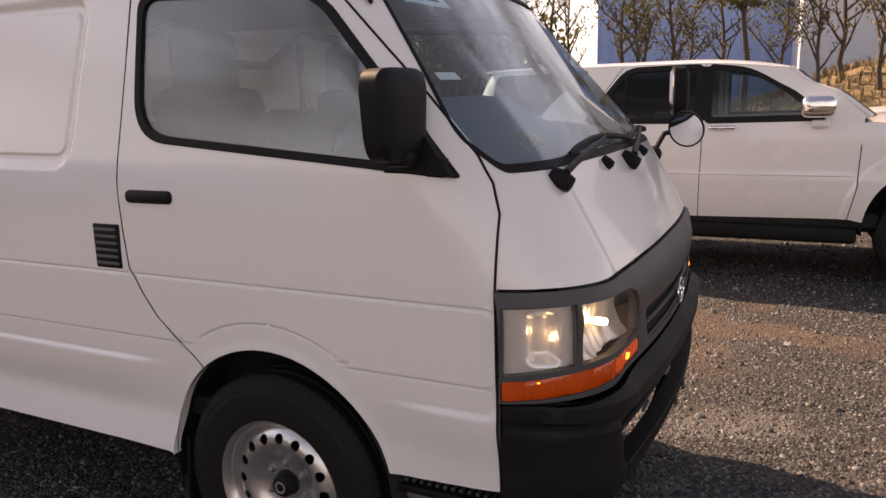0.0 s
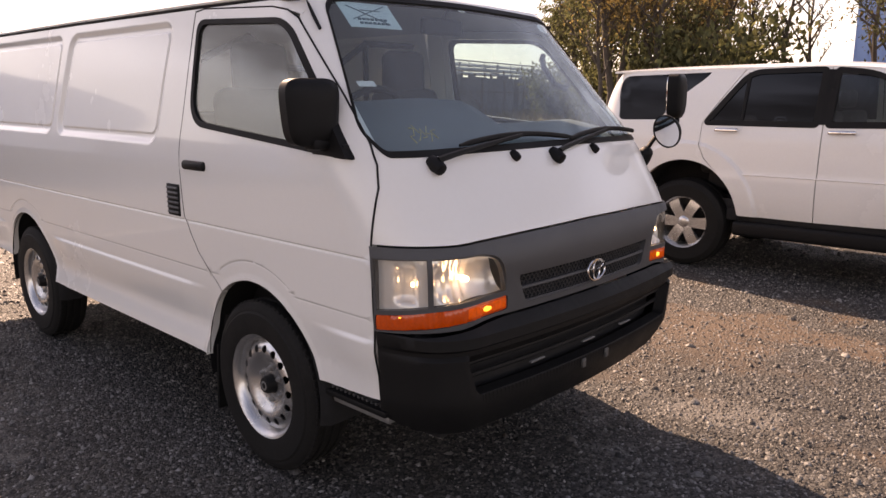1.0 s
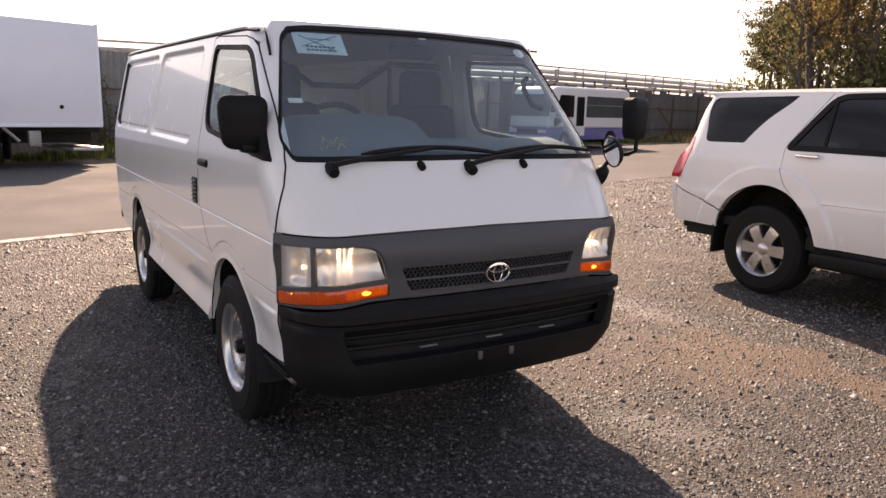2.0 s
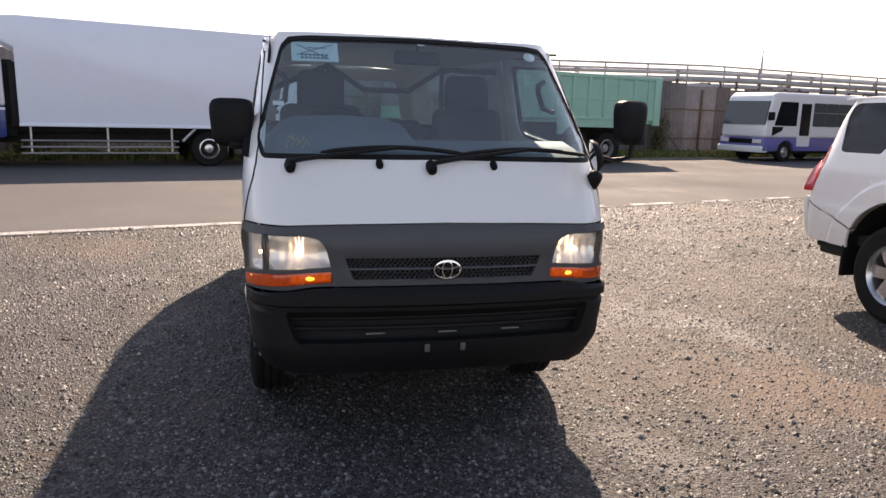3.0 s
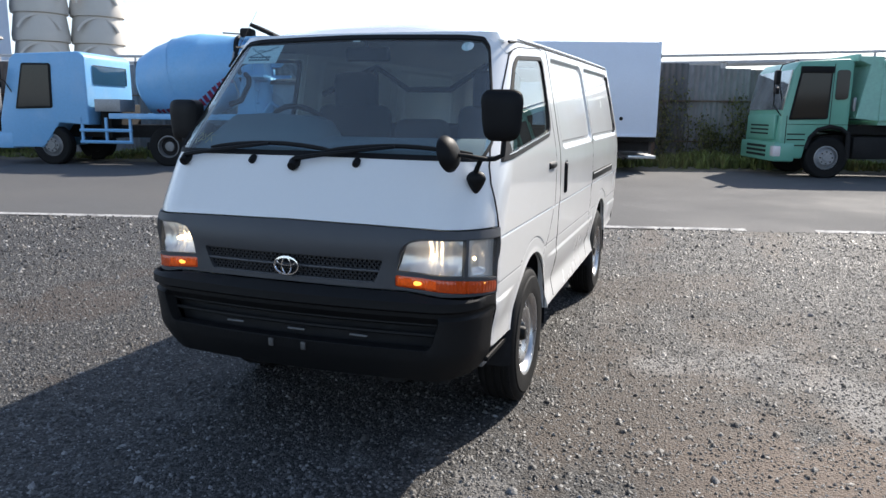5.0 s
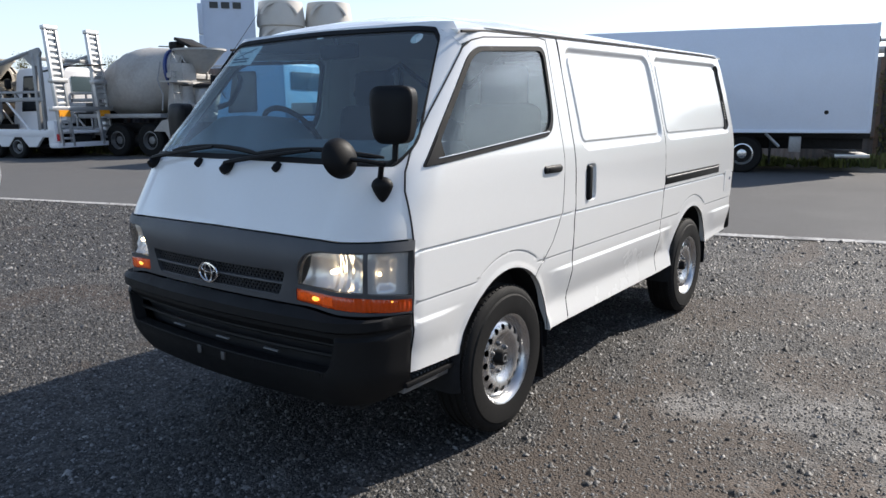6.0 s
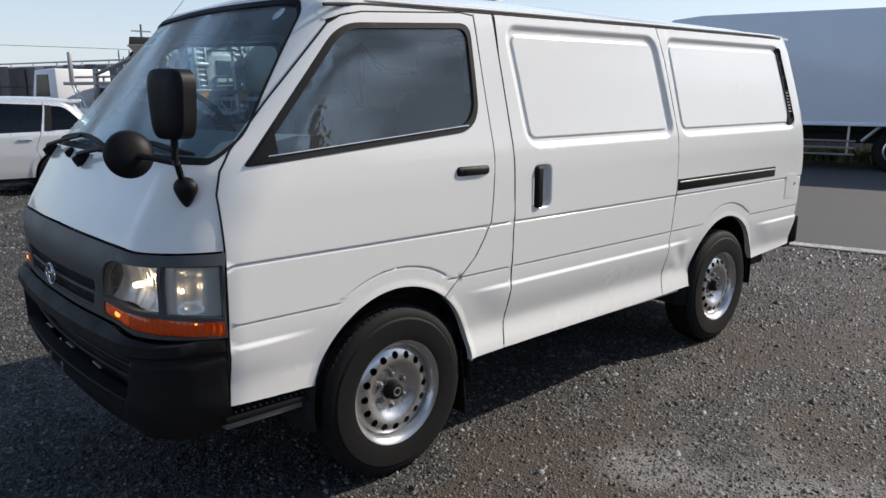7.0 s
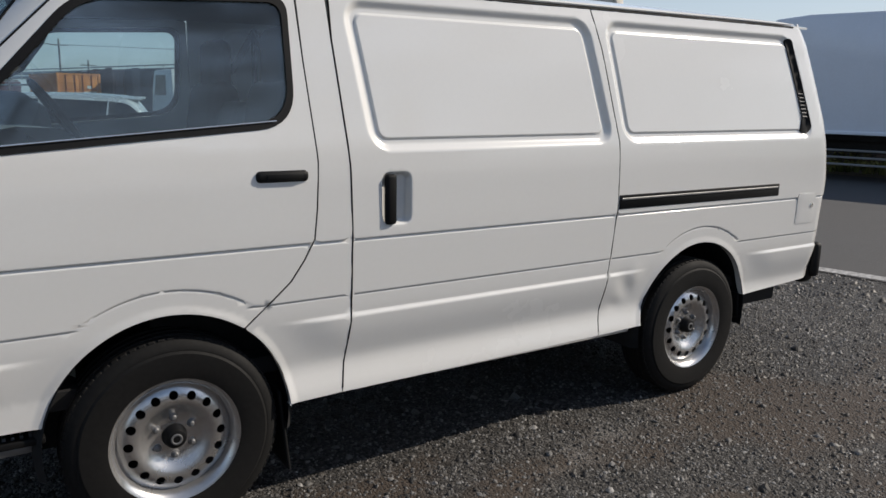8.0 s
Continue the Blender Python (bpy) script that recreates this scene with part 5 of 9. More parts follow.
mirror_head("door_mirror", (-0.517, -0.895, 1.435), -0.15, 0.185, 0.215, 0.075, "black plastic door mirror")
bm = bmesh.new()
box(bm, -0.60, -0.42, -0.845, -0.81, 1.285, 1.335, 0.012, 2)
box(bm, -0.555, -0.485, -0.91, -0.83, 1.315, 1.355, 0.014, 2)
part("mirror_arm", bm, M_BLACK, van)
part("mirror_base", mesh_of("sail", [(-0.40, -0.853, 1.29), (-0.62, -0.853, 1.305), (-0.60, -0.842, 1.42), (-0.52, -0.838, 1.44), (-0.40, -0.82, 1.29), (-0.62, -0.82, 1.305), (-0.60, -0.79, 1.42), (-0.52, -0.79, 1.44)], [(0, 1, 2, 3), (4, 7, 6, 5), (0, 4, 5, 1), (1, 5, 6, 2), (2, 6, 7, 3), (3, 7, 4, 0)]), M_BLACK, van, "black triangular mirror base")
mirror_head("wing_mirror", (-0.135, 0.889, 1.484), 0.25, 0.157, 0.198, 0.07, "black upright wing mirror on a front stalk")
base = Vector((-0.215, 0.765, 1.225))
bm = bmesh.new()
bmesh.ops.create_uvsphere(bm, u_segments=16, v_segments=10, radius=1.0, matrix=Matrix.Translation(base) @ Matrix.Rotation(0.5, 4, "Z") @ Matrix.Diagonal((0.032, 0.042, 0.060, 1)))
for v in bm.verts:
    k = (v.co.z - base.z) / 0.060
    if k > 0:
        v.co.z = base.z + 0.6 * (v.co.z - base.z)
    else:
        v.co.x, v.co.y = base.x + (v.co.x - base.x) * (1 + 0.45 * k), base.y + (v.co.y - base.y) * (1 + 0.45 * k)
part("stalk_base", bm, M_BLACK, van)
part("mirror_stalk", tube([base + Vector((0.01, 0.0, 0.03)), base + Vector((0.035, 0.03, 0.085)), (-0.15, 0.86, 1.315), (-0.135, 0.895, 1.33), (-0.135, 0.90, 1.40)], 0.011, 8), M_BLACK, van)
part("mirror_stalk", tube([(-0.16, 0.83, 1.31), (-0.11, 0.76, 1.325), (-0.085, 0.71, 1.33)], 0.009, 8), M_BLACK, van)
rm = part("round_mirror", lathe([(0.0, 0.035), (0.03, 0.033), (0.06, 0.020), (0.074, 0.0), (0.074, -0.008), (0.068, -0.008)], 28, "x"), M_BLACK, van, "round convex mirror in a black shell")
rm.matrix_local = Matrix.Translation((-0.075, 0.690, 1.333)) @ Matrix.Rotation(radians(78), 4, "Z") @ Matrix.Rotation(radians(-14), 4, "Y")
part("mirror_glass", lathe([(0.0, -0.014), (0.04, -0.011), (0.070, -0.006)], 28, "x"), M_MIRROR, rm)
# aerial on the right windscreen pillar
part("aerial", tube([(-0.675, -0.728, 1.715), (-0.72, -0.722, 1.765), (-0.745, -0.72, 1.80), (-0.76, -0.72, 1.82), (-0.935, -0.72, 2.02)], [0.006, 0.007, 0.005, 0.0016, 0.001], 6), M_BLACK, van, "thin wire aerial")


# stickers behind the windscreen
def sticker(name, y0, y1, z0, z1, material, label, lift=-0.013, tilt=0.0):
    poly = [(math.copysign(q_of(abs(y), z), y), z) for y, z in ((y0, z0), (y1, z0 + tilt), (y1, z1 + tilt), (y0, z1))]
    return part(name, sheet(name, poly, lambda q, z: front_point(q, z, lift), 0.06, (), (), 0.0015), material, van, label)


st = sticker("sticker", -0.628, -0.405, 1.725, 1.818, M_PAPER, "pale blue paper with crossed lines and unreadable print")
for a, b, c, d in ((-0.60, 1.805, -0.45, 1.74), (-0.60, 1.755, -0.43, 1.81), (-0.55, 1.79, -0.46, 1.79)):
    pts = [front_point(-q_of(-(a + (c - a) * i / 6), b + (d - b) * i / 6), b + (d - b) * i / 6, -0.0115) for i in range(7)]
    part("print_line", tube(pts, 0.0022, 4), M_INK, st)
for k in range(2):
    z = 1.742 + k * 0.014
    for i in range(7):
        y = -0.575 + i * 0.019
        bm = bmesh.new()
        p = front_point(-q_of(-y, z), z, -0.0112)
        box(bm, -0.002, 0.002, -0.0065, 0.0065, -0.004, 0.004, 0, 1, Matrix.Translation(p) @ Matrix.Rotation(-0.7, 4, "Y"))
        part("print_bar", bm, M_INK, st)
sticker("sticker", -0.722, -0.672, 1.518, 1.536, M_PAPERW, "small white paper tag")
sticker("sticker", -0.014, 0.024, 1.825, 1.848, M_PAPERW, "small white paper tag")
for i in range(5):
    pts = [front_point(-q_of(0.66 - i * 0.022 + 0.012 * math.sin(k * 1.7 + i), 1.33), 1.335 + 0.010 * k + 0.004 * ((i * 7 + k * 3) % 5), -0.012) for k in range(5)]
    part("crayon_mark", tube(pts, 0.002, 4), M_YELLOW, van, "yellow crayon scribble")
part("sticker", lathe([(0.030, 0.0), (0.0, 0.002)], 20, "x"), M_PAPERW, van, "round pale inspection sticker").matrix_local = Matrix.Translation(front_point(q_of(0.575, 1.795), 1.795, -0.013)) @ Matrix.Rotation(-0.75, 4, "Y")

# ---- cabin ----
part("cabin_floor", boxes((-4.5, -0.25, -0.76, 0.76, 0.50, 0.56)), M_DARK, van)
bm = bmesh.new()
prof = [(-0.22, 1.285), (-0.32, 1.345), (-0.48, 1.375), (-0.60, 1.37), (-0.68, 1.31), (-0.70, 1.15), (-0.60, 0.95), (-0.58, 0.60)]
ys = [-0.76, -0.72, -0.68, -0.62, -0.40, -0.20, -0.12, -0.06, 0.3, 0.70, 0.76]
hump = [0.0, 0.02, 0.07, 0.095, 0.105, 0.095, 0.07, 0.0, 0, 0, 0]
vs = [[bm.verts.new((x - 0.02 - 0.11 * y * y - 0.32 * max(0.0, abs(y) - 0.55) - (0.06 * h / 0.105 if i > 2 else 0), y, z + (h if 2 <= i <= 4 else 0.3 * h if i == 1 else 0))) for i, (x, z) in enumerate(prof)] for y, h in zip(ys, hump)]
for a, b in zip(vs, vs[1:]):
    for i in range(len(prof) - 1):
        bm.faces.new((a[i], a[i + 1], b[i + 1], b[i]))
bmesh.ops.recalc_face_normals(bm, faces=bm.faces)
part("dashboard", bm, M_DASH, van, "blue-grey dashboard with instrument hump")
n = 28
wc, wm = Vector((-0.86, -0.40, 1.36)), Matrix.Rotation(radians(-55), 4, "Y")
sw = part("steering_wheel", tube([wc + wm @ Vector((0.19 * math.cos(2 * math.pi * i / n), 0.19 * math.sin(2 * math.pi * i / n), 0)) for i in range(n)], 0.014, 8, True), M_BLACK, van)
bm = bmesh.new()
box(bm, -0.05, 0.05, -0.06, 0.06, -0.02, 0.02, 0.015, 2, Matrix.Translation(wc) @ wm)
box(bm, -0.018, 0.018, -0.18, 0.18, -0.008, 0.008, 0.004, 1, Matrix.Translation(wc) @ wm)
part("spokes", bm, M_BLACK, sw)
for y, w in ((-0.42, 0.48), (0.48, 0.44), (0.03, 0.34)):
    low = 0.78 if abs(y) > 0.1 else 0.72
    bm = bmesh.new()
    box(bm, -1.40, -0.92, y - w / 2, y + w / 2, low, low + 0.16, 0.05, 3)
    seat = part("seat", bm, M_SEAT, van, "dark grey cloth seat")
    top = 1.54 if abs(y) > 0.1 else 1.46
    bm = bmesh.new()
    box(bm, -0.07, 0.07, y - w / 2, y + w / 2, low + 0.08, top, 0.06, 3, Matrix.Translation((-1.42, 0, 0)) @ Matrix.Translation((0, 0, low)) @ Matrix.Rotation(-0.16, 4, "Y") @ Matrix.Translation((0, 0, -low)))
    part("backrest", bm, M_SEAT, seat)
    if abs(y) > 0.1:
        bm = bmesh.new()
        box(bm, -0.05, 0.05, y - 0.14, y + 0.14, 1.46, 1.73, 0.05, 4, Matrix.Translation((-1.545, 0, 0)))
        part("headrest", bm, M_SEAT, seat)
    part("seat_base", boxes((-1.38, -0.98, y - w / 2 + 0.03, y + w / 2 - 0.03, 0.55, low)), M_DARK, seat)
part("cargo_bar", tube([(-1.72, -0.74, 1.60), (-1.72, -0.36, 1.77), (-1.72, -0.14, 1.63), (-1.72, 0.14, 1.63), (-1.72, 0.36, 1.77), (-1.72, 0.74, 1.77)], 0.018, 8), M_BLACK, van, "bent black cargo bar behind the seats")
part("cargo_bar", tube([(-1.72, -0.74, 1.41), (-1.72, 0.74, 1.41)], 0.016, 8), M_BLACK, van)
for y in (-0.36, 0.36):
    part("bar_post", tube([(-1.72, y, 0.55), (-1.72, y, 1.77)], 0.015, 8), M_BLACK, van)
part("partition", boxes((-1.71, -1.69, -0.76, 0.76, 0.55, 1.40)), M_DARK, van)
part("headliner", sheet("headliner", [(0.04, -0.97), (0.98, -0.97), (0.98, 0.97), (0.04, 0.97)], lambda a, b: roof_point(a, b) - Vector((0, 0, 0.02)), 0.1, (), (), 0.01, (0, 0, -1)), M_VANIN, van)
bm = bmesh.new()
box(bm, -0.018, 0.018, -0.12, 0.12, -0.035, 0.035, 0.015, 3, Matrix.Translation((-0.80, 0.01, 1.775)))
im = part("inside_mirror", bm, M_BLACK, van)
part("mirror_stem", tube([(-0.80, 0.01, 1.79), (-0.76, 0.01, 1.85)], 0.008, 6), M_BLACK, im)
for s in (-1, 1):
    part("grab_handle", tube([(-0.62, s * 0.70, 1.52), (-0.66, s * 0.655, 1.54), (-0.72, s * 0.645, 1.62), (-0.74, s * 0.655, 1.66), (-0.76, s * 0.69, 1.68)], 0.014, 8), M_BLACK, van)

# ---- parked cars in the lot ----
M_SUV = mat("white_car_paint", (0.80, 0.79, 0.77), 0.25, vary=0.012, grain=60, stain=(0.72, 0.70, 0.67), stain_amount=0.2, coat=0.4)
M_SILVER = mat("silver_car_paint", (0.70, 0.71, 0.72), 0.28, metal=0.4, vary=0.02, grain=60, coat=0.5)
M_REDLENS = mat("red_lamp_lens", (0.55, 0.02, 0.03), 0.15, vary=0.05, grain=80, coat=0.5)
M_CLEARLENS = mat("pale_lamp_lens", (0.72, 0.66, 0.64), 0.15, vary=0.05, coat=0.5)
M_CABINDARK = mat("dark_cabin_cloth", (0.03, 0.03, 0.032), 0.9, vary=0.1)


def spoked_wheel(parent, hub, out, r, width, spokes, label, spoke_mat=None, rim_r=None, gap=0.42):
    """A road wheel with flat spokes; its face looks to +y where out is +1."""
    rim_r = rim_r or r * 0.60
    sm = spoke_mat or M_RIM
    h = width / 2
    w = part("wheel", lathe([(0.02, -0.02), (rim_r, -0.02), (rim_r, -h * 0.7), (0.02, -h * 0.7)], 24), M_DARK, parent, label)
    w.matrix_local = Matrix.Translation(hub) @ Matrix.Rotation(0 if out > 0 else math.pi, 4, "Z")
    part("tyre", lathe([(rim_r, -h * 0.8), (rim_r + 0.012, -h), (r - 0.05, -h * 1.04), (r - 0.01, -h * 0.84), (r, -h * 0.6), (r, -0.1 * h), (r - 0.008, -0.07 * h), (r - 0.008, 0.07 * h), (r, 0.1 * h), (r, h * 0.6), (r - 0.01, h * 0.84), (r - 0.05, h * 1.04), (rim_r + 0.012, h), (rim_r, h * 0.8)], 56), M_TYRE, w)
    part("rim", lathe([(rim_r - 0.02, -h * 0.6), (rim_r - 0.016, h * 0.6), (rim_r - 0.004, h * 0.86), (rim_r + 0.012, h * 0.98), (rim_r + 0.013, h * 0.88)], 48), sm, w)
    k = 2 * math.pi / spokes
    for i in range(spokes):
        a = i * k
        ri, ro = rim_r * 0.20, rim_r * 0.99
        wi, wo = k * gap * ri * 1.6, k * (1 - gap) * ro * 0.5
        verts = []
        for y in (h * 0.40, h * 0.66):
            for rr, ww in ((ri, wi), (rim_r * 0.6, (wi + wo) * 0.5), (ro, wo)):
                for s in (-1, 1):
                    p = Vector((rr, y + (0.10 * h if rr == rim_r * 0.6 else 0), s * ww))
                    verts.append(Matrix.Rotation(a, 3, "Y") @ p)
        f = [(6, 8, 9, 7), (8, 10, 11, 9), (0, 1, 3, 2), (2, 3, 5, 4), (0, 2, 8, 6), (2, 4, 10, 8), (1, 7, 9, 3), (3, 9, 11, 5), (4, 5, 11, 10), (0, 6, 7, 1)]
        part("spoke", mesh_of("spoke", verts, f), sm, w, smooth=40)
    part("hub_cap", lathe([(0.0, h * 0.78), (rim_r * 0.16, h * 0.76), (rim_r * 0.24, h * 0.66), (rim_r * 0.27, h * 0.3)], 24), sm, w)
    return w


def car_shell(car, paint, half, ends, fields, panes, roof_rows, sgn_list=(-1, 1), step=0.05, extra=()):
    """Both sides of a car: panels and panes cut out of one curved side; half(x, z) is its half width."""
    for s in sgn_list:
        surf = lambda x, z, o=0.0: Vector((x, s * (half(x, z) + o), z))
        for name, poly, holes in fields:
            part(name, sheet(name, poly, surf, step, holes, (), 0.02, (0, -s, 0), 0.0015, extra, 0, True), paint, car)
        for name, poly, material in panes:
            g = part(name, sheet(name, poly, lambda x, z: surf(x, z, -0.008), 0.08, (), (), 0.005, (0, -s, 0)), material, car)
            g.visible_shadow = False


# the white four-wheel drive beside the van: nose to +x, its right side to the van
SUV_W = smooth_table([(0.40, 0.885), (0.52, 0.915), (0.62, 0.930), (0.76, 0.938), (0.80, 0.928), (0.92, 0.928), (1.06, 0.925), (1.20, 0.900), (1.40, 0.855), (1.66, 0.795), (1.74, 0.765)])
SUV_A, SUV_B = (-1.375, 0.40, 0.485), (1.36, 0.40, 0.475)


def suv_half(x, z):
    w = SUV_W(z)
    for cx, cz, r in (SUV_A, SUV_B):
        rr = math.hypot(x - cx, z - cz)
        w += 0.026 * step_up((r + 0.17 - rr) / 0.035)
    tail = lerp_table([(0.45, -2.28), (0.9, -2.30), (1.15, -2.22), (1.40, -2.12), (1.70, -1.98)], z) + 0.20
    if x < tail:
        w -= 0.20 * (1 - math.sqrt(max(0.0, 1 - min(1.0, (tail - x) / 0.20) ** 2)))
    if x > 2.0:
        w -= 0.25 * ((x - 2.0) / 0.4) ** 2
    return w


def arc(c, a0, a1, n=20):
    return [(c[0] + c[2] * math.cos(radians(a0 + (a1 - a0) * i / n)), c[1] + c[2] * math.sin(radians(a0 + (a1 - a0) * i / n))) for i in range(n + 1)]


def build_suv(at, label):
    car = thing("car", label, "car")
    q_win = rounded([(-2.00, 1.215), (-1.64, 1.222), (-1.235, 1.665), (-1.88, 1.648)], [0.05, 0.02, 0.02, 0.05], 4)
    rd_win = rounded([(-1.215, 1.205), (-0.335, 1.200), (-0.325, 1.665), (-0.90, 1.655)], [0.02, 0.02, 0.02, 0.10], 5)
    fd_win = rounded([(-0.245, 1.200), (0.585, 1.212), (0.10, 1.645), (-0.235, 1.665)], [0.02, 0.03, 0.16, 0.02], 6)
    tail_line = [(-2.17, 1.18), (-2.09, 1.40), (-1.97, 1.68)]
    quarter = [(-2.285, 0.82)] + arc(SUV_A, 152, 48) + [(-1.20, 0.90), (-1.26, 1.02), (-1.255, 1.20), (-0.945, 1.69), (-0.9, 1.705), (-1.96, 1.705)] + tail_line[::-1] + [(-2.23, 0.95)]
    rdoor = [(-1.025, 0.735)] + arc(SUV_A, 44, 6) + [(-0.88, 0.44), (-0.295, 0.44), (-0.285, 1.0), (-0.285, 1.70), (-0.895, 1.70), (-0.94, 1.685), (-1.25, 1.195), (-1.255, 1.03), (-1.195, 0.905)]
    fdoor = [(-0.288, 0.44), (0.78, 0.46), (0.83, 0.70), (0.84, 1.00), (0.85, 1.17), (0.86, 1.22), (0.36, 1.695), (-0.278, 1.70), (-0.278, 1.0)]
    fender = [(0.788, 0.46), (0.885, 0.44)] + arc(SUV_B, 174, 12) + [(2.33, 0.50), (2.36, 0.75), (2.28, 0.98), (0.92, 1.17), (0.81, 1.17), (0.848, 1.00), (0.838, 0.70)]
    bump = [(-2.29, 0.47), (-1.93, 0.47)] + [p for p in arc(SUV_A, 172, 154)] + [(-2.285, 0.812)]
    flare = [(c[0] + (c[2] + d) * math.cos(2 * math.pi * i / 130), c[1] + (c[2] + d) * math.sin(2 * math.pi * i / 130)) for c in (SUV_A, SUV_B) for d in (0.128, 0.136, 0.143, 0.15, 0.157, 0.164, 0.172) for i in range(130)]
    panes = [("quarter_window", shift(q_win, -0.004), M_TINT), ("rear_door_window", shift(rd_win, -0.004), M_TINT), ("front_door_window", shift(fd_win, -0.004), M_CLEARPANE)]
    car_shell(car, M_SUV, suv_half, None, [("quarter_panel", quarter, [q_win]), ("rear_door", rdoor, [rd_win]), ("front_door", fdoor, [fd_win]), ("fender", fender, []), ("rear_bumper_corner", bump, [])], panes, None, step=0.03, extra=flare)
    for s in (-1, 1):
        sf = lambda x, z, o=0.0: Vector((x, s * (suv_half(x, z) + o), z))
        for n, win, inner in (("window_trim", rd_win, 0.022), ("window_trim", fd_win, 0.025)):
            part(n, sheet(n, shift(win, -0.026), lambda x, z: sf(x, z, 0.003), 0.06, [shift(win, inner)], (), 0.012, (0, -s, 0)), M_RUBBER, car)
        post = [(-0.335, 1.20), (-0.24, 1.20), (-0.232, 1.668), (-0.328, 1.668)]
        part("door_post", sheet("door_post", post, lambda x, z: sf(x, z, 0.003), 0.1, (), (), 0.012, (0, -s, 0)), M_BLACK, car)
        part("window_bar", sheet("window_bar", [(-0.93, 1.20), (-0.905, 1.20), (-0.895, 1.655), (-0.92, 1.655)], lambda x, z: sf(x, z, 0.002), 0.1, (), (), 0.02, (0, -s, 0)), M_BLACK, car)
        for x in (-1.02, -0.13):
            bm = bmesh.new()
            box(bm, x - 0.10, x + 0.10, s * 0.945 - 0.016, s * 0.945 + 0.016, 1.128, 1.160, 0.012, 3)
            part("door_handle", bm, M_CHROME, car, "chrome door handle")
        swage = [(x, s * (suv_half(x, 0.785) + 0.003), 0.785) for x in np.linspace(-0.86, 0.80, 14)]
        part("door_moulding", tube(swage, 0.007, 6), M_SUV, car)
        bm = bmesh.new()
        box(bm, -0.92, 0.86, s * 0.86 - 0.09, s * 0.86 + 0.09, 0.275, 0.395, 0.030, 3)
        part("side_step", bm, M_BLACK, car, "black side step")
        bm = bmesh.new()
        box(bm, -1.0, 1.0, s * 0.84 - 0.04, s * 0.84 + 0.04, 0.39, 0.50, 0.02, 2)
        part("sill", bm, M_DARK, car)
        lamp = rounded([(-2.275, 0.87), (-2.185, 0.87), (-2.135, 1.08), (-2.10, 1.26), (-2.155, 1.27), (-2.23, 1.08)], 0.02, 3)
        part("tail_lamp", sheet("tail_lamp", lamp, lambda x, z: sf(max(x, -2.20), z, 0.006) + Vector((min(0, x + 2.20), 0, 0)), 0.03, (), (), 0.03, (0, -s, 0)), M_REDLENS, car, "tall red tail lamp")
        bm = bmesh.new()
        box(bm, 0.42, 0.66, s * 1.02 - 0.075, s * 1.02 + 0.075, 1.215, 1.385, 0.055, 4)
        mm = part("door_mirror", bm, M_CHROME, car, "chrome door mirror")
        bm = bmesh.new()
        box(bm, 0.50, 0.62, s * 0.93 - 0.05, s * 0.93 + 0.05, 1.205, 1.26, 0.015, 2)
        part("mirror_foot", bm, M_SUV, mm)
        for c, sp in ((SUV_A, 0), (SUV_B, 0)):
            spoked_wheel(car, (c[0], s * 0.80, 0.385), s, 0.385, 0.26, 6, "silver six-spoke alloy wheel with a black tyre", rim_r=0.222, gap=0.56)
            ho = part("wheel_housing", lathe([(c[2] - 0.004, 0.90), (c[2] + 0.02, 0.86), (c[2] + 0.02, 0.50), (0.05, 0.50)], 24, "y", radians(-8), radians(196)), M_DARK, car)
            ho.matrix_local = Matrix.Translation((c[0], 0, c[1])) @ Matrix.Diagonal((1, s, 1, 1))
        bm = bmesh.new()
        box(bm, -1.885, -1.86, s * 0.80 - 0.13, s * 0.80 + 0.13, 0.28, 0.58, 0.006, 2)
        part("mud_flap", bm, M_RUBBER, car)

    def top(a, b):
        x = -1.99 + a * 2.34
        w = SUV_W(1.70) + 0.006
        y = b * w
        return Vector((x, y, 1.700 + 0.055 * (1 - abs(b) ** 3) * (1 - (2 * a - 1) ** 4 * 0.5)))
    part("roof", sheet("roof", [(0, -1), (1, -1), (1, 1), (0, 1)], top, 0.05, (), (), 0.02, (0, 0, -1)), M_SUV, car)

    def screen_pt(a, b):
        x, z = 0.33 + a * 0.56, 1.70 - a * 0.49
        return Vector((x + 0.10 * (1 - b * b), b * (SUV_W(z) - 0.01), z))
    part("windscreen", sheet("windscreen", [(0, -0.97), (1, -0.97), (1, 0.97), (0, 0.97)], screen_pt, 0.1, (), (), 0.006, (-0.6, 0, -0.8)), M_GLASSFAR, car).visible_shadow = False
    for s in (-1, 1):
        part("pillar", tube([screen_pt(a, s * 0.985) for a in np.linspace(0, 1, 8)], 0.030, 6), M_SUV, car)

    def hood_pt(a, b):
        x = 0.88 + a * 1.42
        return Vector((x, b * (0.90 - 0.12 * a * a), 1.17 - 0.17 * a ** 1.5 + 0.04 * (1 - b * b)))
    part("bonnet", sheet("bonnet", [(0, -1), (1, -1), (1, 1), (0, 1)], hood_pt, 0.07, (), (), 0.02, (0, 0, -1)), M_SUV, car)
    bm = bmesh.new()
    box(bm, 2.22, 2.40, -0.80, 0.80, 0.42, 0.98, 0.08, 3)
    part("front_bumper", bm, M_SUV, car)
    bm = bmesh.new()
    box(bm, 2.36, 2.41, -0.45, 0.45, 0.72, 0.92, 0.02, 2)
    part("grille", bm, M_BLACK, car)
    for s in (-1, 1):
        bm = bmesh.new()
        box(bm, 2.25, 2.40, s * 0.66 - 0.14, s * 0.66 + 0.14, 0.74, 0.94, 0.04, 3)
        part("headlamp", bm, M_CLEARLENS, car)

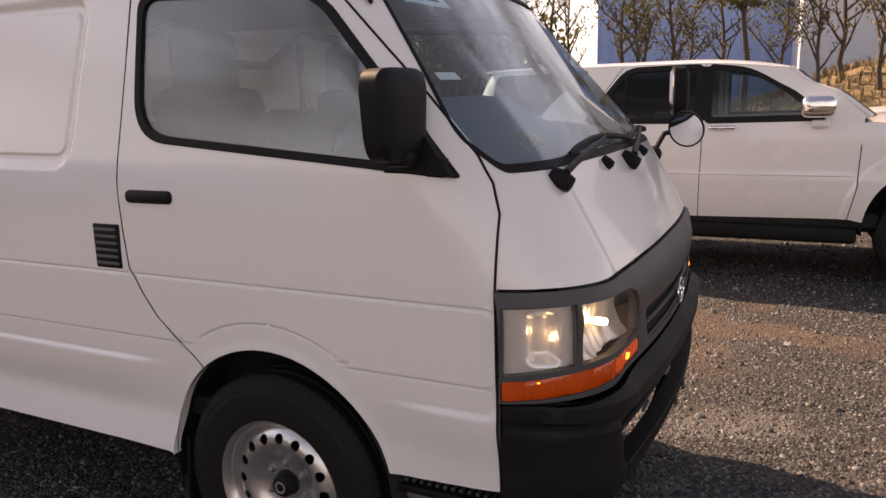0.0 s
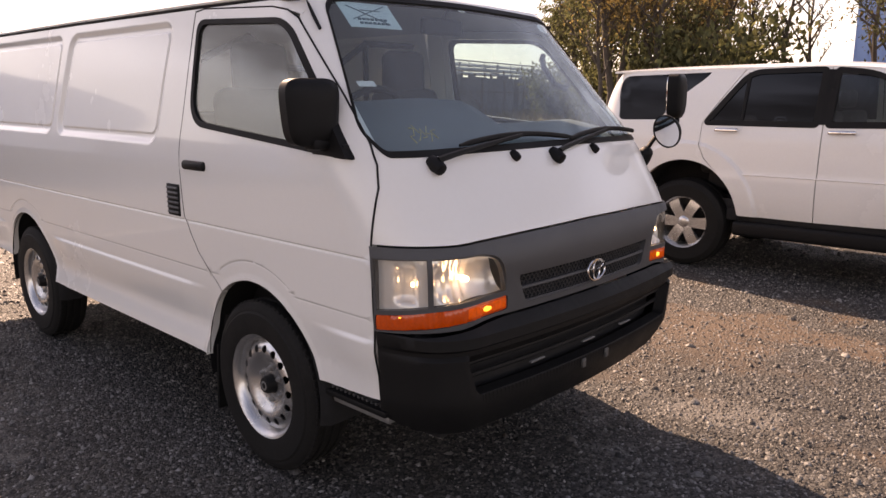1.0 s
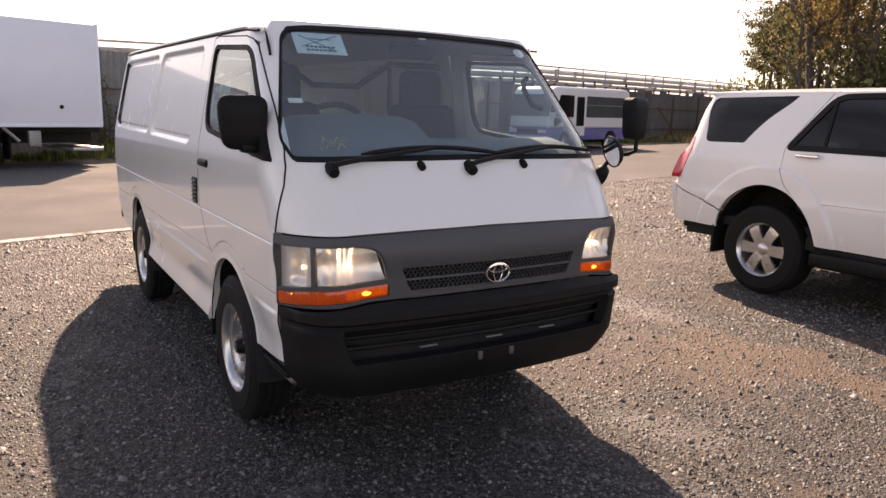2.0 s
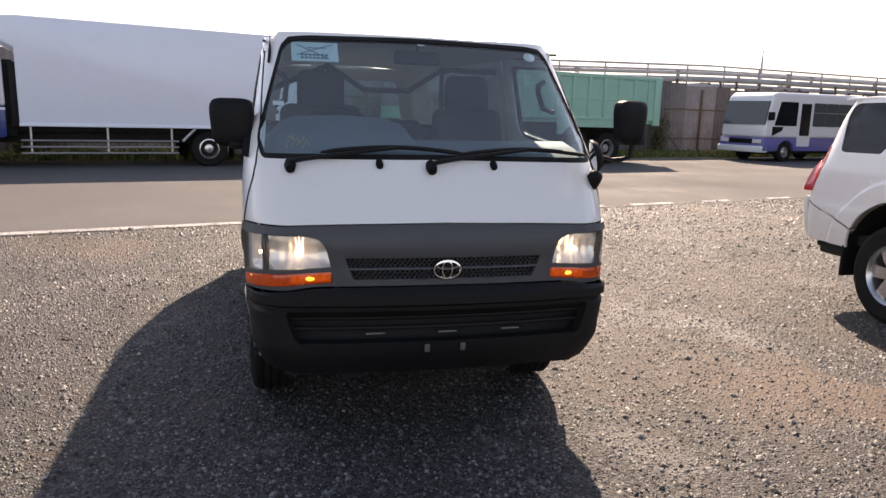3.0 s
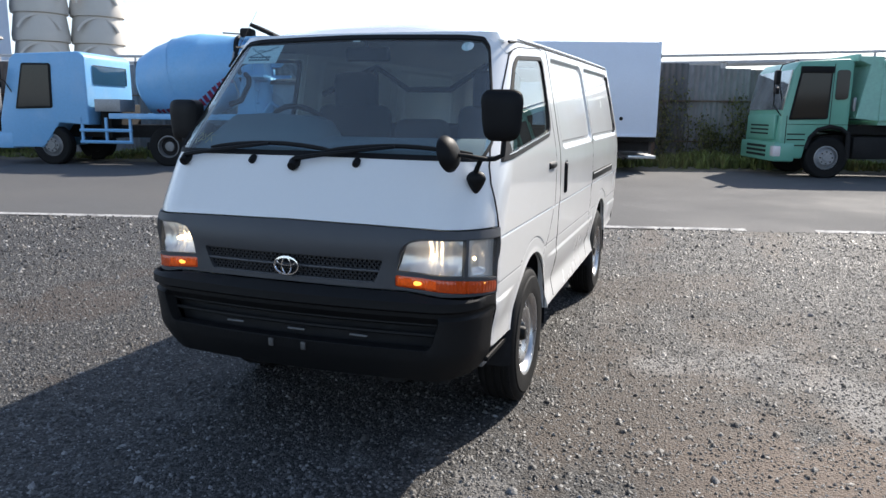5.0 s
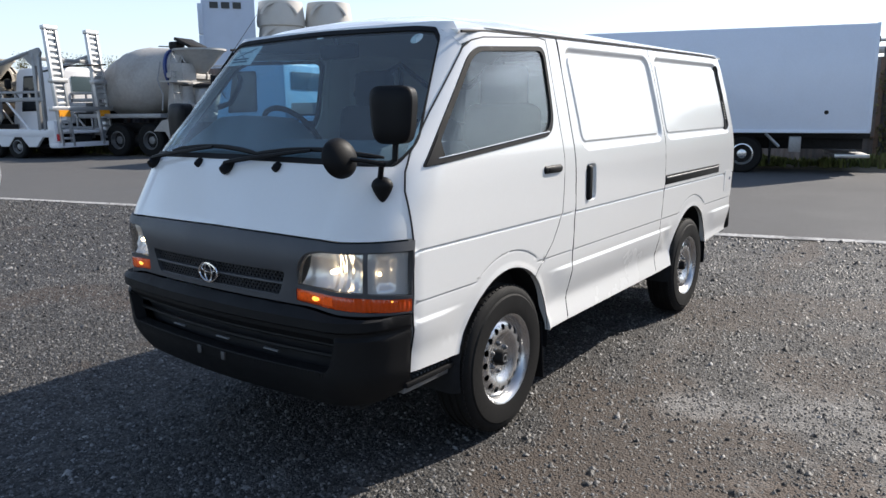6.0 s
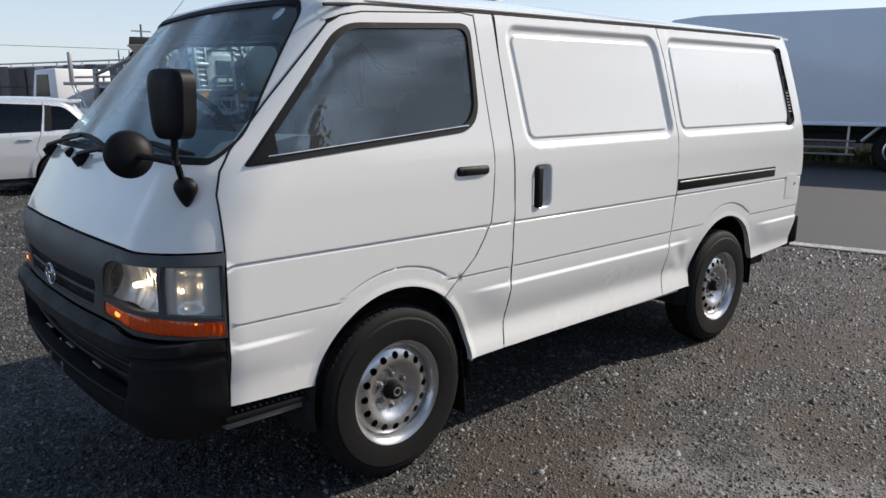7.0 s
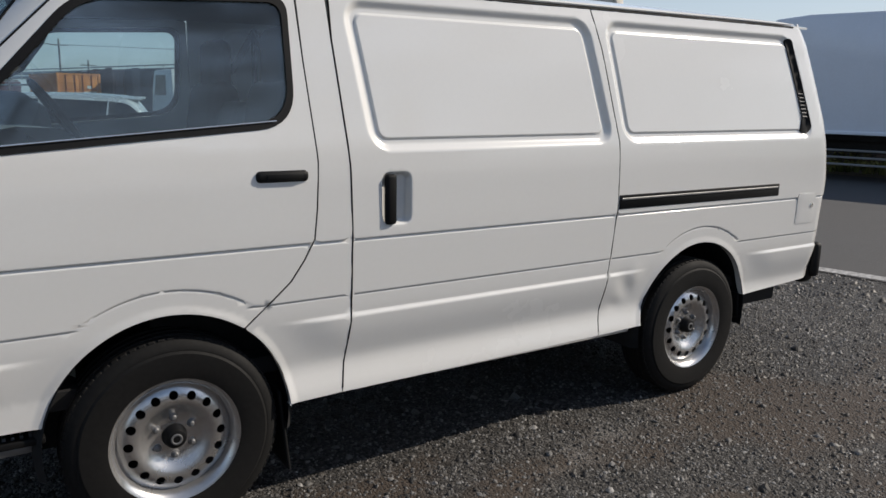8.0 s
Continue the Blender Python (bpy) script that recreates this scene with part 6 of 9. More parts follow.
    def back_pt(b, z):
        x = lerp_table([(0.45, -2.33), (0.80, -2.37), (0.92, -2.31), (1.15, -2.27), (1.40, -2.17), (1.72, -2.02)], z)
        return Vector((x + 0.06 * abs(b) ** 3, b * (SUV_W(z) - 0.13), z))
    rw = rounded([(-0.85, 1.17), (0.85, 1.17), (0.82, 1.62), (-0.82, 1.62)], 0.06, 4)
    part("tailgate", sheet("tailgate", [(-1, 0.84), (1, 0.84), (1, 1.71), (-1, 1.71)], back_pt, 0.06, [rw], (), 0.02, (1, 0, 0)), M_SUV, car)
    part("rear_window", sheet("rear_window", shift(rw, -0.01), back_pt, 0.1, (), (), 0.006, (1, 0, 0)), M_TINT, car).visible_shadow = False
    part("rear_bumper", sheet("rear_bumper", [(-1.1, 0.47), (1.1, 0.47), (1.1, 0.82), (-1.1, 0.82)], lambda b, z: back_pt(b, z) + Vector((-0.03 + 0.03 * abs(b) ** 4, 0, 0)), 0.06, (), (), 0.04, (1, 0, 0)), M_SUV, car)
    part("exhaust", tube([(-1.9, -0.70, 0.42), (-2.22, -0.72, 0.42)], 0.035, 10), M_BLACK, car)
    part("underbody", boxes((-2.2, 2.2, -0.75, 0.75, 0.34, 0.46), (-1.45, -1.30, -0.7, 0.7, 0.30, 0.44), (1.28, 1.44, -0.7, 0.7, 0.30, 0.44), bevel=0.02), M_DARK, car)
    part("cabin_floor", boxes((-2.1, 0.9, -0.80, 0.80, 0.48, 0.56), (0.55, 0.95, -0.76, 0.76, 0.56, 1.10)), M_CABINDARK, car)
    for x, y in ((-0.15, -0.38), (-0.15, 0.38), (-1.05, -0.38), (-1.05, 0.38)):
        bm = bmesh.new()
        box(bm, x - 0.25, x + 0.25, y - 0.24, y + 0.24, 0.60, 0.86, 0.05, 3)
        st = part("seat", bm, M_CABINDARK, car)
        bm = bmesh.new()
        box(bm, x - 0.33, x - 0.19, y - 0.24, y + 0.24, 0.80, 1.36, 0.05, 3)
        box(bm, x - 0.36, x - 0.26, y - 0.13, y + 0.13, 1.38, 1.54, 0.04, 3)
        part("backrest", bm, M_CABINDARK, st)
    # the tail stands upright and long, and the body sits high on its wheels
    for ob in car.children:
        if ob.name.split(".")[0] == "wheel_housing":
            ob.location.z += 0.055
        elif ob.type == "MESH" and ob.name.split(".")[0] not in ("wheel", "mud_flap"):
            for v in ob.data.vertices:
                if v.co.x < -1.88:
                    v.co.x -= 0.15 * min(1.0, (-1.88 - v.co.x) / 0.36) * step_up((1.62 - v.co.z) / 0.5)
                if v.co.x < -1.30 and v.co.z > 1.1:
                    v.co.x -= 0.20 * min(1.0, (-1.30 - v.co.x) / 0.6) * step_up((v.co.z - 1.1) / 0.5)
                if v.co.x > -0.5 and v.co.z > 1.4:
                    v.co.z -= 0.085 * ((v.co.x + 0.5) / 0.9) ** 2 * step_up((v.co.z - 1.4) / 0.25)
                v.co.z += lerp_table([(0.3, 0.05), (0.6, 0.055), (1.2, 0.065), (1.45, 0.05), (1.75, 0.015)], v.co.z)
    car.matrix_world = at
    return car


suv = build_suv(pose(-0.09, 4.765, 0), "white four-wheel-drive car with dark tinted rear windows")
other = copy_thing(suv, pose(2.35, 8.6, 0, 0, 0, 180))
tagged(other, "white four-wheel-drive car parked facing the other way", "car")


# the silver estate car behind: nose to +x
def build_wagon(at):
    car = thing("car", "silver estate car with plastic wheel covers", "car")
    W = smooth_table([(0.20, 0.80), (0.35, 0.83), (0.60, 0.848), (0.90, 0.838), (1.0, 0.80), (1.2, 0.73), (1.40, 0.62), (1.47, 0.56)])
    A, B = (0.0, 0.31, 0.345), (2.60, 0.31, 0.345)

    def half(x, z):
        w = W(z)
        for c in (A, B):
            w += 0.014 * step_up((c[2] + 0.10 - math.hypot(x - c[0], z - c[1])) / 0.05)
        tail = lerp_table([(0.3, -0.80), (0.75, -0.80), (1.0, -0.66), (1.40, -0.36)], z) + 0.25
        if x < tail:
            w -= 0.25 * (1 - math.sqrt(max(0.0, 1 - min(1.0, (tail - x) / 0.25) ** 2)))
        return w
    q_win = rounded([(-0.50, 0.985), (0.10, 0.955), (0.02, 1.335), (-0.18, 1.32)], [0.05, 0.02, 0.04, 0.12], 5)
    r_win = rounded([(0.16, 0.95), (1.02, 0.93), (1.00, 1.385), (0.08, 1.345)], [0.02, 0.02, 0.03, 0.04], 4)
    f_win = rounded([(1.10, 0.925), (2.20, 0.92), (1.62, 1.34), (1.08, 1.385)], [0.02, 0.03, 0.12, 0.03], 4)
    quarter = [(-0.78, 0.60), (-0.60, 0.33)] + arc(A, 172, 42) + [(0.30, 0.70), (0.22, 0.90), (0.10, 1.385), (-0.30, 1.395), (-0.45, 1.22), (-0.62, 1.02), (-0.74, 0.80)]
    rdoor = [(0.265, 0.55)] + arc(A, 38, 8) + [(0.36, 0.26), (1.05, 0.26), (1.05, 1.40), (0.11, 1.39), (0.23, 0.90), (0.305, 0.70)]
    fdoor = [(1.056, 0.26), (2.08, 0.26), (2.12, 0.9), (2.22, 0.94), (1.66, 1.375), (1.056, 1.40)]
    fender = [(2.086, 0.26), (2.26, 0.26)] + arc(B, 172, 8) + [(3.35, 0.30), (3.45, 0.60), (3.30, 0.80), (2.25, 0.93), (2.126, 0.9)]
    car_shell(car, M_SILVER, half, None, [("quarter_panel", quarter, [q_win]), ("rear_door", rdoor, [r_win]), ("front_door", fdoor, [f_win]), ("fender", fender, [])],
              [("quarter_window", shift(q_win, -0.004), M_TINT), ("rear_door_window", shift(r_win, -0.004), M_GLASSFAR), ("front_door_window", shift(f_win, -0.004), M_GLASSFAR)], None, step=0.045, extra=[(c[0] + (c[2] + d) * math.cos(2 * math.pi * i / 90), c[1] + (c[2] + d) * math.sin(2 * math.pi * i / 90)) for c in (A, B) for d in (0.045, 0.055, 0.065, 0.075, 0.085, 0.095, 0.105) for i in range(90)])
    for s in (-1, 1):
        sf = lambda x, z, o=0.0: Vector((x, s * (half(x, z) + o), z))
        lamp = rounded([(-0.72, 0.80), (-0.62, 0.78), (-0.46, 0.90), (-0.52, 0.985), (-0.64, 0.985)], 0.02, 3)
        part("tail_lamp", sheet("tail_lamp", lamp, lambda x, z: sf(x, z, 0.008), 0.04, (), (), 0.03, (0, -s, 0)), M_REDLENS, car, "red tail lamp")
        part("post", sheet("post", [(0.06, 0.955), (0.17, 0.95), (0.09, 1.345), (0.0, 1.34)], lambda x, z: sf(x, z, 0.003), 0.1, (), (), 0.02, (0, -s, 0)), M_BLACK, car)
        for x in (0.45, 1.30):
            bm = bmesh.new()
            box(bm, x - 0.10, x + 0.10, s * 0.85 - 0.015, s * 0.85 + 0.015, 0.815, 0.845, 0.012, 2)
            part("door_handle", bm, M_CHROME, car)
        for c in (A, B):
            spoked_wheel(car, (c[0], s * 0.755, 0.305), s, 0.308, 0.18, 9, "silver plastic wheel cover with slots", rim_r=0.205, gap=0.30)
            ho = part("wheel_housing", lathe([(c[2] - 0.004, 0.82), (c[2] + 0.02, 0.78), (c[2] + 0.02, 0.45), (0.05, 0.45)], 24, "y", radians(-8), radians(196)), M_DARK, car)
            ho.matrix_local = Matrix.Translation((c[0], 0, c[1])) @ Matrix.Diagonal((1, s, 1, 1))

    def top(a, b):
        x = -0.42 + a * 2.10
        return Vector((x, b * (W(1.395) + 0.004), 1.392 + 0.085 * (1 - abs(b) ** 2.5) * (1 - abs(2 * a - 1) ** 3 * 0.6)))
    part("roof", sheet("roof", [(0, -1), (1, -1), (1, 1), (0, 1)], top, 0.05, (), (), 0.02, (0, 0, -1)), M_SILVER, car)

    def back(b, z):
        x = lerp_table([(0.25, -0.78), (0.55, -0.86), (0.72, -0.84), (0.80, -0.78), (1.0, -0.68), (1.41, -0.42)], z)
        return Vector((x + 0.10 * abs(b) ** 3, b * (W(z) - 0.10), z))
    rw = rounded([(-0.85, 1.0), (0.85, 1.0), (0.80, 1.33), (-0.80, 1.33)], 0.05, 4)
    part("tailgate", sheet("tailgate", [(-1.05, 0.26), (1.05, 0.26), (1.05, 1.40), (-1.05, 1.40)], back, 0.06, [rw], (), 0.02, (1, 0, 0)), M_SILVER, car)
    part("rear_window", sheet("rear_window", shift(rw, -0.01), back, 0.1, (), (), 0.006, (1, 0, 0)), M_TINT, car).visible_shadow = False
    bm = bmesh.new()
    box(bm, -0.50, -0.32, -0.50, 0.50, 1.385, 1.43, 0.02, 2)
    part("roof_spoiler", bm, M_SILVER, car)

    def scr(a, b):
        return Vector((1.66 + a * 0.62 + 0.14 * (1 - b * b), b * W(1.40 - a * 0.45), 1.40 - a * 0.45))
    part("windscreen", sheet("windscreen", [(0, -0.97), (1, -0.97), (1, 0.97), (0, 0.97)], scr, 0.1, (), (), 0.006, (-0.6, 0, -0.8)), M_GLASSFAR, car).visible_shadow = False
    for s in (-1, 1):
        part("pillar", tube([scr(a, s * 0.99) for a in np.linspace(0, 1, 8)], 0.035, 6), M_SILVER, car)
        bm = bmesh.new()
        box(bm, 1.98, 2.12, s * 0.90 - 0.08, s * 0.90 + 0.08, 0.93, 1.05, 0.04, 3)
        part("door_mirror", bm, M_SILVER, car)

    def hood(a, b):
        return Vector((2.22 + a * 1.15, b * (0.80 - 0.10 * a * a), 0.945 - 0.20 * a ** 1.6 + 0.05 * (1 - b * b)))
    part("bonnet", sheet("bonnet", [(0, -1), (1, -1), (1, 1), (0, 1)], hood, 0.08, (), (), 0.02, (0, 0, -1)), M_SILVER, car)
    bm = bmesh.new()
    box(bm, 3.20, 3.52, -0.78, 0.78, 0.22, 0.74, 0.10, 3)
    part("front_bumper", bm, M_SILVER, car)
    part("underbody", boxes((-0.7, 3.2, -0.70, 0.70, 0.18, 0.32), (-0.05, 0.05, -0.65, 0.65, 0.24, 0.36), (2.55, 2.65, -0.65, 0.65, 0.24, 0.36), bevel=0.02), M_DARK, car)
    for x, y in ((1.25, -0.36), (1.25, 0.36), (0.35, -0.36), (0.35, 0.36)):
        bm = bmesh.new()
        box(bm, x - 0.25, x + 0.25, y - 0.23, y + 0.23, 0.40, 0.62, 0.05, 2)
        box(bm, x - 0.32, x - 0.19, y - 0.23, y + 0.23, 0.55, 1.10, 0.05, 2)
        box(bm, x - 0.34, x - 0.25, y - 0.12, y + 0.12, 1.12, 1.27, 0.03, 2)
        part("seat", bm, M_CABINDARK, car)
    car.matrix_world = at
    return car


build_wagon(pose(-2.46, -10.34, 0, 0, 0, 0))

# ---- lorries and bus along the far side of the road; local x runs along the road, nose to -x, near side at y = 0 ----
# white panel; the blue sky light on its shaded side is mixed into the colour
M_WHITEBOX = mat("sky_tinted_white_panel", (0.78, 0.83, 0.92), 0.40, vary=0.015, grain=30, stain=(0.72, 0.76, 0.83), stain_amount=0.3, coat=0.3)
M_CABWHITE = mat("white_cab_paint", (0.74, 0.74, 0.75), 0.35, vary=0.02, coat=0.3)
M_CABBLUE = mat("blue_cab_paint", (0.018, 0.045, 0.19), 0.35, vary=0.03, coat=0.3)
M_GREEN = mat("green_lorry_paint", (0.27, 0.52, 0.42), 0.5, vary=0.06, grain=20, stain=(0.25, 0.43, 0.36), stain_amount=0.5)
M_GREENCAB = mat("green_cab_paint", (0.14, 0.38, 0.28), 0.4, vary=0.04, coat=0.25)
M_SKY = mat("sky_blue_lorry_paint", (0.20, 0.46, 0.75), 0.42, vary=0.04, grain=15, stain=(0.30, 0.52, 0.76), stain_amount=0.5, coat=0.2)
M_DULLBLUE = mat("dusty_blue_grey_steel", (0.20, 0.27, 0.35), 0.6, vary=0.1, grain=14, stain=(0.26, 0.26, 0.25), stain_amount=0.6)
M_SKYPALE = mat("pale_blue_cab_paint", (0.50, 0.68, 0.82), 0.4, vary=0.03, coat=0.2)
M_CREAM = mat("dusty_cream_drum_paint", (0.42, 0.40, 0.37), 0.6, vary=0.08, grain=12, stain=(0.30, 0.27, 0.24), stain_amount=0.7)
M_CREAM2 = mat("beige_drum_paint", (0.45, 0.40, 0.32), 0.6, vary=0.08, grain=12, stain=(0.32, 0.28, 0.22), stain_amount=0.7)
M_FRAME = mat("dirty_black_chassis", (0.014, 0.0135, 0.0135), 0.75, vary=0.25, grain=25, spec=0.25, stain=(0.032, 0.028, 0.025), stain_amount=0.5)
M_STEEL = mat("weathered_galvanised_steel", (0.30, 0.305, 0.31), 0.5, metal=0.5, vary=0.1, grain=20, stain=(0.28, 0.27, 0.26), stain_amount=0.5)
M_ALU = mat("bright_aluminium", (0.50, 0.50, 0.495), 0.4, metal=0.7, vary=0.08, grain=25, stain=(0.42, 0.41, 0.40), stain_amount=0.5)
M_PURPLE = mat("violet_bus_paint", (0.14, 0.14, 0.38), 0.4, vary=0.03, coat=0.3)
M_FARGLASS = mat("dark_lorry_glass", (0.010, 0.013, 0.015), 0.08, vary=0.1, spec=0.4)
# in these two panes, grey base colour stands in for much of the reflected sky
M_GREYGLASS = mat("painted_reflection_glass", (0.30, 0.33, 0.34), 0.06, metal=0.6, vary=0.35, grain=1.6, spec=0.8)
M_PALEGLASS = mat("sky_toned_glass", (0.09, 0.105, 0.11), 0.08, metal=0.2, vary=0.1, spec=0.8)
M_REDPAINT = mat("dark_red_lettering", (0.25, 0.03, 0.07), 0.5, vary=0.1)
M_RUST = mat("rust_orange_paint", (0.45, 0.13, 0.04), 0.7, vary=0.15, stain=(0.25, 0.10, 0.05), stain_amount=0.5)
M_AMBER = mat("orange_reflector", (0.75, 0.30, 0.02), 0.3, vary=0.05)


def prism(profile, y0, y1, bevel=0.0, seg=2):
    """A side profile (x, z) carried across from y0 to y1, with rounded edges."""
    bm = bmesh.new()
    a = [bm.verts.new((x, y0, z)) for x, z in profile]
    b = [bm.verts.new((x, y1, z)) for x, z in profile]
    bm.faces.new(a)
    bm.faces.new(b[::-1])
    n = len(profile)
    for i in range(n):
        bm.faces.new((a[i], b[i], b[(i + 1) % n], a[(i + 1) % n]))
    bmesh.ops.recalc_face_normals(bm, faces=bm.faces)
    if bevel:
        bmesh.ops.bevel(bm, geom=bm.edges[:], offset=bevel, segments=seg, affect="EDGES", profile=0.5)
    return bm


def lorry_wheel(parent, x, y, r, out, rim_mat=None, width=0.28, dual=False):
    """A lorry wheel; out -1: its face looks to the near side."""
    rim_mat = rim_mat or M_RIM
    rim = r * 0.56
    h = width / 2
    w = part("wheel", lathe([(0.02, 0.0), (rim, 0.0), (rim, -h), (0.02, -h)], 20), M_FRAME, parent, "lorry wheel with a black tyre")
    w.matrix_local = Matrix.Translation((x, y, r)) @ Matrix.Rotation(math.pi if out < 0 else 0, 4, "Z")
    part("tyre", lathe([(rim, -h), (r - 0.05, -h * 1.05), (r - 0.01, -h * 0.85), (r, -h * 0.7), (r, -0.25 * h), (r - 0.012, -0.2 * h), (r, -0.15 * h), (r, 0.15 * h), (r - 0.012, 0.2 * h), (r, 0.25 * h), (r, h * 0.7), (r - 0.01, h * 0.85), (r - 0.05, h * 1.05), (rim + 0.02, h), (rim, h * 0.85)], 40), M_TYRE, w)
    if dual:
        prof = [(rim, h * 0.8), (rim - 0.03, h * 0.85), (rim - 0.035, h * 0.3), (rim * 0.75, -h * 0.3), (rim * 0.45, -h * 0.35), (rim * 0.42, h * 0.35), (rim * 0.2, h * 0.45), (0, h * 0.45)]
    else:
        prof = [(rim, h * 0.8), (rim - 0.03, h * 0.85), (rim - 0.035, h * 0.5), (rim * 0.80, h * 0.55), (rim * 0.62, h * 0.95), (rim * 0.36, h * 0.95), (rim * 0.32, h * 1.1), (0, h * 1.12)]
    part("rim", lathe(prof, 32), rim_mat, w)
    for i in range(8):
        a = 2 * math.pi * i / 8
        part("wheel_nut", lathe([(0, h * (0.0 if dual else 1.08)), (0.018, h * (0.0 if dual else 1.06)), (0.018, -h * 0.4)], 6), M_FRAME, w).location = (rim * 0.5 * math.cos(a), 0, rim * 0.5 * math.sin(a))
    return w


def pane_on(parent, name, poly, y, material, depth=0.02):
    return part(name, prism(poly, y - depth, y + 0.01), material, parent)


def lorry_mirror(parent, x, y, z):
    bm = bmesh.new()
    box(bm, x - 0.06, x + 0.06, y - 0.10, y + 0.10, z, z + 0.34, 0.04, 2)
    m = part("mirror", bm, M_BLACK, parent)
    part("mirror_stay", tube([(x, y, z + 0.05), (x + 0.12, y + 0.10, z - 0.05), (x + 0.22, y + 0.22, z - 0.35)], 0.014, 6), M_BLACK, m)
    bm = bmesh.new()
    box(bm, x - 0.05, x + 0.05, y - 0.09, y + 0.09, z - 0.22, z - 0.06, 0.03, 2)
    part("mirror", bm, M_BLACK, parent)


# white box lorry with a blue and white cab
def box_lorry(at):
    t = thing("box_lorry", "white box lorry with a blue and white cab", "lorry")
    W = 2.3
    cab_up = [(-4.02, 1.36), (-3.78, 2.30), (-3.66, 2.46), (-2.40, 2.50), (-2.22, 2.35), (-2.20, 1.36)]
    cab_low = [(-4.16, 0.40), (-4.14, 0.95), (-4.03, 1.352), (-2.20, 1.352), (-2.20, 0.70), (-2.50, 0.62), (-2.62, 0.90), (-2.80, 1.02), (-3.18, 1.02), (-3.38, 0.88), (-3.48, 0.60), (-3.52, 0.40)]
    cab = part("cab", prism(cab_up, 0.03, W - 0.03, 0.05, 3), M_CABWHITE, t, "white upper cab")
    part("cab_lower", prism(cab_low, 0.0, W, 0.03, 2), M_CABBLUE, t, "blue lower cab")
    part("cab_stripe", boxes((-4.06, -2.205, -0.012, 0.05, 1.27, 1.325)), M_CABWHITE, t)
    door = rounded([(-3.83, 1.50), (-2.93, 1.60), (-2.92, 2.24), (-3.66, 2.26)], [0.04, 0.08, 0.08, 0.06], 4)
    pane_on(cab, "door_seal", door, 0.015, M_RUBBER)
    pane_on(cab, "door_window", shift(door, 0.045), 0.005, M_PALEGLASS)
    part("window_visor", boxes((-3.70, -2.92, -0.03, 0.02, 2.18, 2.28), bevel=0.01), M_BLACK, cab)
    part("cab_arch", tube([(-3.46, 0.03, 0.55), (-3.36, 0.03, 0.88), (-3.17, 0.03, 1.05), (-2.82, 0.03, 1.05), (-2.60, 0.03, 0.92), (-2.48, 0.03, 0.62)], 0.06, 8), M_FRAME, cab, "black wheel arch")
    part("cab_back", boxes((-2.22, -2.02, 0.25, W - 0.25, 0.70, 2.35), bevel=0.02), M_FRAME, cab)
    for a, b in (((-2.86, 0.95), (-2.80, 2.40)),):
        part("door_gap", tube([(a[0], 0.012, a[1]), (b[0], 0.022, b[1])], 0.008, 4), M_FRAME, cab)
    part("windscreen", prism([(-4.035, 1.46), (-3.81, 2.28), (-3.78, 2.27), (-4.0, 1.45)], 0.12, W - 0.12), M_FARGLASS, cab)
    pane_on(t, "corner_panel", rounded([(-4.0, 0.95), (-3.42, 1.02), (-3.36, 1.22), (-3.92, 1.22)], 0.06, 3), -0.004, M_BLACK)
    bm = bmesh.new()
    box(bm, -4.15, -4.07, -0.02, 0.10, 1.00, 1.24, 0.02, 2)
    part("corner_lamp", bm, M_ORANGE, t)
    bm = bmesh.new()
    box(bm, -3.92, -3.62, -0.015, 0.02, 0.62, 0.76, 0.01, 1)
    part("cab_badge", bm, M_STEEL, t)
    lorry_mirror(t, -4.15, -0.14, 2.0)
    box_prof = [(-1.95, 0.96), (4.61, 0.96), (4.61, 3.24), (-1.90, 3.27), (-2.55, 3.21), (-2.68, 3.11), (-2.45, 2.85), (-1.97, 2.60)]
    b = part("box_body", prism(box_prof, -0.08, W + 0.08, 0.025, 2), M_WHITEBOX, t, "smooth white box body")
    part("box_edge", boxes((-1.96, 4.63, -0.10, 0.0, 0.93, 1.0), (4.57, 4.64, -0.10, 0.02, 0.96, 3.25), bevel=0.01), M_WHITEBOX, t)
    part("marker_lamp", lathe([(0, -0.11), (0.04, -0.11), (0.05, -0.07)], 12), M_FRAME, b).location = (3.75, 0, 1.38)
    for z in (2.85, 2.1, 1.35):
        part("door_hinge", boxes((4.61, 4.67, -0.02, 0.10, z, z + 0.12)), M_FRAME, b)
    part("chassis", boxes((-3.9, 4.6, 0.55, 0.75, 0.55, 0.90), (-3.9, 4.6, W - 0.75, W - 0.55, 0.55, 0.90), (-2.2, 4.7, 0.3, W - 0.3, 0.80, 0.95), (-2.1, -1.95, 0.1, 0.5, 0.9, 2.3), (1.9, 2.25, 0.2, 2.1, 0.36, 0.50), bevel=0.01), M_FRAME, t)
    for z in (0.62, 0.48, 0.34):
        part("side_guard", tube([(-1.95, -0.02, z), (1.35, -0.02, z)], 0.022, 6), M_ALU, t)
    for x in (-1.75, -0.2, 1.2):
        part("guard_post", boxes((x - 0.02, x + 0.02, -0.01, 0.05, 0.32, 0.92)), M_ALU, t)
    for a, b2 in (((1.45, 0.62), (1.75, 0.92)), ((2.55, 0.92), (2.85, 0.62))):
        part("mudguard_stay", tube([(a[0], 0.0, a[1]), (b2[0], 0.0, b2[1])], 0.035, 6), M_ALU, t)
    part("mud_flap", boxes((2.66, 2.69, 0.02, 0.55, 0.22, 0.80)), M_RUBBER, t)
    bm = boxes((3.05, 3.30, -0.02, 0.12, 0.50, 0.85), bevel=0.02)
    part("tool_box", bm, M_STEEL, t)
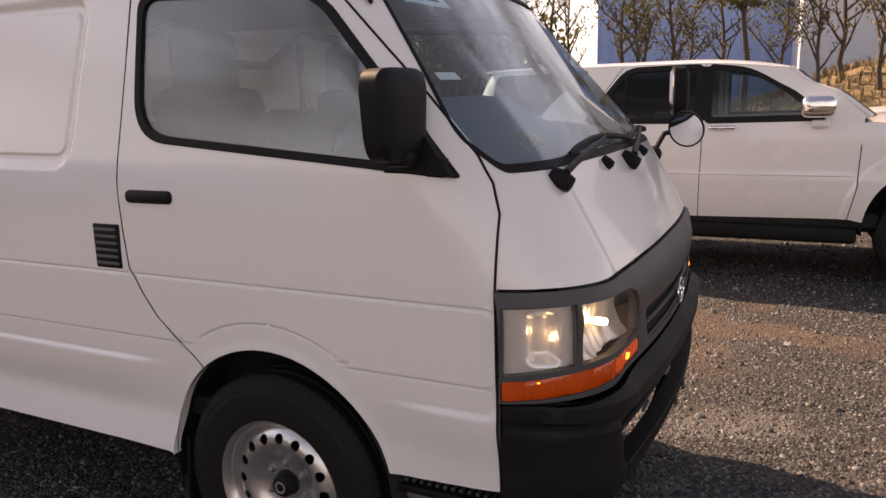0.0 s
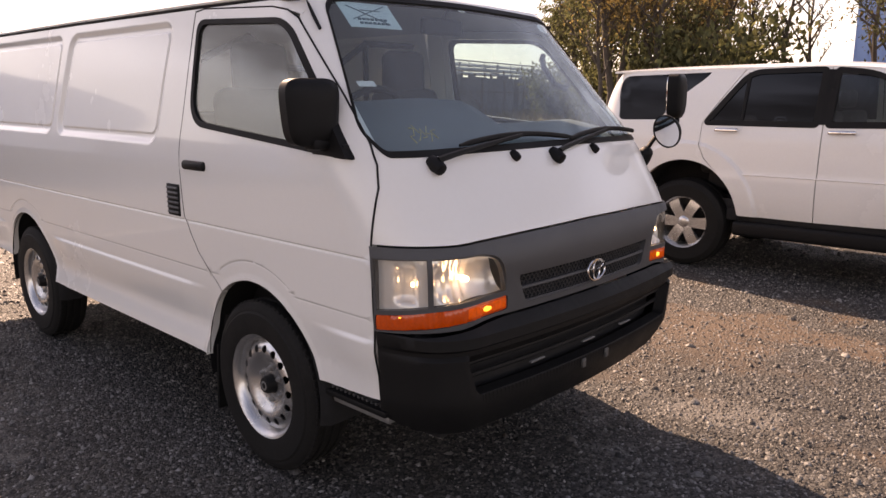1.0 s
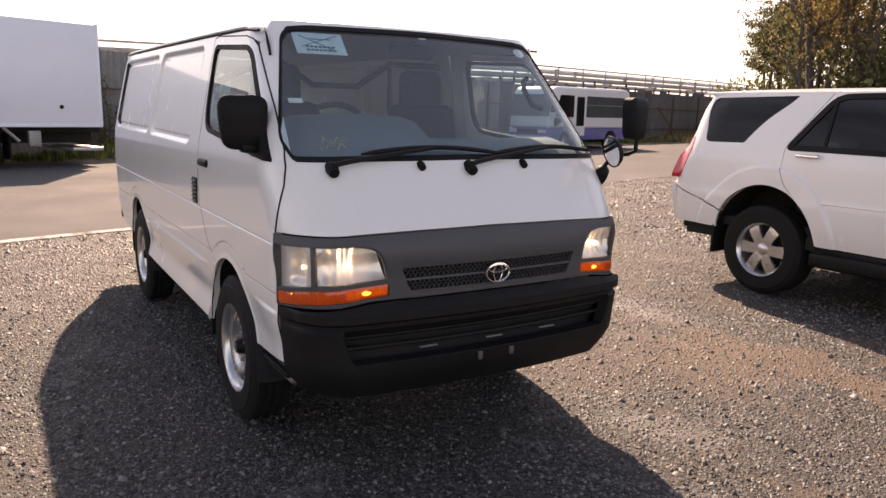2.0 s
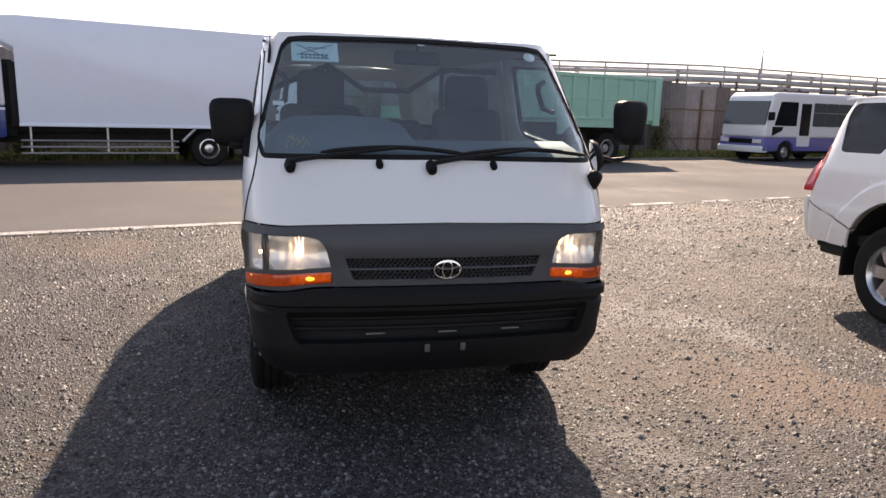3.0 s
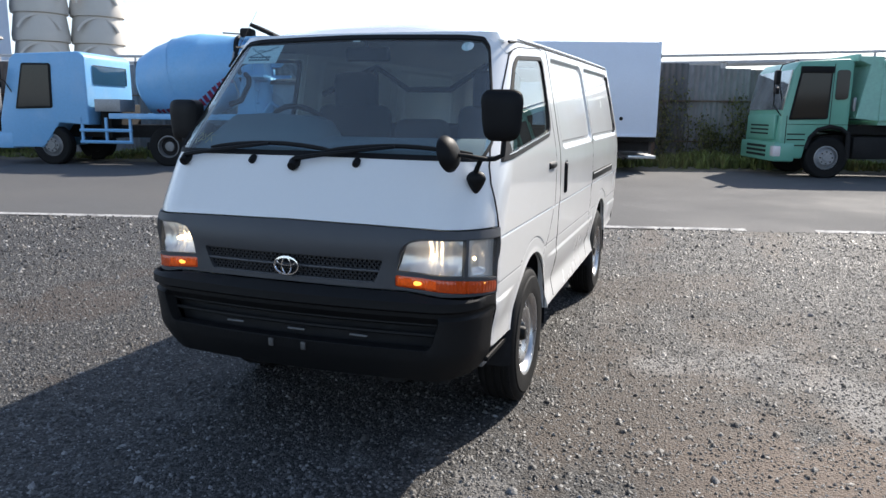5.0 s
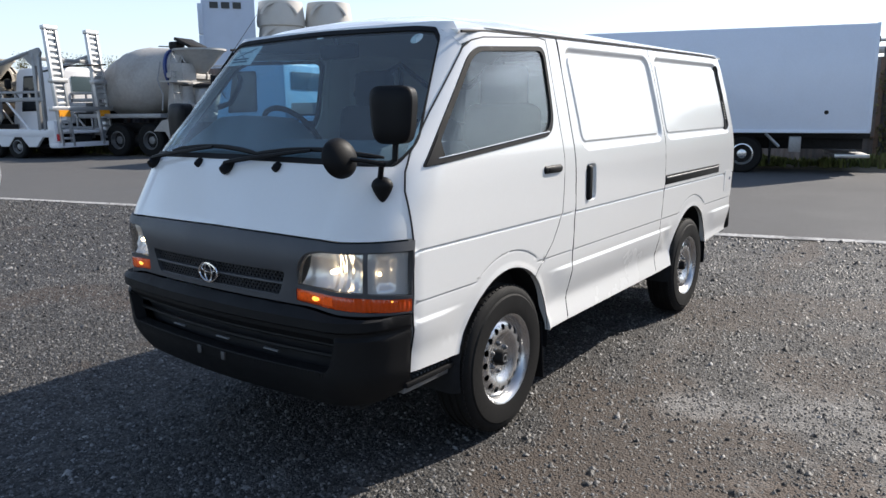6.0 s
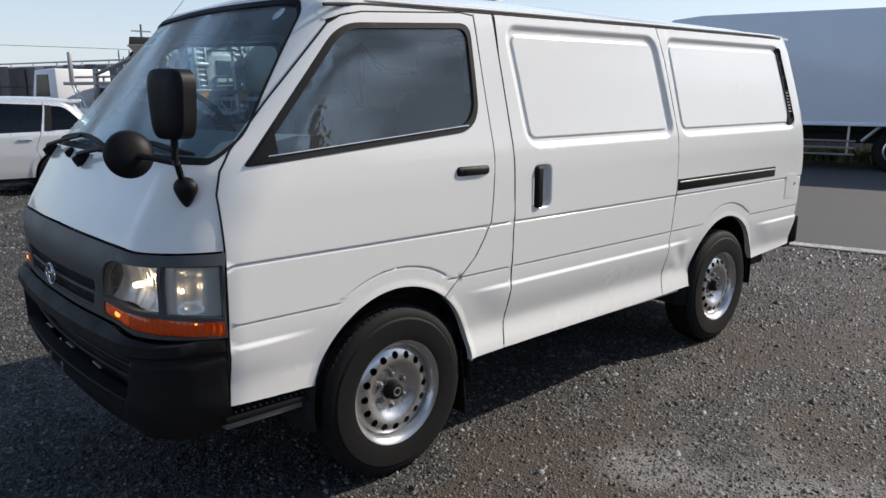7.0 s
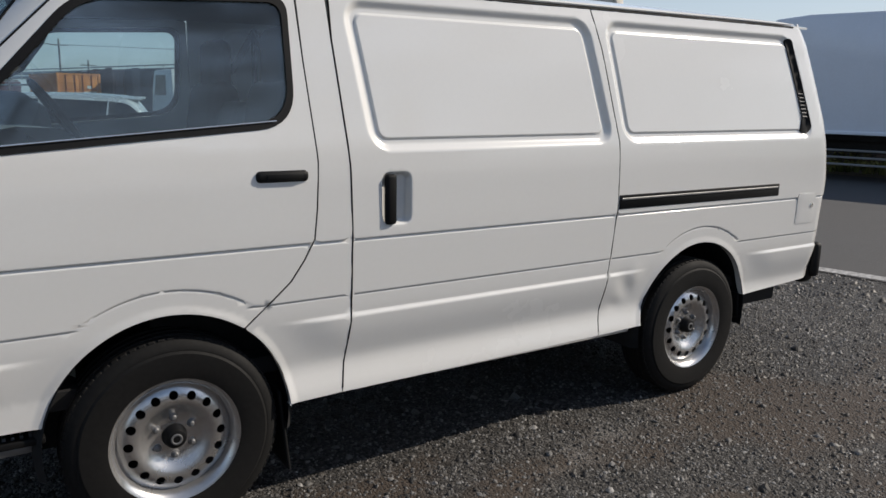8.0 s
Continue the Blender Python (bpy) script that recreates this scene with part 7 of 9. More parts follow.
    bm = boxes((4.0, 4.7, 0.1, 2.2, 0.38, 0.46), bevel=0.02)
    part("rear_bumper", bm, M_ALU, t)
    for x in (-3.0, 2.08):
        for s in (-1, 1):
            lorry_wheel(t, x, 0.16 if s < 0 else W - 0.16, 0.44, s, M_RIM, 0.26, x > 0)
    t.matrix_world = at
    return t


box_lorry(ROAD_POSE @ Matrix.Translation((0.2, 16.0, 0.0)))


# green tipper lorry
def tipper(at):
    t = thing("tipper_lorry", "green six-wheel tipper lorry", "lorry")
    W = 2.45
    cab = [(7.60, 0.48), (7.56, 0.98), (7.60, 1.58), (7.78, 2.60), (7.92, 2.78), (9.05, 2.84), (9.15, 2.75), (9.15, 1.12), (8.98, 1.20), (8.72, 1.24), (8.44, 1.17), (8.26, 0.98), (8.18, 0.70), (8.14, 0.48)]
    c = part("cab", prism(cab, 0.0, W, 0.05, 3), M_GREENCAB, t, "green lorry cab")
    door = rounded([(7.74, 1.40), (8.64, 1.43), (8.66, 2.64), (7.94, 2.64)], [0.04, 0.06, 0.08, 0.06], 4)
    pane_on(c, "door_seal", door, -0.004, M_RUBBER)
    pane_on(c, "door_window", shift(door, 0.04), -0.014, M_FARGLASS)
    part("window_visor", boxes((7.92, 8.68, -0.06, 0.0, 2.50, 2.66), bevel=0.01), M_BLACK, c)
    small = rounded([(8.76, 1.88), (9.06, 1.90), (9.06, 2.58), (8.76, 2.58)], 0.08, 4)
    pane_on(c, "rear_window", small, -0.006, M_FARGLASS)
    part("paper", boxes((7.98, 8.22, -0.03, -0.02, 2.02, 2.42)), M_PAPERW, c)
    part("windscreen", prism([(7.575, 1.64), (7.745, 2.58), (7.80, 2.57), (7.64, 1.62)], 0.06, W - 0.06), M_GREYGLASS, c, "windscreen with the pale sky's reflection put into its colour")
    for a, b in (((8.70, 1.20), (8.70, 2.72)), ((7.70, 0.80), (7.70, 1.5)), ((7.70, 1.30), (9.12, 1.30))):
        part("door_gap", tube([(a[0], -0.004, a[1]), (b[0], -0.004, b[1])], 0.008, 4), M_FRAME, c)
    for z in (0.78, 0.92, 1.05):
        part("step_slot", boxes((7.74, 8.16, -0.01, 0.03, z, z + 0.03)), M_FRAME, c)
    part("wheel_arch", tube([(8.20, 0.04, 0.72), (8.28, 0.04, 1.00), (8.45, 0.04, 1.19), (8.72, 0.04, 1.26), (8.99, 0.04, 1.22), (9.18, 0.04, 1.08), (9.20, 0.04, 0.50)], 0.06, 8), M_FRAME, c, "black wheel arch")
    part("bumper", boxes((7.46, 7.95, -0.02, W + 0.02, 0.40, 0.86), bevel=0.05), M_GREENCAB, t)
    for i in range(3):
        part("bumper_slot", boxes((7.44, 7.48, 0.55, W - 0.55, 0.50 + i * 0.11, 0.56 + i * 0.11)), M_FRAME, t)
    part("front_flap", boxes((7.50, 7.58, 0.25, W - 0.25, 0.92, 1.52), bevel=0.02), M_GREENCAB, c)
    for i in range(3):
        part("grille_slot", boxes((7.485, 7.51, 0.6, W - 0.6, 1.04 + i * 0.10, 1.08 + i * 0.10)), M_FRAME, c)
    part("headlamp", boxes((7.44, 7.62, -0.03, 0.22, 0.52, 0.78), bevel=0.03), M_CLEARLENS, t)
    lorry_mirror(t, 7.36, -0.10, 2.22)
    part("mirror_stay", tube([(7.55, 0.0, 1.5), (7.34, -0.06, 1.75), (7.30, -0.10, 2.3), (7.45, -0.10, 2.68), (7.85, 0.0, 2.8)], 0.015, 6), M_BLACK, t)
    # bed: a steel tub with upright ribs and a rail
    bed = [(9.82, 1.40), (12.42, 1.40), (12.42, 0.94), (12.62, 0.94), (12.80, 1.16), (14.95, 1.16), (15.15, 0.94), (15.42, 0.94), (15.46, 1.40), (16.45, 1.40), (16.60, 2.76), (9.80, 2.76)]
    b = part("bed", prism(bed, 0.0, 0.08, 0.012, 1), M_GREEN, t, "green steel tipper bed")
    part("bed_far_side", prism(bed, W - 0.08, W, 0.012, 1), M_GREEN, t)
    part("bed_floor", boxes((9.85, 16.4, 0.08, W - 0.08, 1.30, 1.42)), M_GREEN, t)
    part("bed_tail", boxes((16.45, 16.55, 0.02, W - 0.02, 1.40, 2.72)), M_GREEN, t)
    guard = [(9.30, 1.45), (9.82, 1.40), (9.82, 2.90), (9.26, 2.90), (9.26, 2.80), (9.52, 2.70)]
    part("bed_head", prism(guard, 0.02, W - 0.02, 0.012, 1), M_GREEN, t)
    part("cab_guard", boxes((9.22, 9.30, 0.05, W - 0.05, 2.78, 2.96), bevel=0.02), M_GREEN, t)
    part("top_rail", boxes((9.80, 16.60, -0.05, 0.10, 2.68, 2.80), bevel=0.015), M_GREEN, t)
    part("bottom_rail", boxes((9.82, 16.45, -0.03, 0.05, 1.40, 1.50), bevel=0.01), M_GREEN, t)
    for i in range(10):
        x = 10.45 + i * 0.62
        part("bed_rib", boxes((x - 0.05, x + 0.05, -0.055, 0.02, 1.48, 2.70), bevel=0.012), M_GREEN, t)
    for i in range(10):
        x = 10.50 + i * 0.62
        part("bed_strake", boxes((x, x + 0.52, -0.02, 0.02, 2.02, 2.06), bevel=0.006), M_GREEN, t)
    part("rear_post", boxes((16.28, 16.56, -0.06, 0.06, 1.25, 2.74), bevel=0.015), M_GREEN, t)
    for y in (0.7, W - 0.9):
        part("chassis_beam", boxes((7.8, 16.2, y, y + 0.2, 0.72, 1.05), bevel=0.02), M_FRAME, t)
    part("side_tank", boxes((9.35, 10.75, 0.12, 0.7, 0.48, 1.02), bevel=0.05), M_FRAME, t)
    part("battery_box", boxes((10.95, 11.85, 0.16, 0.7, 0.52, 0.98), bevel=0.03), M_FRAME, t)
    part("tipping_frame", boxes((9.3, 16.2, 0.4, W - 0.4, 1.06, 1.29), bevel=0.02), M_FRAME, t)
    part("axle_carrier", boxes((12.9, 14.7, 0.25, W - 0.25, 0.42, 0.62), bevel=0.02), M_FRAME, t)
    part("rear_carrier", boxes((15.5, 16.3, 0.3, W - 0.3, 0.6, 1.05), bevel=0.02), M_FRAME, t)
    part("air_tank", lathe([(0, -0.5), (0.16, -0.48), (0.16, 0.48), (0, 0.5)], 16, "x"), M_FRAME, t).location = (11.1, 0.25, 0.62)
    bm = boxes((9.2, 9.26, -0.02, 0.10, 1.62, 1.95), bevel=0.02)
    part("bottle", bm, M_STEEL, t)
    for x, d in ((8.72, False), (13.20, True), (14.46, True)):
        for s in (-1, 1):
            lorry_wheel(t, x, 0.17 if s < 0 else W - 0.17, 0.51, s, M_STEEL, 0.30, d)
    t.matrix_world = at
    return t


tipper(ROAD_POSE @ Matrix.Translation((0.1, 15.45, 0)))


# concrete mixers
def mixer(at, paint, cab_paint, drum_paint, label, marks, frame_paint, stripe=None):
    """Rear end at x = 0, nose to -x, near side at y = 0."""
    t = thing("concrete_mixer", label, "lorry")
    W = 2.45
    cab = [(-7.75, 0.45), (-7.72, 1.20), (-7.55, 1.85), (-7.35, 2.72), (-7.20, 2.86), (-5.45, 2.92), (-5.32, 2.80), (-5.30, 1.05), (-6.1, 1.10), (-6.45, 0.62), (-6.6, 0.45)]
    c = part("cab", prism(cab, 0.0, W, 0.05, 3), cab_paint, t, "lorry cab")
    door = rounded([(-7.25, 1.45), (-6.25, 1.48), (-6.22, 2.62), (-7.0, 2.62)], [0.04, 0.06, 0.08, 0.06], 4)
    pane_on(c, "door_seal", door, -0.004, M_RUBBER)
    pane_on(c, "door_window", shift(door, 0.05), -0.014, M_FARGLASS)
    part("windscreen", prism([(-7.56, 1.75), (-7.36, 2.65), (-7.32, 2.64), (-7.5, 1.75)], 0.12, W - 0.12), M_FARGLASS, c)
    bm = bmesh.new()
    box(bm, -5.32, -5.26, 0.35, W - 0.35, 2.10, 2.60, 0.03, 2)
    part("rear_window", bm, M_GLASSFAR, c)
    part("bumper", boxes((-7.85, -7.4, -0.01, W + 0.01, 0.42, 0.85), bevel=0.05), cab_paint, t)
    lorry_mirror(t, -7.55, -0.2, 2.2)
    part("chassis", boxes((-7.2, -0.3, 0.7, 0.9, 0.72, 1.05), (-7.2, -0.3, W - 0.9, W - 0.7, 0.72, 1.05), (-5.2, -4.9, 0.4, W - 0.4, 0.7, 1.6), (-3.9, -1.3, 0.25, W - 0.25, 0.42, 0.62), bevel=0.02), M_FRAME, t)
    part("deck", boxes((-4.75, -1.35, -0.02, 0.30, 1.22, 1.36), (-4.75, -1.35, W - 0.30, W + 0.02, 1.22, 1.36), bevel=0.015), frame_paint, t)
    for z in (0.62, 0.92):
        part("side_guard", tube([(-5.55, 0.0, z), (-4.15, 0.0, z)], 0.045, 6), frame_paint, t)
    for x in (-5.5, -4.85, -4.2):
        part("guard_post", boxes((x - 0.03, x + 0.03, 0.0, 0.06, 0.58, 1.25)), frame_paint, t)
    bm = boxes((-5.15, -4.45, 0.05, 0.85, 1.40, 1.72), bevel=0.02)
    part("water_tank", bm, M_STEEL, t)
    # drum: a turned body that leans back
    prof = [(0.0, 0.22), (0.50, 0.24), (0.76, 0.40), (0.80, 0.42), (0.97, 0.90), (1.06, 1.38), (1.08, 1.42), (1.10, 1.80), (1.06, 2.22), (1.04, 2.26), (0.90, 2.80), (0.72, 3.38), (0.66, 3.66), (0.60, 3.68)]
    drum = part("drum", lathe(prof, 48, "x"), drum_paint, t, "painted steel mixing drum")
    tilt = Matrix.Translation((-4.55, W / 2, 2.02)) @ Matrix.Rotation(radians(-11), 4, "Y")
    drum.matrix_local = tilt
    part("drum_ring", lathe([(0.78, 3.14), (0.84, 3.14), (0.84, 3.22), (0.74, 3.24)], 40, "x"), stripe or M_RUBBER, drum)
    part("drum_seam", lathe([(1.07, 1.37), (1.088, 1.40), (1.086, 1.43)], 40, "x"), drum_paint, drum)
    # lettering as plain bars that follow the drum
    for k, (x0, dx, n, wdt, hgt, ang, rise_, m) in enumerate(marks):
        for i in range(n):
            xx = x0 + dx * i
            rr = lerp_table([(p[1], p[0]) for p in prof[1:]], xx) + 0.006
            a = radians(ang + rise_ * i)
            bm = bmesh.new()
            box(bm, -wdt / 2, wdt / 2, -0.004, 0.004, -hgt / 2, hgt / 2, 0.0)
            ob = part("letter_bar", bm, m, drum)
            ob.matrix_local = Matrix.Translation((xx, -rr * math.cos(a), rr * math.sin(a))) @ Matrix.Rotation(-a, 4, "X") @ Matrix.Rotation(radians(6), 4, "Z") @ Matrix.Rotation(radians(-8), 4, "Y")
    # rear frame, hopper, chute, ladder
    part("pedestal", prism([(-1.55, 1.05), (-0.85, 1.05), (-1.05, 2.90), (-1.25, 2.90)], 0.45, 0.62, 0.015, 1), paint, t)
    part("pedestal", prism([(-1.55, 1.05), (-0.85, 1.05), (-1.05, 2.90), (-1.25, 2.90)], W - 0.62, W - 0.45, 0.015, 1), paint, t)
    part("cross_head", boxes((-1.30, -0.95, 0.30, W - 0.30, 2.45, 2.62), (-1.2, -0.7, 0.35, 1.0, 2.25, 2.9), bevel=0.03), paint, t)
    hop = lathe([(0.16, 2.62), (0.66, 3.30), (0.70, 3.30), (0.70, 3.36), (0.64, 3.36), (0.13, 2.64)], 24, "z")
    part("hopper", hop, paint, t, "funnel-shaped loading hopper").matrix_local = Matrix.Translation((-0.72, W / 2, 0.0)) @ Matrix.Diagonal((1.25, 1.1, 1, 1))
    cover = boxes((-0.34, 0.34, -0.42, 0.42, -0.05, 0.05), bevel=0.03)
    part("hopper_cover", cover, M_FRAME, t, "black rubber hopper cover").matrix_local = Matrix.Translation((-0.80, 0.95, 3.52)) @ Matrix.Rotation(radians(24), 4, "Y")
    part("hopper_cover", boxes((-1.42, -1.10, 0.62, 1.05, 3.34, 3.58), bevel=0.06), M_FRAME, t, "black rubber hopper cover")
    part("sight_bar", tube([(-1.9, 0.75, 3.46), (-1.2, 0.75, 3.42)], 0.02, 6), M_STEEL, t)
    part("water_hose", tube([(-1.45, 0.25, 2.95), (-1.52, 0.15, 2.4), (-1.30, 0.10, 1.9), (-1.38, 0.12, 1.45)], 0.022, 6), M_STEEL, t)
    part("discharge_drum", lathe([(0.0, 2.16), (0.36, 2.14), (0.42, 2.05), (0.42, 1.30), (0.30, 1.05), (0.0, 1.03)], 24, "z"), M_STEEL if paint is not M_SKY else M_DULLBLUE, t, "dusty discharge drum").matrix_local = Matrix.Translation((-0.28, 1.0, 0.05))
    part("drum_cap", lathe([(0.40, 2.14), (0.47, 2.10), (0.47, 2.20), (0.20, 2.26), (0.0, 2.26)], 24, "z"), M_FRAME, t).matrix_local = Matrix.Translation((-0.28, 1.0, 0.05))
    part("chute", lathe([(0.30, 0.0), (0.36, 0.3), (0.30, 0.32)], 16, "z", 0, math.pi), paint, t).matrix_local = Matrix.Translation((-0.60, W / 2, 2.1))
    part("chute_trough", prism([(-0.95, 2.30), (-0.70, 2.35), (0.15, 1.30), (-0.05, 1.18)], 0.75, 1.35, 0.03, 2), paint, t)
    part("chute_arm", tube([(-0.95, 0.5, 1.15), (-0.55, 0.35, 1.7), (-0.30, 0.7, 1.45)], 0.05, 8), paint, t)
    part("down_pipe", lathe([(0.34, 1.0), (0.38, 1.5), (0.30, 1.9), (0.28, 2.2)], 20, "z"), paint, t).matrix_local = Matrix.Translation((-0.95, 0.8, 0.0))
    for y in (0.12, 0.50):
        part("ladder_rail", tube([(-0.85, y, 0.85), (-0.95, y, 2.95), (-0.85, y, 3.15), (-0.70, y, 2.9)], 0.022, 6), paint, t)
    for i in range(6):
        part("ladder_rung", tube([(-0.86 - i * 0.015, 0.12, 1.0 + i * 0.33), (-0.86 - i * 0.015, 0.50, 1.0 + i * 0.33)], 0.018, 6), paint, t)
    part("platform", boxes((-1.30, -0.62, 0.0, 0.62, 2.30, 2.36), bevel=0.01), paint, t)
    part("mudguard", prism([(-1.72, 0.80), (-1.35, 1.15), (-1.00, 1.20), (-0.98, 0.80), (-1.1, 0.55), (-1.25, 0.80)], 0.0, 0.45, 0.02, 1), paint, t)
    part("rear_bumper", boxes((-0.30, -0.10, 0.1, W - 0.1, 0.52, 0.72), bevel=0.02), M_STEEL, t)
    part("rear_frame", boxes((-0.9, -0.25, 0.6, W - 0.6, 0.7, 1.1), bevel=0.02), M_FRAME, t)
    for y in (0.22, W - 0.22):
        part("tail_lamp", boxes((-0.30, -0.22, y - 0.16, y + 0.16, 0.80, 0.94), bevel=0.01), M_REDLENS, t)
    for x, d in ((-6.37, False), (-3.28, True), (-1.95, True)):
        for s in (-1, 1):
            lorry_wheel(t, x + (0.06 if d else 0), 0.17 if s < 0 else W - 0.17, 0.52, s, M_DULL, 0.30, d)
    t.matrix_world = at
    return t


blue_marks = [(2.02, 0.150, 7, 0.105, 0.22, -44, 4.0, M_REDPAINT), (2.06, 0.150, 7, 0.030, 0.27, -44, 4.0, M_REDPAINT), (0.72, 0.150, 5, 0.095, 0.15, -54, 1.0, M_REDPAINT)]
mixer(ROAD_POSE @ Matrix.Translation((-4.46, 15.65, 0)), M_SKY, M_SKY, M_SKY, "sky-blue concrete mixer lorry with dark red lettering bars", blue_marks, M_SKY)
mixer(ROAD_POSE @ Matrix.Translation((-14.15, 17.2, 0)) @ Matrix.Scale(1.06, 4), M_CREAM, M_CABWHITE, M_CREAM, "dusty cream concrete mixer lorry with a blue drum ring", [], M_STEEL, M_CABBLUE)
mixer(Matrix.Translation((-8.9, -26.2, 0)) @ Matrix.Rotation(radians(68), 4, "Z"), M_CREAM2, M_CABWHITE, M_CREAM2, "beige concrete mixer lorry behind the low loader", [], M_RUST)


# minibus in white and violet
def minibus(at):
    t = thing("minibus", "white and violet minibus with large dark windows", "bus")
    W = 2.0
    up = [(22.02, 0.90), (22.05, 1.35), (22.26, 2.25), (22.36, 2.46), (22.60, 2.58), (28.0, 2.62), (28.30, 2.50), (28.38, 2.2), (28.40, 0.90)]
    arch = lambda c: [(c + 0.52, 0.42), (c + 0.40, 0.66), (c + 0.15, 0.80), (c - 0.15, 0.80), (c - 0.38, 0.66), (c - 0.50, 0.42)]
    low_a = [(21.97, 0.40), (22.01, 0.893), (28.40, 0.893), (28.38, 0.42)] + arch(26.8) + arch(23.3)
    b = part("body", prism(up, 0.0, W, 0.13, 5), M_CABWHITE, t, "white upper body")
    part("body_lower", prism(low_a, 0.0, W, 0.02, 2), M_PURPLE, t, "violet lower body")
    for x0, x1 in ((24.75, 25.42), (25.50, 26.18), (26.26, 26.94), (27.02, 27.66), (27.74, 28.22)):
        pane_on(b, "window", rounded([(x0 - 0.02, 1.36), (x1 + 0.02, 1.36), (x1 + 0.02, 2.24), (x0 - 0.02, 2.24)], 0.05, 3), -0.004, M_PALEGLASS)
        part("window_bar", boxes((x0, x1, -0.03, -0.018, 1.86, 1.885)), M_STEEL, b)
    pane_on(b, "door", rounded([(23.88, 0.60), (24.62, 0.60), (24.62, 2.28), (23.88, 2.28)], 0.05, 3), -0.002, M_CABWHITE)
    pane_on(b, "door_window", rounded([(23.96, 1.0), (24.54, 1.0), (24.54, 2.20), (23.96, 2.20)], 0.05, 3), -0.008, M_FARGLASS)
    pane_on(b, "cab_window", rounded([(22.52, 1.36), (23.76, 1.36), (23.76, 2.24), (22.78, 2.24)], 0.06, 3), -0.006, M_FARGLASS)
    part("windscreen", prism([(22.025, 1.38), (22.225, 2.25), (22.35, 2.24), (22.15, 1.36)], 0.06, W - 0.06), M_PALEGLASS, b)
    pane_on(b, "corner_panel", rounded([(22.42, 0.98), (22.95, 1.18), (23.02, 1.32), (22.42, 1.32)], 0.03, 3), -0.006, M_BLACK)
    bm = boxes((21.94, 22.02, 0.1, 0.45, 0.70, 0.84), (21.94, 22.02, W - 0.45, W - 0.1, 0.70, 0.84), bevel=0.02)
    part("headlamp", bm, M_CLEARLENS, t)
    part("grille", boxes((21.95, 22.01, 0.5, W - 0.5, 0.68, 0.86), bevel=0.01), M_BLACK, t)
    part("bumper", boxes((21.90, 22.3, 0.0, W, 0.36, 0.60), bevel=0.04), M_CABWHITE, t)
    part("mirror", boxes((22.0, 22.2, -0.25, -0.08, 1.55, 1.85), bevel=0.03), M_BLACK, t)
    part("chassis", boxes((22.4, 28.2, 0.3, W - 0.3, 0.30, 0.5)), M_FRAME, t)
    for x in (23.3, 26.8):
        for s in (-1, 1):
            lorry_wheel(t, x, 0.14 if s < 0 else W - 0.14, 0.38, s, M_RIM, 0.24, x > 25)
    t.matrix_world = at
    return t


minibus(ROAD_POSE @ Matrix.Translation((0, 15.45, 0)))


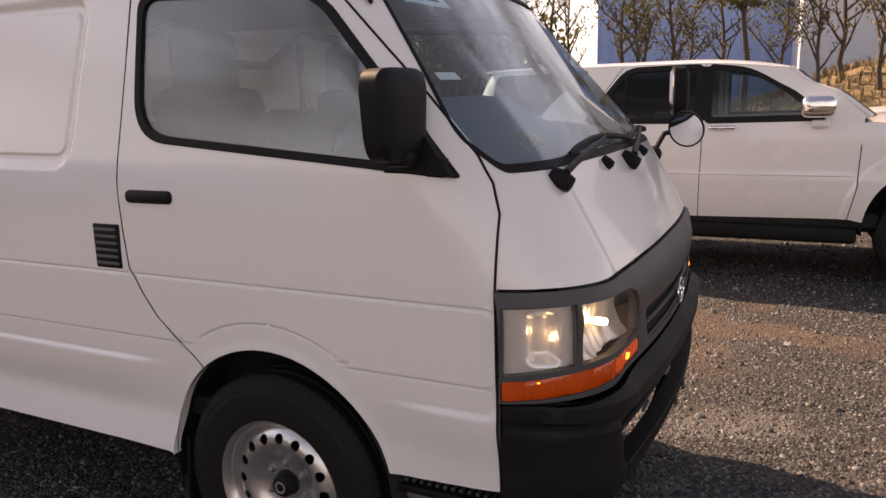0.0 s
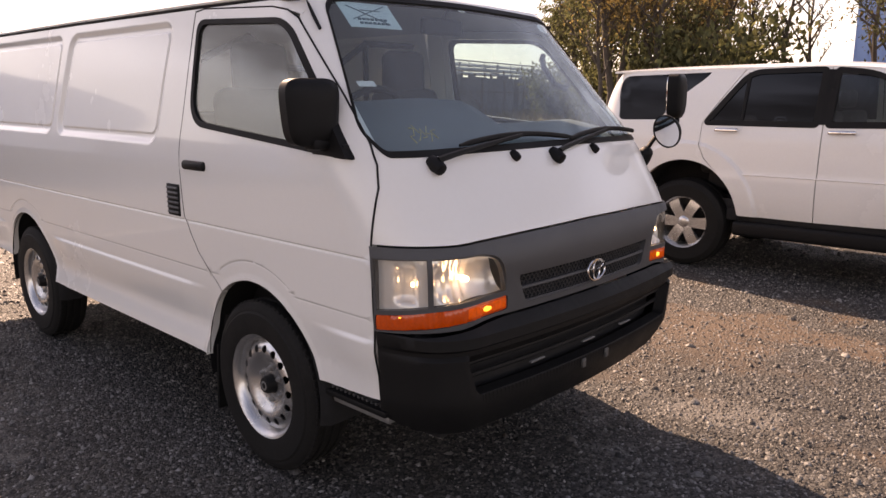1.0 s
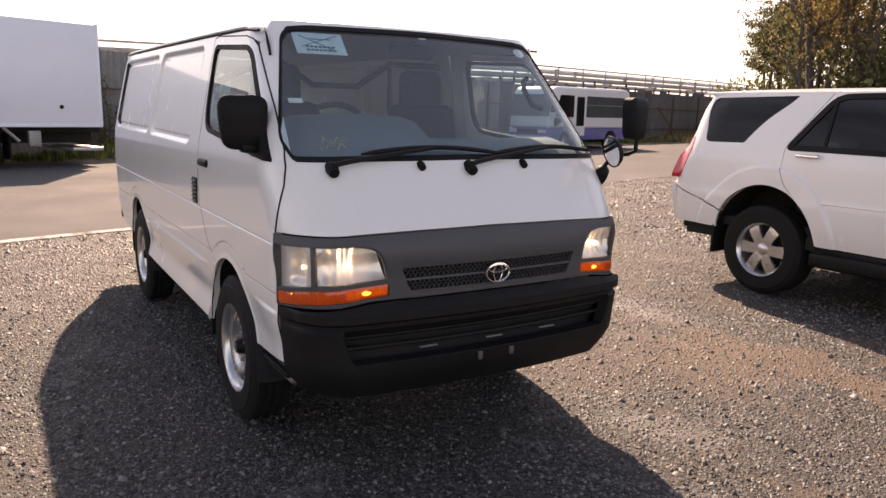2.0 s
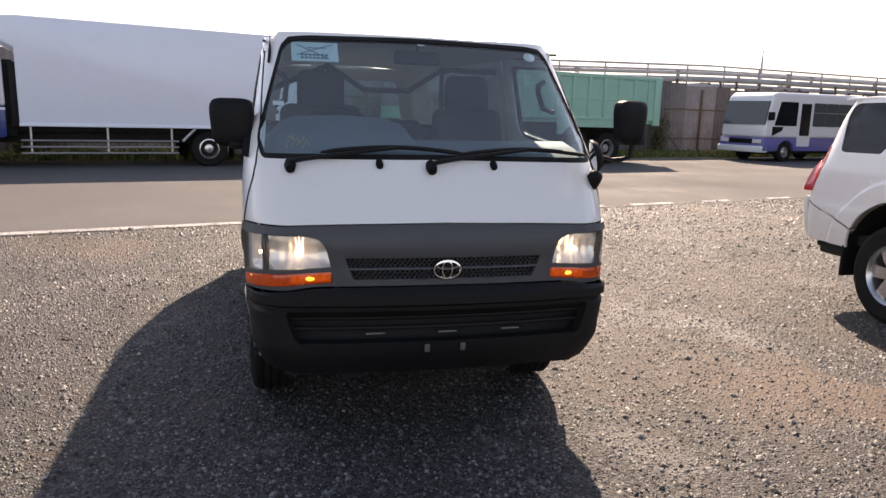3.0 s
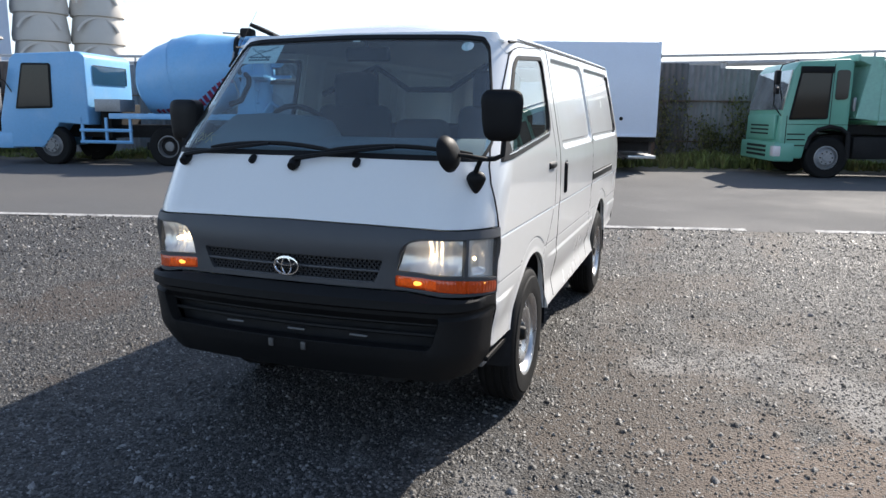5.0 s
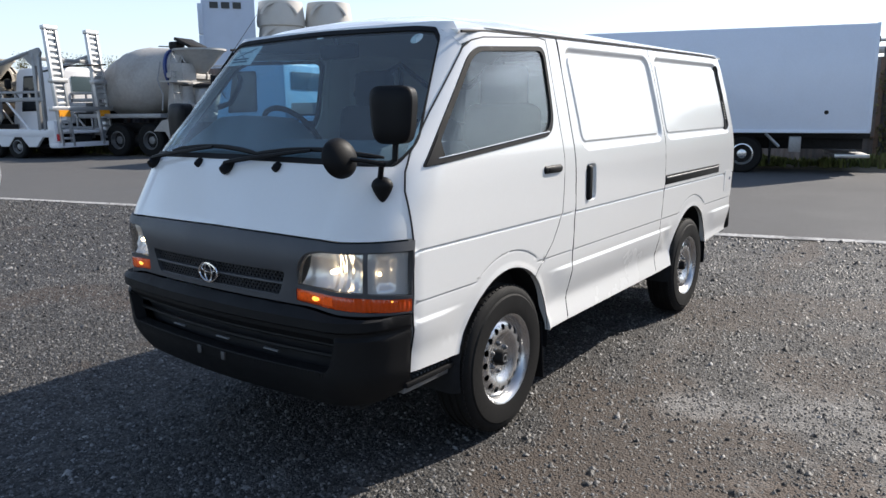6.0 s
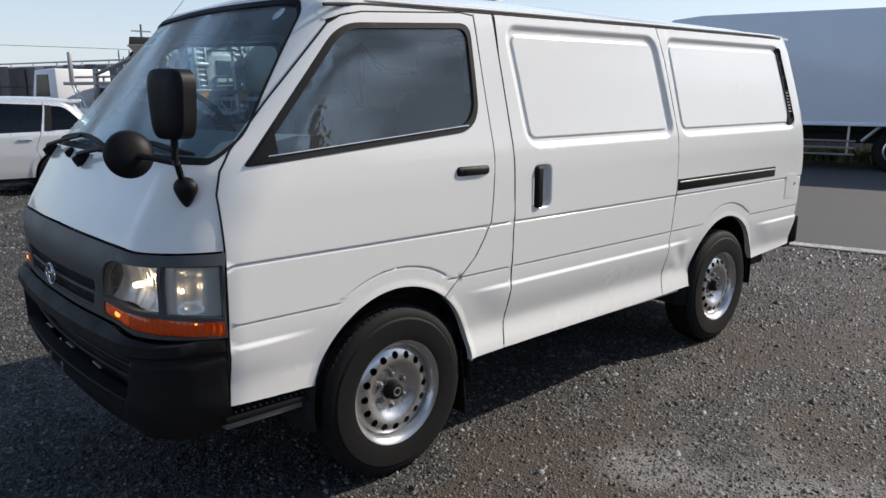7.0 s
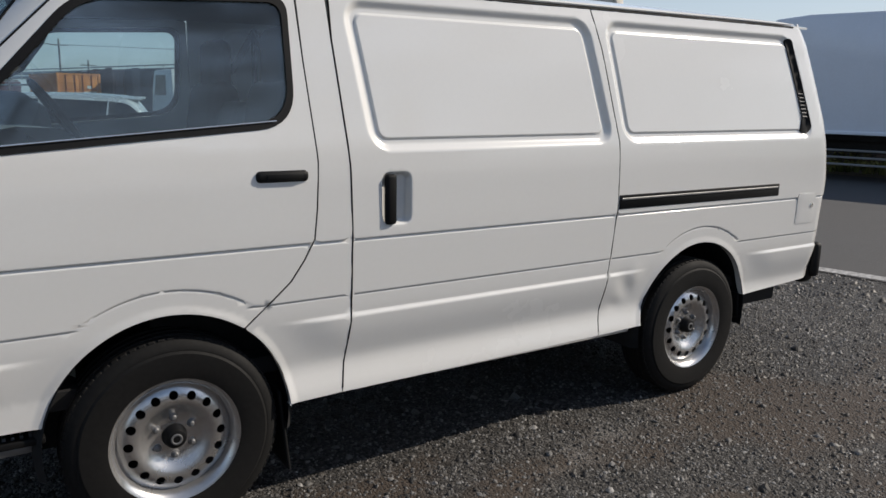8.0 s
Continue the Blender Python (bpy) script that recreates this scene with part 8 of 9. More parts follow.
# low loader with raised loading ramps; rear end at x = 0, nose to -x
def low_loader(at):
    t = thing("low_loader", "white car transporter lorry with two raised ladder ramps", "lorry")
    W = 2.4
    part("deck", boxes((-8.0, -0.2, 0.0, 0.22, 0.75, 1.02), (-8.0, -0.2, W - 0.22, W, 0.75, 1.02), (-8.0, -0.2, 0.2, W - 0.2, 0.86, 0.96), bevel=0.02), M_CABWHITE, t)
    for i in range(6):
        x = -7.6 + i * 1.25
        part("skirt", prism([(x, 0.42), (x + 0.35, 0.42), (x + 0.65, 0.76), (x - 0.3, 0.76)], 0.0, 0.10, 0.01, 1), M_CABWHITE, t)
    part("rear_beam", boxes((-0.35, 0.0, -0.05, W + 0.05, 0.40, 0.56), bevel=0.02), M_CABWHITE, t)
    for y in (0.0, W - 0.30):
        part("rear_post", boxes((-0.45, -0.15, y, y + 0.30, 0.42, 1.30), bevel=0.02), M_CABWHITE, t)
        part("tail_lamp", boxes((-0.16, -0.10, y + 0.06, y + 0.20, 0.62, 0.86)), M_REDLENS, t)
    # ramps, each two rails with rungs and cross plates
    for y in (0.12, W - 0.62):
        tilt = Matrix.Translation((-0.05, y, 0.45)) @ Matrix.Rotation(radians(-5), 4, "Y")
        r = part("ramp", boxes((-0.04, 0.08, 0.0, 0.08, 0.0, 3.95), (-0.04, 0.08, 0.42, 0.50, 0.0, 3.95), (-0.06, 0.10, -0.02, 0.52, 3.85, 3.98), bevel=0.012), M_ALU, t, "aluminium ladder ramp")
        r.matrix_local = tilt
        for i in range(19):
            part("ramp_rung", boxes((-0.03, 0.05, 0.06, 0.44, 0.22 + i * 0.195, 0.30 + i * 0.195), bevel=0.008), M_ALU, r)
        part("ramp_plate", boxes((-0.02, 0.0, 0.06, 0.44, 1.6, 3.85)), M_ALU, r)
        part("reflector", boxes((0.08, 0.10, 0.04, 0.46, 0.98, 1.20)), M_AMBER, r)
        part("ramp_plate", boxes((-0.08, 0.13, -0.05, 0.55, 2.12, 2.26), bevel=0.02), M_ALU, r)
    part("ramp_tie", boxes((-0.25, -0.08, -0.05, W + 0.05, 1.62, 1.78), bevel=0.02), M_ALU, t)
    # upper deck rails and braces
    for y in (0.06, W - 0.06):
        part("upper_rail", boxes((-8.0, -0.6, y - 0.05, y + 0.05, 1.95, 2.08), bevel=0.01), M_STEEL, t)
        part("upper_rail", boxes((-7.2, -0.6, y - 0.05, y + 0.05, 2.22, 2.30), bevel=0.01), M_STEEL, t)
        part("gantry_post", boxes((-0.85, -0.72, y - 0.06, y + 0.06, 0.95, 3.55), bevel=0.012), M_STEEL, t)
        part("gantry_post", boxes((-0.62, -0.52, y - 0.06, y + 0.06, 0.95, 3.45), bevel=0.012), M_STEEL, t)
        part("gantry_arm", tube([(-5.9, y, 2.35), (-0.95, y, 3.55)], 0.075, 8), M_STEEL, t)
        part("gantry_head", prism([(-1.35, 3.52), (-0.55, 3.70), (-0.45, 3.55), (-0.62, 3.10), (-0.86, 3.10)], y - 0.05, y + 0.05, 0.01, 1), M_STEEL, t)
        part("leg", boxes((-5.95, -5.75, y - 0.06, y + 0.06, 0.9, 2.6), bevel=0.01), M_STEEL, t)
        for a, b in (((-6.6, 1.0), (-7.3, 2.0)), ((-6.9, 1.0), (-7.5, 2.0)), ((-5.6, 2.0), (-4.7, 1.0)), ((-2.2, 1.95), (-1.3, 1.0))):
            part("brace", tube([(a[0], y, a[1]), (b[0], y, b[1])], 0.035, 6), M_CABWHITE, t)
        for i in range(8):
            part("baluster", boxes((-5.4 + i * 0.6, -5.34 + i * 0.6, y - 0.02, y + 0.02, 2.06, 2.24)), M_STEEL, t)
    part("winch_post", boxes((-8.05, -7.9, 0.3, 0.42, 2.0, 3.3), bevel=0.01), M_STEEL, t)
    part("gantry_beam", boxes((-0.86, -0.72, 0.0, W, 3.30, 3.42), bevel=0.01), M_STEEL, t)
    part("hose", tube([(-0.9, 0.2, 2.9), (-0.3, 1.0, 3.15), (0.0, 2.2, 3.25)], 0.03, 6), M_RUBBER, t)
    cab = [(-10.4, 0.45), (-10.3, 1.5), (-10.0, 2.6), (-8.5, 2.65), (-8.4, 0.6)]
    c = part("cab", prism(cab, 0.0, W, 0.06, 2), M_CABWHITE, t)
    pane_on(c, "door_window", rounded([(-10.0, 1.5), (-9.0, 1.5), (-9.0, 2.4), (-9.8, 2.4)], 0.06, 3), -0.004, M_FARGLASS)
    part("chassis", boxes((-9.8, -0.4, 0.7, W - 0.7, 0.5, 0.8), (-3.5, -0.9, 0.3, W - 0.3, 0.36, 0.5)), M_FRAME, t)
    for x in (-9.3, -3.0, -1.9):
        for s in (-1, 1):
            lorry_wheel(t, x, 0.15 if s < 0 else W - 0.15, 0.42, s, M_STEEL, 0.26, x > -5)
    t.matrix_world = at
    return t


low_loader(ROAD_POSE @ Matrix.Translation((-17.95, 15.2, 0)) @ Matrix.Diagonal((1, 1, 0.95, 1)))

# ---- fence, pipes, plants and buildings round the lot ----
M_FENCE = mat("weathered_grey_steel_sheet", (0.128, 0.126, 0.138), 0.65, metal=0.1, vary=0.22, grain=14, big=1.4, stain=(0.155, 0.115, 0.09), stain_amount=0.6, per_object=0.5, stretch=(1, 1, 0.25))
M_FENCERUST = mat("rusty_fence_post", (0.12, 0.08, 0.06), 0.8, vary=0.2, grain=20)
M_PIPE = mat("grey_pipe", (0.40, 0.41, 0.42), 0.55, vary=0.08, stain=(0.28, 0.26, 0.24), stain_amount=0.5)
M_GRASS = mat("green_and_dry_grass", (0.11, 0.135, 0.035), 0.9, vary=0.3, grain=6, per_island=0.5, stain=(0.24, 0.20, 0.09), stain_amount=0.8, big=0.8)
M_LEAFG = mat("olive_leaves", (0.125, 0.125, 0.055), 0.8, vary=0.3, grain=5, per_island=0.6)
M_LEAFY = mat("autumn_leaves", (0.27, 0.19, 0.075), 0.8, vary=0.3, grain=5, per_island=0.6)
M_BARK = mat("grey_brown_bark", (0.085, 0.068, 0.055), 0.9, vary=0.25, grain=30, bump=0.4, bump_scale=40)
M_BLUEWALL = mat("light_blue_cladding", (0.22, 0.37, 0.66), 0.55, vary=0.03, stain=(0.28, 0.42, 0.68), stain_amount=0.3, big=0.15)
M_GREYWALL = mat("pale_grey_cladding", (0.56, 0.62, 0.70), 0.6, vary=0.03, big=0.2, stain=(0.34, 0.37, 0.44), stain_amount=0.4)
M_SILOWALL = mat("blue_grey_plant_wall", (0.56, 0.63, 0.74), 0.6, vary=0.03, big=0.1, stain=(0.38, 0.42, 0.48), stain_amount=0.4)
M_SILO = mat("beige_silo_concrete", (0.62, 0.585, 0.53), 0.7, vary=0.05, big=0.2, stain=(0.52, 0.48, 0.43), stain_amount=0.5)
M_WOODPOLE = mat("grey_pole", (0.25, 0.24, 0.23), 0.8, vary=0.1)
M_DRYBANK = mat("dry_grass_bank", (0.26, 0.19, 0.10), 0.95, vary=0.3, grain=3, big=0.4, stain=(0.16, 0.13, 0.06), stain_amount=0.7, bump=0.6, bump_scale=12)
M_CONT = mat("orange_container_paint", (0.75, 0.27, 0.065), 0.6, vary=0.06, stain=(0.40, 0.15, 0.06), stain_amount=0.5)
M_CONT2 = mat("maroon_container_paint", (0.16, 0.06, 0.05), 0.6, vary=0.06, stain=(0.10, 0.05, 0.05), stain_amount=0.5)


def on_road(ob):
    ob.matrix_world = ROAD_POSE @ ob.matrix_world
    return ob


# corrugated sheet fence
fence = thing("fence", "tall weathered corrugated steel sheet fence", "fence")
rng = random.Random(4)
shapes = []
for k in range(3):
    verts, faces = [], []
    n = 25
    h = 2.85 + 0.08 * k
    for i in range(n + 1):
        x = 0.92 * i / n
        y = 0.020 * math.sin(2 * math.pi * i / 5)
        for z in (0, h):
            for d in (0, 0.006):
                verts.append((x, y + d, z))
    for i in range(n):
        a, b = i * 4, i * 4 + 4
        faces += [(a, b, b + 2, a + 2), (a + 1, a + 3, b + 3, b + 1), (a + 2, b + 2, b + 3, a + 3)]
    shapes.append(finish(mesh_of("fence_sheet", verts, faces), M_FENCE, 60))
for i in range(118):
    ob = new("fence_sheet", shapes[rng.randrange(3)])
    ob.parent = fence
    ob.matrix_local = Matrix.Translation((-52 + i * 0.9, 20.0 + rng.uniform(-0.015, 0.015), -0.02 + rng.uniform(-0.06, 0.04))) @ Matrix.Rotation(rng.uniform(-0.012, 0.012), 4, "Y")
for i in range(30):
    x = -52 + i * 3.6
    part("fence_post", boxes((x - 0.05, x + 0.05, 19.90, 19.96, 0, 2.75)), M_FENCERUST, fence)
for z in (0.7, 1.9):
    part("fence_rail", tube([(-52, 19.95, z), (54, 19.95, z)], 0.025, 6), M_FENCERUST, fence)
for x in (17.6, 20.4, 33.0, 39.5):
    part("fence_brace", tube([(x, 19.9, 2.0), (x + 1.3, 18.9, 0.0)], 0.035, 6), M_FENCERUST, fence)
on_road(fence)

# pipe rack behind the fence
rack = thing("pipe_rack", "long grey pipe rack with handrail behind the fence", "pipes")
RACK_Z = [(-200, -0.70), (0, -0.70), (8, -0.56), (14, -0.36), (30, 0.12), (60, 0.25)]


def rack_line(a, b, v, z, rad, sides=8):
    """A level line on the rack, which climbs gently along the road."""
    n = max(2, int((b - a) / 4))
    return tube([(a + (b - a) * i / n, v, z + lerp_table(RACK_Z, a + (b - a) * i / n)) for i in range(n + 1)], rad, sides)


part("pipe", rack_line(-120, 200, 24, 3.42, 0.15, 12), M_PIPE, rack)
for a, b in ((-120, -3), (11.0, 200)):
    part("pipe", rack_line(a, b, 24.5, 3.74, 0.09, 10), M_PIPE, rack)
for a, b in ((-120, -3), (12.5, 200)):
    part("handrail", rack_line(a, b, 23.7, 4.04, 0.025, 6), M_PIPE, rack)
    part("handrail", rack_line(a, b, 23.7, 3.84, 0.018, 6), M_PIPE, rack)
part("pipe", rack_line(14, 200, 23.6, 3.08, 0.12, 10), M_PIPE, rack)
for i in range(90):
    x = -80 + i * 2.6
    if -3 < x < 12.4:
        continue
    f = lerp_table(RACK_Z, x)
    part("rail_post", boxes((x - 0.03, x + 0.03, 23.68, 23.74, 3.2 + f, 4.04 + f)), M_PIPE, rack)
for i in range(40):
    x = -80 + i * 6
    f = lerp_table(RACK_Z, x)
    part("rack_leg", boxes((x - 0.08, x + 0.08, 23.9, 24.1, 0, 3.26 + f), (x - 0.06, x + 0.06, 23.5, 24.8, 3.12 + f, 3.24 + f)), M_FENCERUST, rack)
r = random.Random(17)
for i in range(70):
    x = -22 + i * 1.3 + r.uniform(-0.4, 0.4)
    f = lerp_table(RACK_Z, x)
    top = 3.05 + r.uniform(0.0, 0.35)
    part("pipe_support", boxes((x - 0.04, x + 0.04, 23.45, 23.55, 2.7 + f, top + f), (x - 0.10, x + 0.10, 23.4, 23.6, 3.0 + f, 3.05 + f)), M_FENCERUST, rack)
for i in range(22):
    x = -20 + i * 4.1 + r.uniform(-1.2, 1.2)
    part("valve", lathe([(0.0, -0.2), (0.09, -0.18), (0.09, 0.12), (0.16, 0.14), (0.16, 0.19), (0.0, 0.2)], 10, "z"), M_PIPE, rack).location = (x, 23.8, 3.5 + lerp_table(RACK_Z, x) + r.uniform(0, 0.25))
for z, v, rad in ((2.80, 25.0, 0.10), (4.20, 25.6, 0.05), (3.95, 26.5, 0.12)):
    part("pipe", rack_line(6, 200, v, z, rad), M_PIPE, rack)
    part("pipe", rack_line(-120, -5, v, z, rad), M_PIPE, rack)
on_road(rack)
mast = thing("lattice_mast", "thin grey lattice mast far behind the fence", "mast")
part("mast_pole", tube([(0, 0, 0), (0, 0, 5.5), (0, 0, 6.6)], [0.12, 0.08, 0.03], 6), M_PIPE, mast)
mast.matrix_world = ROAD_POSE @ Matrix.Translation((45, 34, 0))


def grass_clumps(name, count, place, tall, label, seed, material):
    """Blades of grass and weeds, joined."""
    r = random.Random(seed)
    verts, faces = [], []
    for _ in range(count):
        p, hgt = place(r)
        h = tall * hgt * r.uniform(0.4, 1.1)
        for _ in range(5):
            a = r.uniform(0, 2 * math.pi)
            w = 0.02 + 0.02 * r.random()
            d = Vector((math.cos(a), math.sin(a), 0))
            s = Vector((-d.y, d.x, 0)) * w
            b = Vector(p) + d * r.uniform(0, 0.12)
            k = len(verts)
            lean = d * h * r.uniform(0.1, 0.6)
            verts += [b - s, b + s, b + lean * 0.4 + s * 0.7 + Vector((0, 0, h * 0.6)), b + lean * 0.4 - s * 0.7 + Vector((0, 0, h * 0.6)), b + lean + Vector((0, 0, h))]
            faces += [(k, k + 1, k + 2, k + 3), (k + 3, k + 2, k + 4)]
    return tagged(new(name, finish(mesh_of(name, verts, faces), material, 0)), label, "grass", kind="stuff")


def verge_place(r):
    u = r.uniform(-40, 45)
    v = 17.7 + 2.2 * r.random() ** 0.7
    n = noise.noise((u * 0.35, v * 0.3, 2))
    return road_point(u, v, 0.03), max(0.35, 0.8 + n)


grass_clumps("verge_grass", 9000, verge_place, 0.30, "green and dry grass along the fence foot", 11, M_GRASS)


def let_light_through(m, share=0.5):
    """Leaves glow when the sun stands behind them."""
    n, l = m.node_tree.nodes, m.node_tree.links
    b = n["Principled BSDF"]
    thin = n.new("ShaderNodeBsdfTranslucent")
    l.new(b.inputs["Base Color"].links[0].from_socket, thin.inputs["Color"])
    mix = n.new("ShaderNodeMixShader")
    mix.inputs["Fac"].default_value = share
    l.new(b.outputs["BSDF"], mix.inputs[1])
    l.new(thin.outputs["BSDF"], mix.inputs[2])
    l.new(mix.outputs["Shader"], n["Material Output"].inputs["Surface"])


let_light_through(M_LEAFG)
let_light_through(M_LEAFY)


IVY = ((6.1, 0.9, 2.4, 1), (7.2, 0.5, 1.4, 2), (8.1, 0.7, 1.9, 3), (17.2, 0.7, 1.2, 4), (21.0, 0.9, 1.6, 5), (-1.5, 0.8, 1.4, 6))


def leaf_mass(r, centre, size, count, leaf):
    """Small leaves in an uneven clump: vertices and faces."""
    verts, faces = [], []
    for _ in range(count):
        d = Vector((r.gauss(0, 0.5), r.gauss(0, 0.5), r.gauss(0, 0.42)))
        p = Vector(centre) + Vector((d.x * size[0], d.y * size[1], d.z * size[2]))
        a = Euler((r.uniform(0, 6.28), r.uniform(0, 6.28), r.uniform(0, 6.28))).to_matrix()
        s = leaf * r.uniform(0.6, 1.4)
        k = len(verts)
        verts += [p + a @ Vector(c) for c in ((-s, 0, 0), (0, -s * 0.5, 0.1 * s), (s, 0, 0), (0, s * 0.5, 0.1 * s))]
        faces.append((k, k + 1, k + 2, k + 3))
    return verts, faces


def creeper(u, wide, tall, seed):
    """Ivy and dead vines that climb the fence."""
    r = random.Random(seed)
    t = thing("creeper", "olive creeper climbing the steel fence", "creeper", group="creepers on the fence")
    verts, faces = [], []
    for i in range(5):
        x = r.uniform(-wide / 2, wide / 2)
        pts = [Vector((x, 0, 0)), Vector((x + r.uniform(-0.2, 0.2), -0.02, tall * 0.4)), Vector((x + r.uniform(-0.3, 0.3), -0.03, tall * r.uniform(0.7, 1.0)))]
        part("stem", tube(pts, [0.02, 0.014, 0.006], 5), M_BARK, t)
        for k in range(7):
            p = pts[0].lerp(pts[1], k / 3) if k < 3 else pts[1].lerp(pts[2], (k - 3) / 3)
            v, f = leaf_mass(r, p + Vector((0, -0.06, 0)), (0.28, 0.08, 0.35), 26, 0.05)
            n = len(verts)
            verts += v
            faces += [tuple(n + i for i in q) for q in f]
    part("foliage", mesh_of("foliage", verts, faces), M_LEAFG, t, smooth=0)
    t.matrix_world = ROAD_POSE @ Matrix.Translation((u, 19.86, 0.02))
    return t


for u, wide, tall, seed in IVY:
    creeper(u, wide, tall, seed)


def tree(seed, height, spread, leaves, leaf_mat, kind):
    """A tree with a tapered trunk, forked limbs and a thin crown. kind: 'bare', 'leafy' or 'pine'."""
    r = random.Random(seed)
    label = {"bare": "slender tree with sparse brown leaves", "leafy": "autumn tree with olive-brown leaves", "pine": "tall pine with dark clumps on a bare trunk"}[kind]
    t = thing("tree", label, "tree", group="trees behind the lot")
    limbs = []
    bend = Vector((r.uniform(-0.16, 0.16), r.uniform(-0.16, 0.16), 0))
    sway = [Vector((r.uniform(-1, 1), r.uniform(-1, 1), 0)) * 0.018 * height * (0 if i == 0 else 1) for i in range(7)]
    trunk = [Vector((0, 0, -0.1)) + bend * (i * i * 0.06 * height / 6) + Vector((0, 0, height * 0.8 * i / 6)) + sway[i] for i in range(7)]
    part("trunk", tube(trunk, [0.016 * height * (1 - 0.13 * i) for i in range(7)], 7), M_BARK, t)
    tips = []
    bm = bmesh.new()
    verts, faces = [], []

    def add(me):
        k = len(verts)
        verts.extend(v.co.copy() for v in me.vertices)
        faces.extend(tuple(k + i for i in p.vertices) for p in me.polygons)
        bpy.data.meshes.remove(me)
    first = 0.30 if kind != "pine" else 0.45
    for i in range(11 if kind != "pine" else 16):
        f = first + (0.80 - first) * i / (11 if kind != "pine" else 16)
        b = trunk[0].lerp(trunk[-1], 0) if False else trunk[min(5, int(f / 0.8 * 6))].lerp(trunk[min(6, int(f / 0.8 * 6) + 1)], (f / 0.8 * 6) % 1)
        a = r.uniform(0, 2 * math.pi)
        ln = spread * r.uniform(0.5, 1.0) * (1.15 - f * 0.6)
        up = 1.2 if kind != "pine" else 0.15
        d = Vector((math.cos(a), math.sin(a), up * r.uniform(0.6, 1.3)))
        pts = [b]
        for k in range(4):
            pts.append(pts[-1] + d * ln / 4 + Vector((r.uniform(-1, 1), r.uniform(-1, 1), r.uniform(-0.3, 1))) * ln * 0.07)
        add(tube(pts, [0.0085 * height * (1 - f * 0.5) * (1 - 0.21 * k) for k in range(5)], 5))
        tips += [pts[2], pts[3], pts[4]]
        for k in range(6):
            q = pts[1 + k // 2].lerp(pts[2 + k // 2], r.random())
            e = Vector((r.uniform(-1, 1), r.uniform(-1, 1), r.uniform(0.2, 1.1))) * ln * 0.34
            mid = q + e * 0.5 + Vector((r.uniform(-1, 1), r.uniform(-1, 1), 0.4)) * ln * 0.05
            add(tube([q, mid, q + e], [0.0034 * height, 0.0024 * height, 0.0008 * height], 4))
            g = Vector((r.uniform(-1, 1), r.uniform(-1, 1), r.uniform(0.1, 1.0))) * ln * 0.2
            add(tube([mid, mid + g], [0.0020 * height, 0.0007 * height], 3))
            if k % 2:
                tips.append(q + e)
    bm.free()
    part("branch", mesh_of("branch", verts, faces), M_BARK, t)
    verts, faces = [], []
    for p in tips + [trunk[-1]] * 2:
        if r.random() > leaves:
            continue
        sz = spread * (0.34 if kind != "pine" else 0.30)
        v, f = leaf_mass(r, p, (sz, sz, sz * (0.8 if kind != "pine" else 0.4)), 30 if kind != "bare" else 14, 0.085 if kind != "pine" else 0.10)
        k = len(verts)
        verts += v
        faces += [tuple(k + i for i in q) for q in f]
    if faces:
        part("crown", mesh_of("crown", verts, faces), leaf_mat, t, smooth=0)
    return t


kinds = [tree(21, 9.0, 2.0, 0.22, M_LEAFY, "bare"), tree(22, 10.0, 2.2, 0.75, M_LEAFY, "leafy"), tree(23, 11.0, 1.8, 0.75, M_LEAFG, "pine"), tree(24, 8.0, 2.3, 0.72, M_LEAFG, "leafy"), tree(25, 9.5, 1.6, 0.12, M_LEAFY, "bare")]
rng = random.Random(8)


def az(deg, dist, z=0.0):
    """A place that far from the lot's middle; 0 degrees is +y, turning to -x."""
    return Vector((1.0 - dist * math.sin(radians(deg)), -2.4 + dist * math.cos(radians(deg)), z))


spots = []
for i in range(25):
    d = 34.4 - i * 0.52
    spots.append((d + rng.uniform(-0.6, 0.6), rng.uniform(46, 56) if i < 6 else rng.uniform(36, 50), rng.choice((1, 2, 0, 3, 1, 4, 3))))
for d, q, k in ((11.5, 38, 0), (9.5, 41, 4), (6.0, 38, 4), (4.8, 37, 2), (0.2, 36, 0), (-1.6, 40, 4), (-3.5, 38, 0), (-5.0, 36, 1), (-6.5, 38, 0), (-8.2, 37, 1), (-10, 40, 0), (8.2, 42, 3), (2.2, 44, 3), (16.8, 42, 0), (18.6, 40, 4), (20.4, 42, 0), (13.4, 43, 4), (21.0, 46, 4)):
    spots.append((d, q, k))
spots += [(11.9, 36, 3), (26.5, 40, 3), (30.5, 41, 3)]
used = set()
for d, q, k in spots:
    p = az(d, q)
    m = Matrix.Translation(p) @ Matrix.Rotation(rng.uniform(0, 6.28), 4, "Z") @ Matrix.Scale(rng.uniform(0.85, 1.2), 4)
    if k not in used:
        used.add(k)
        kinds[k].matrix_world = m
    else:
        copy_thing(kinds[k], m)


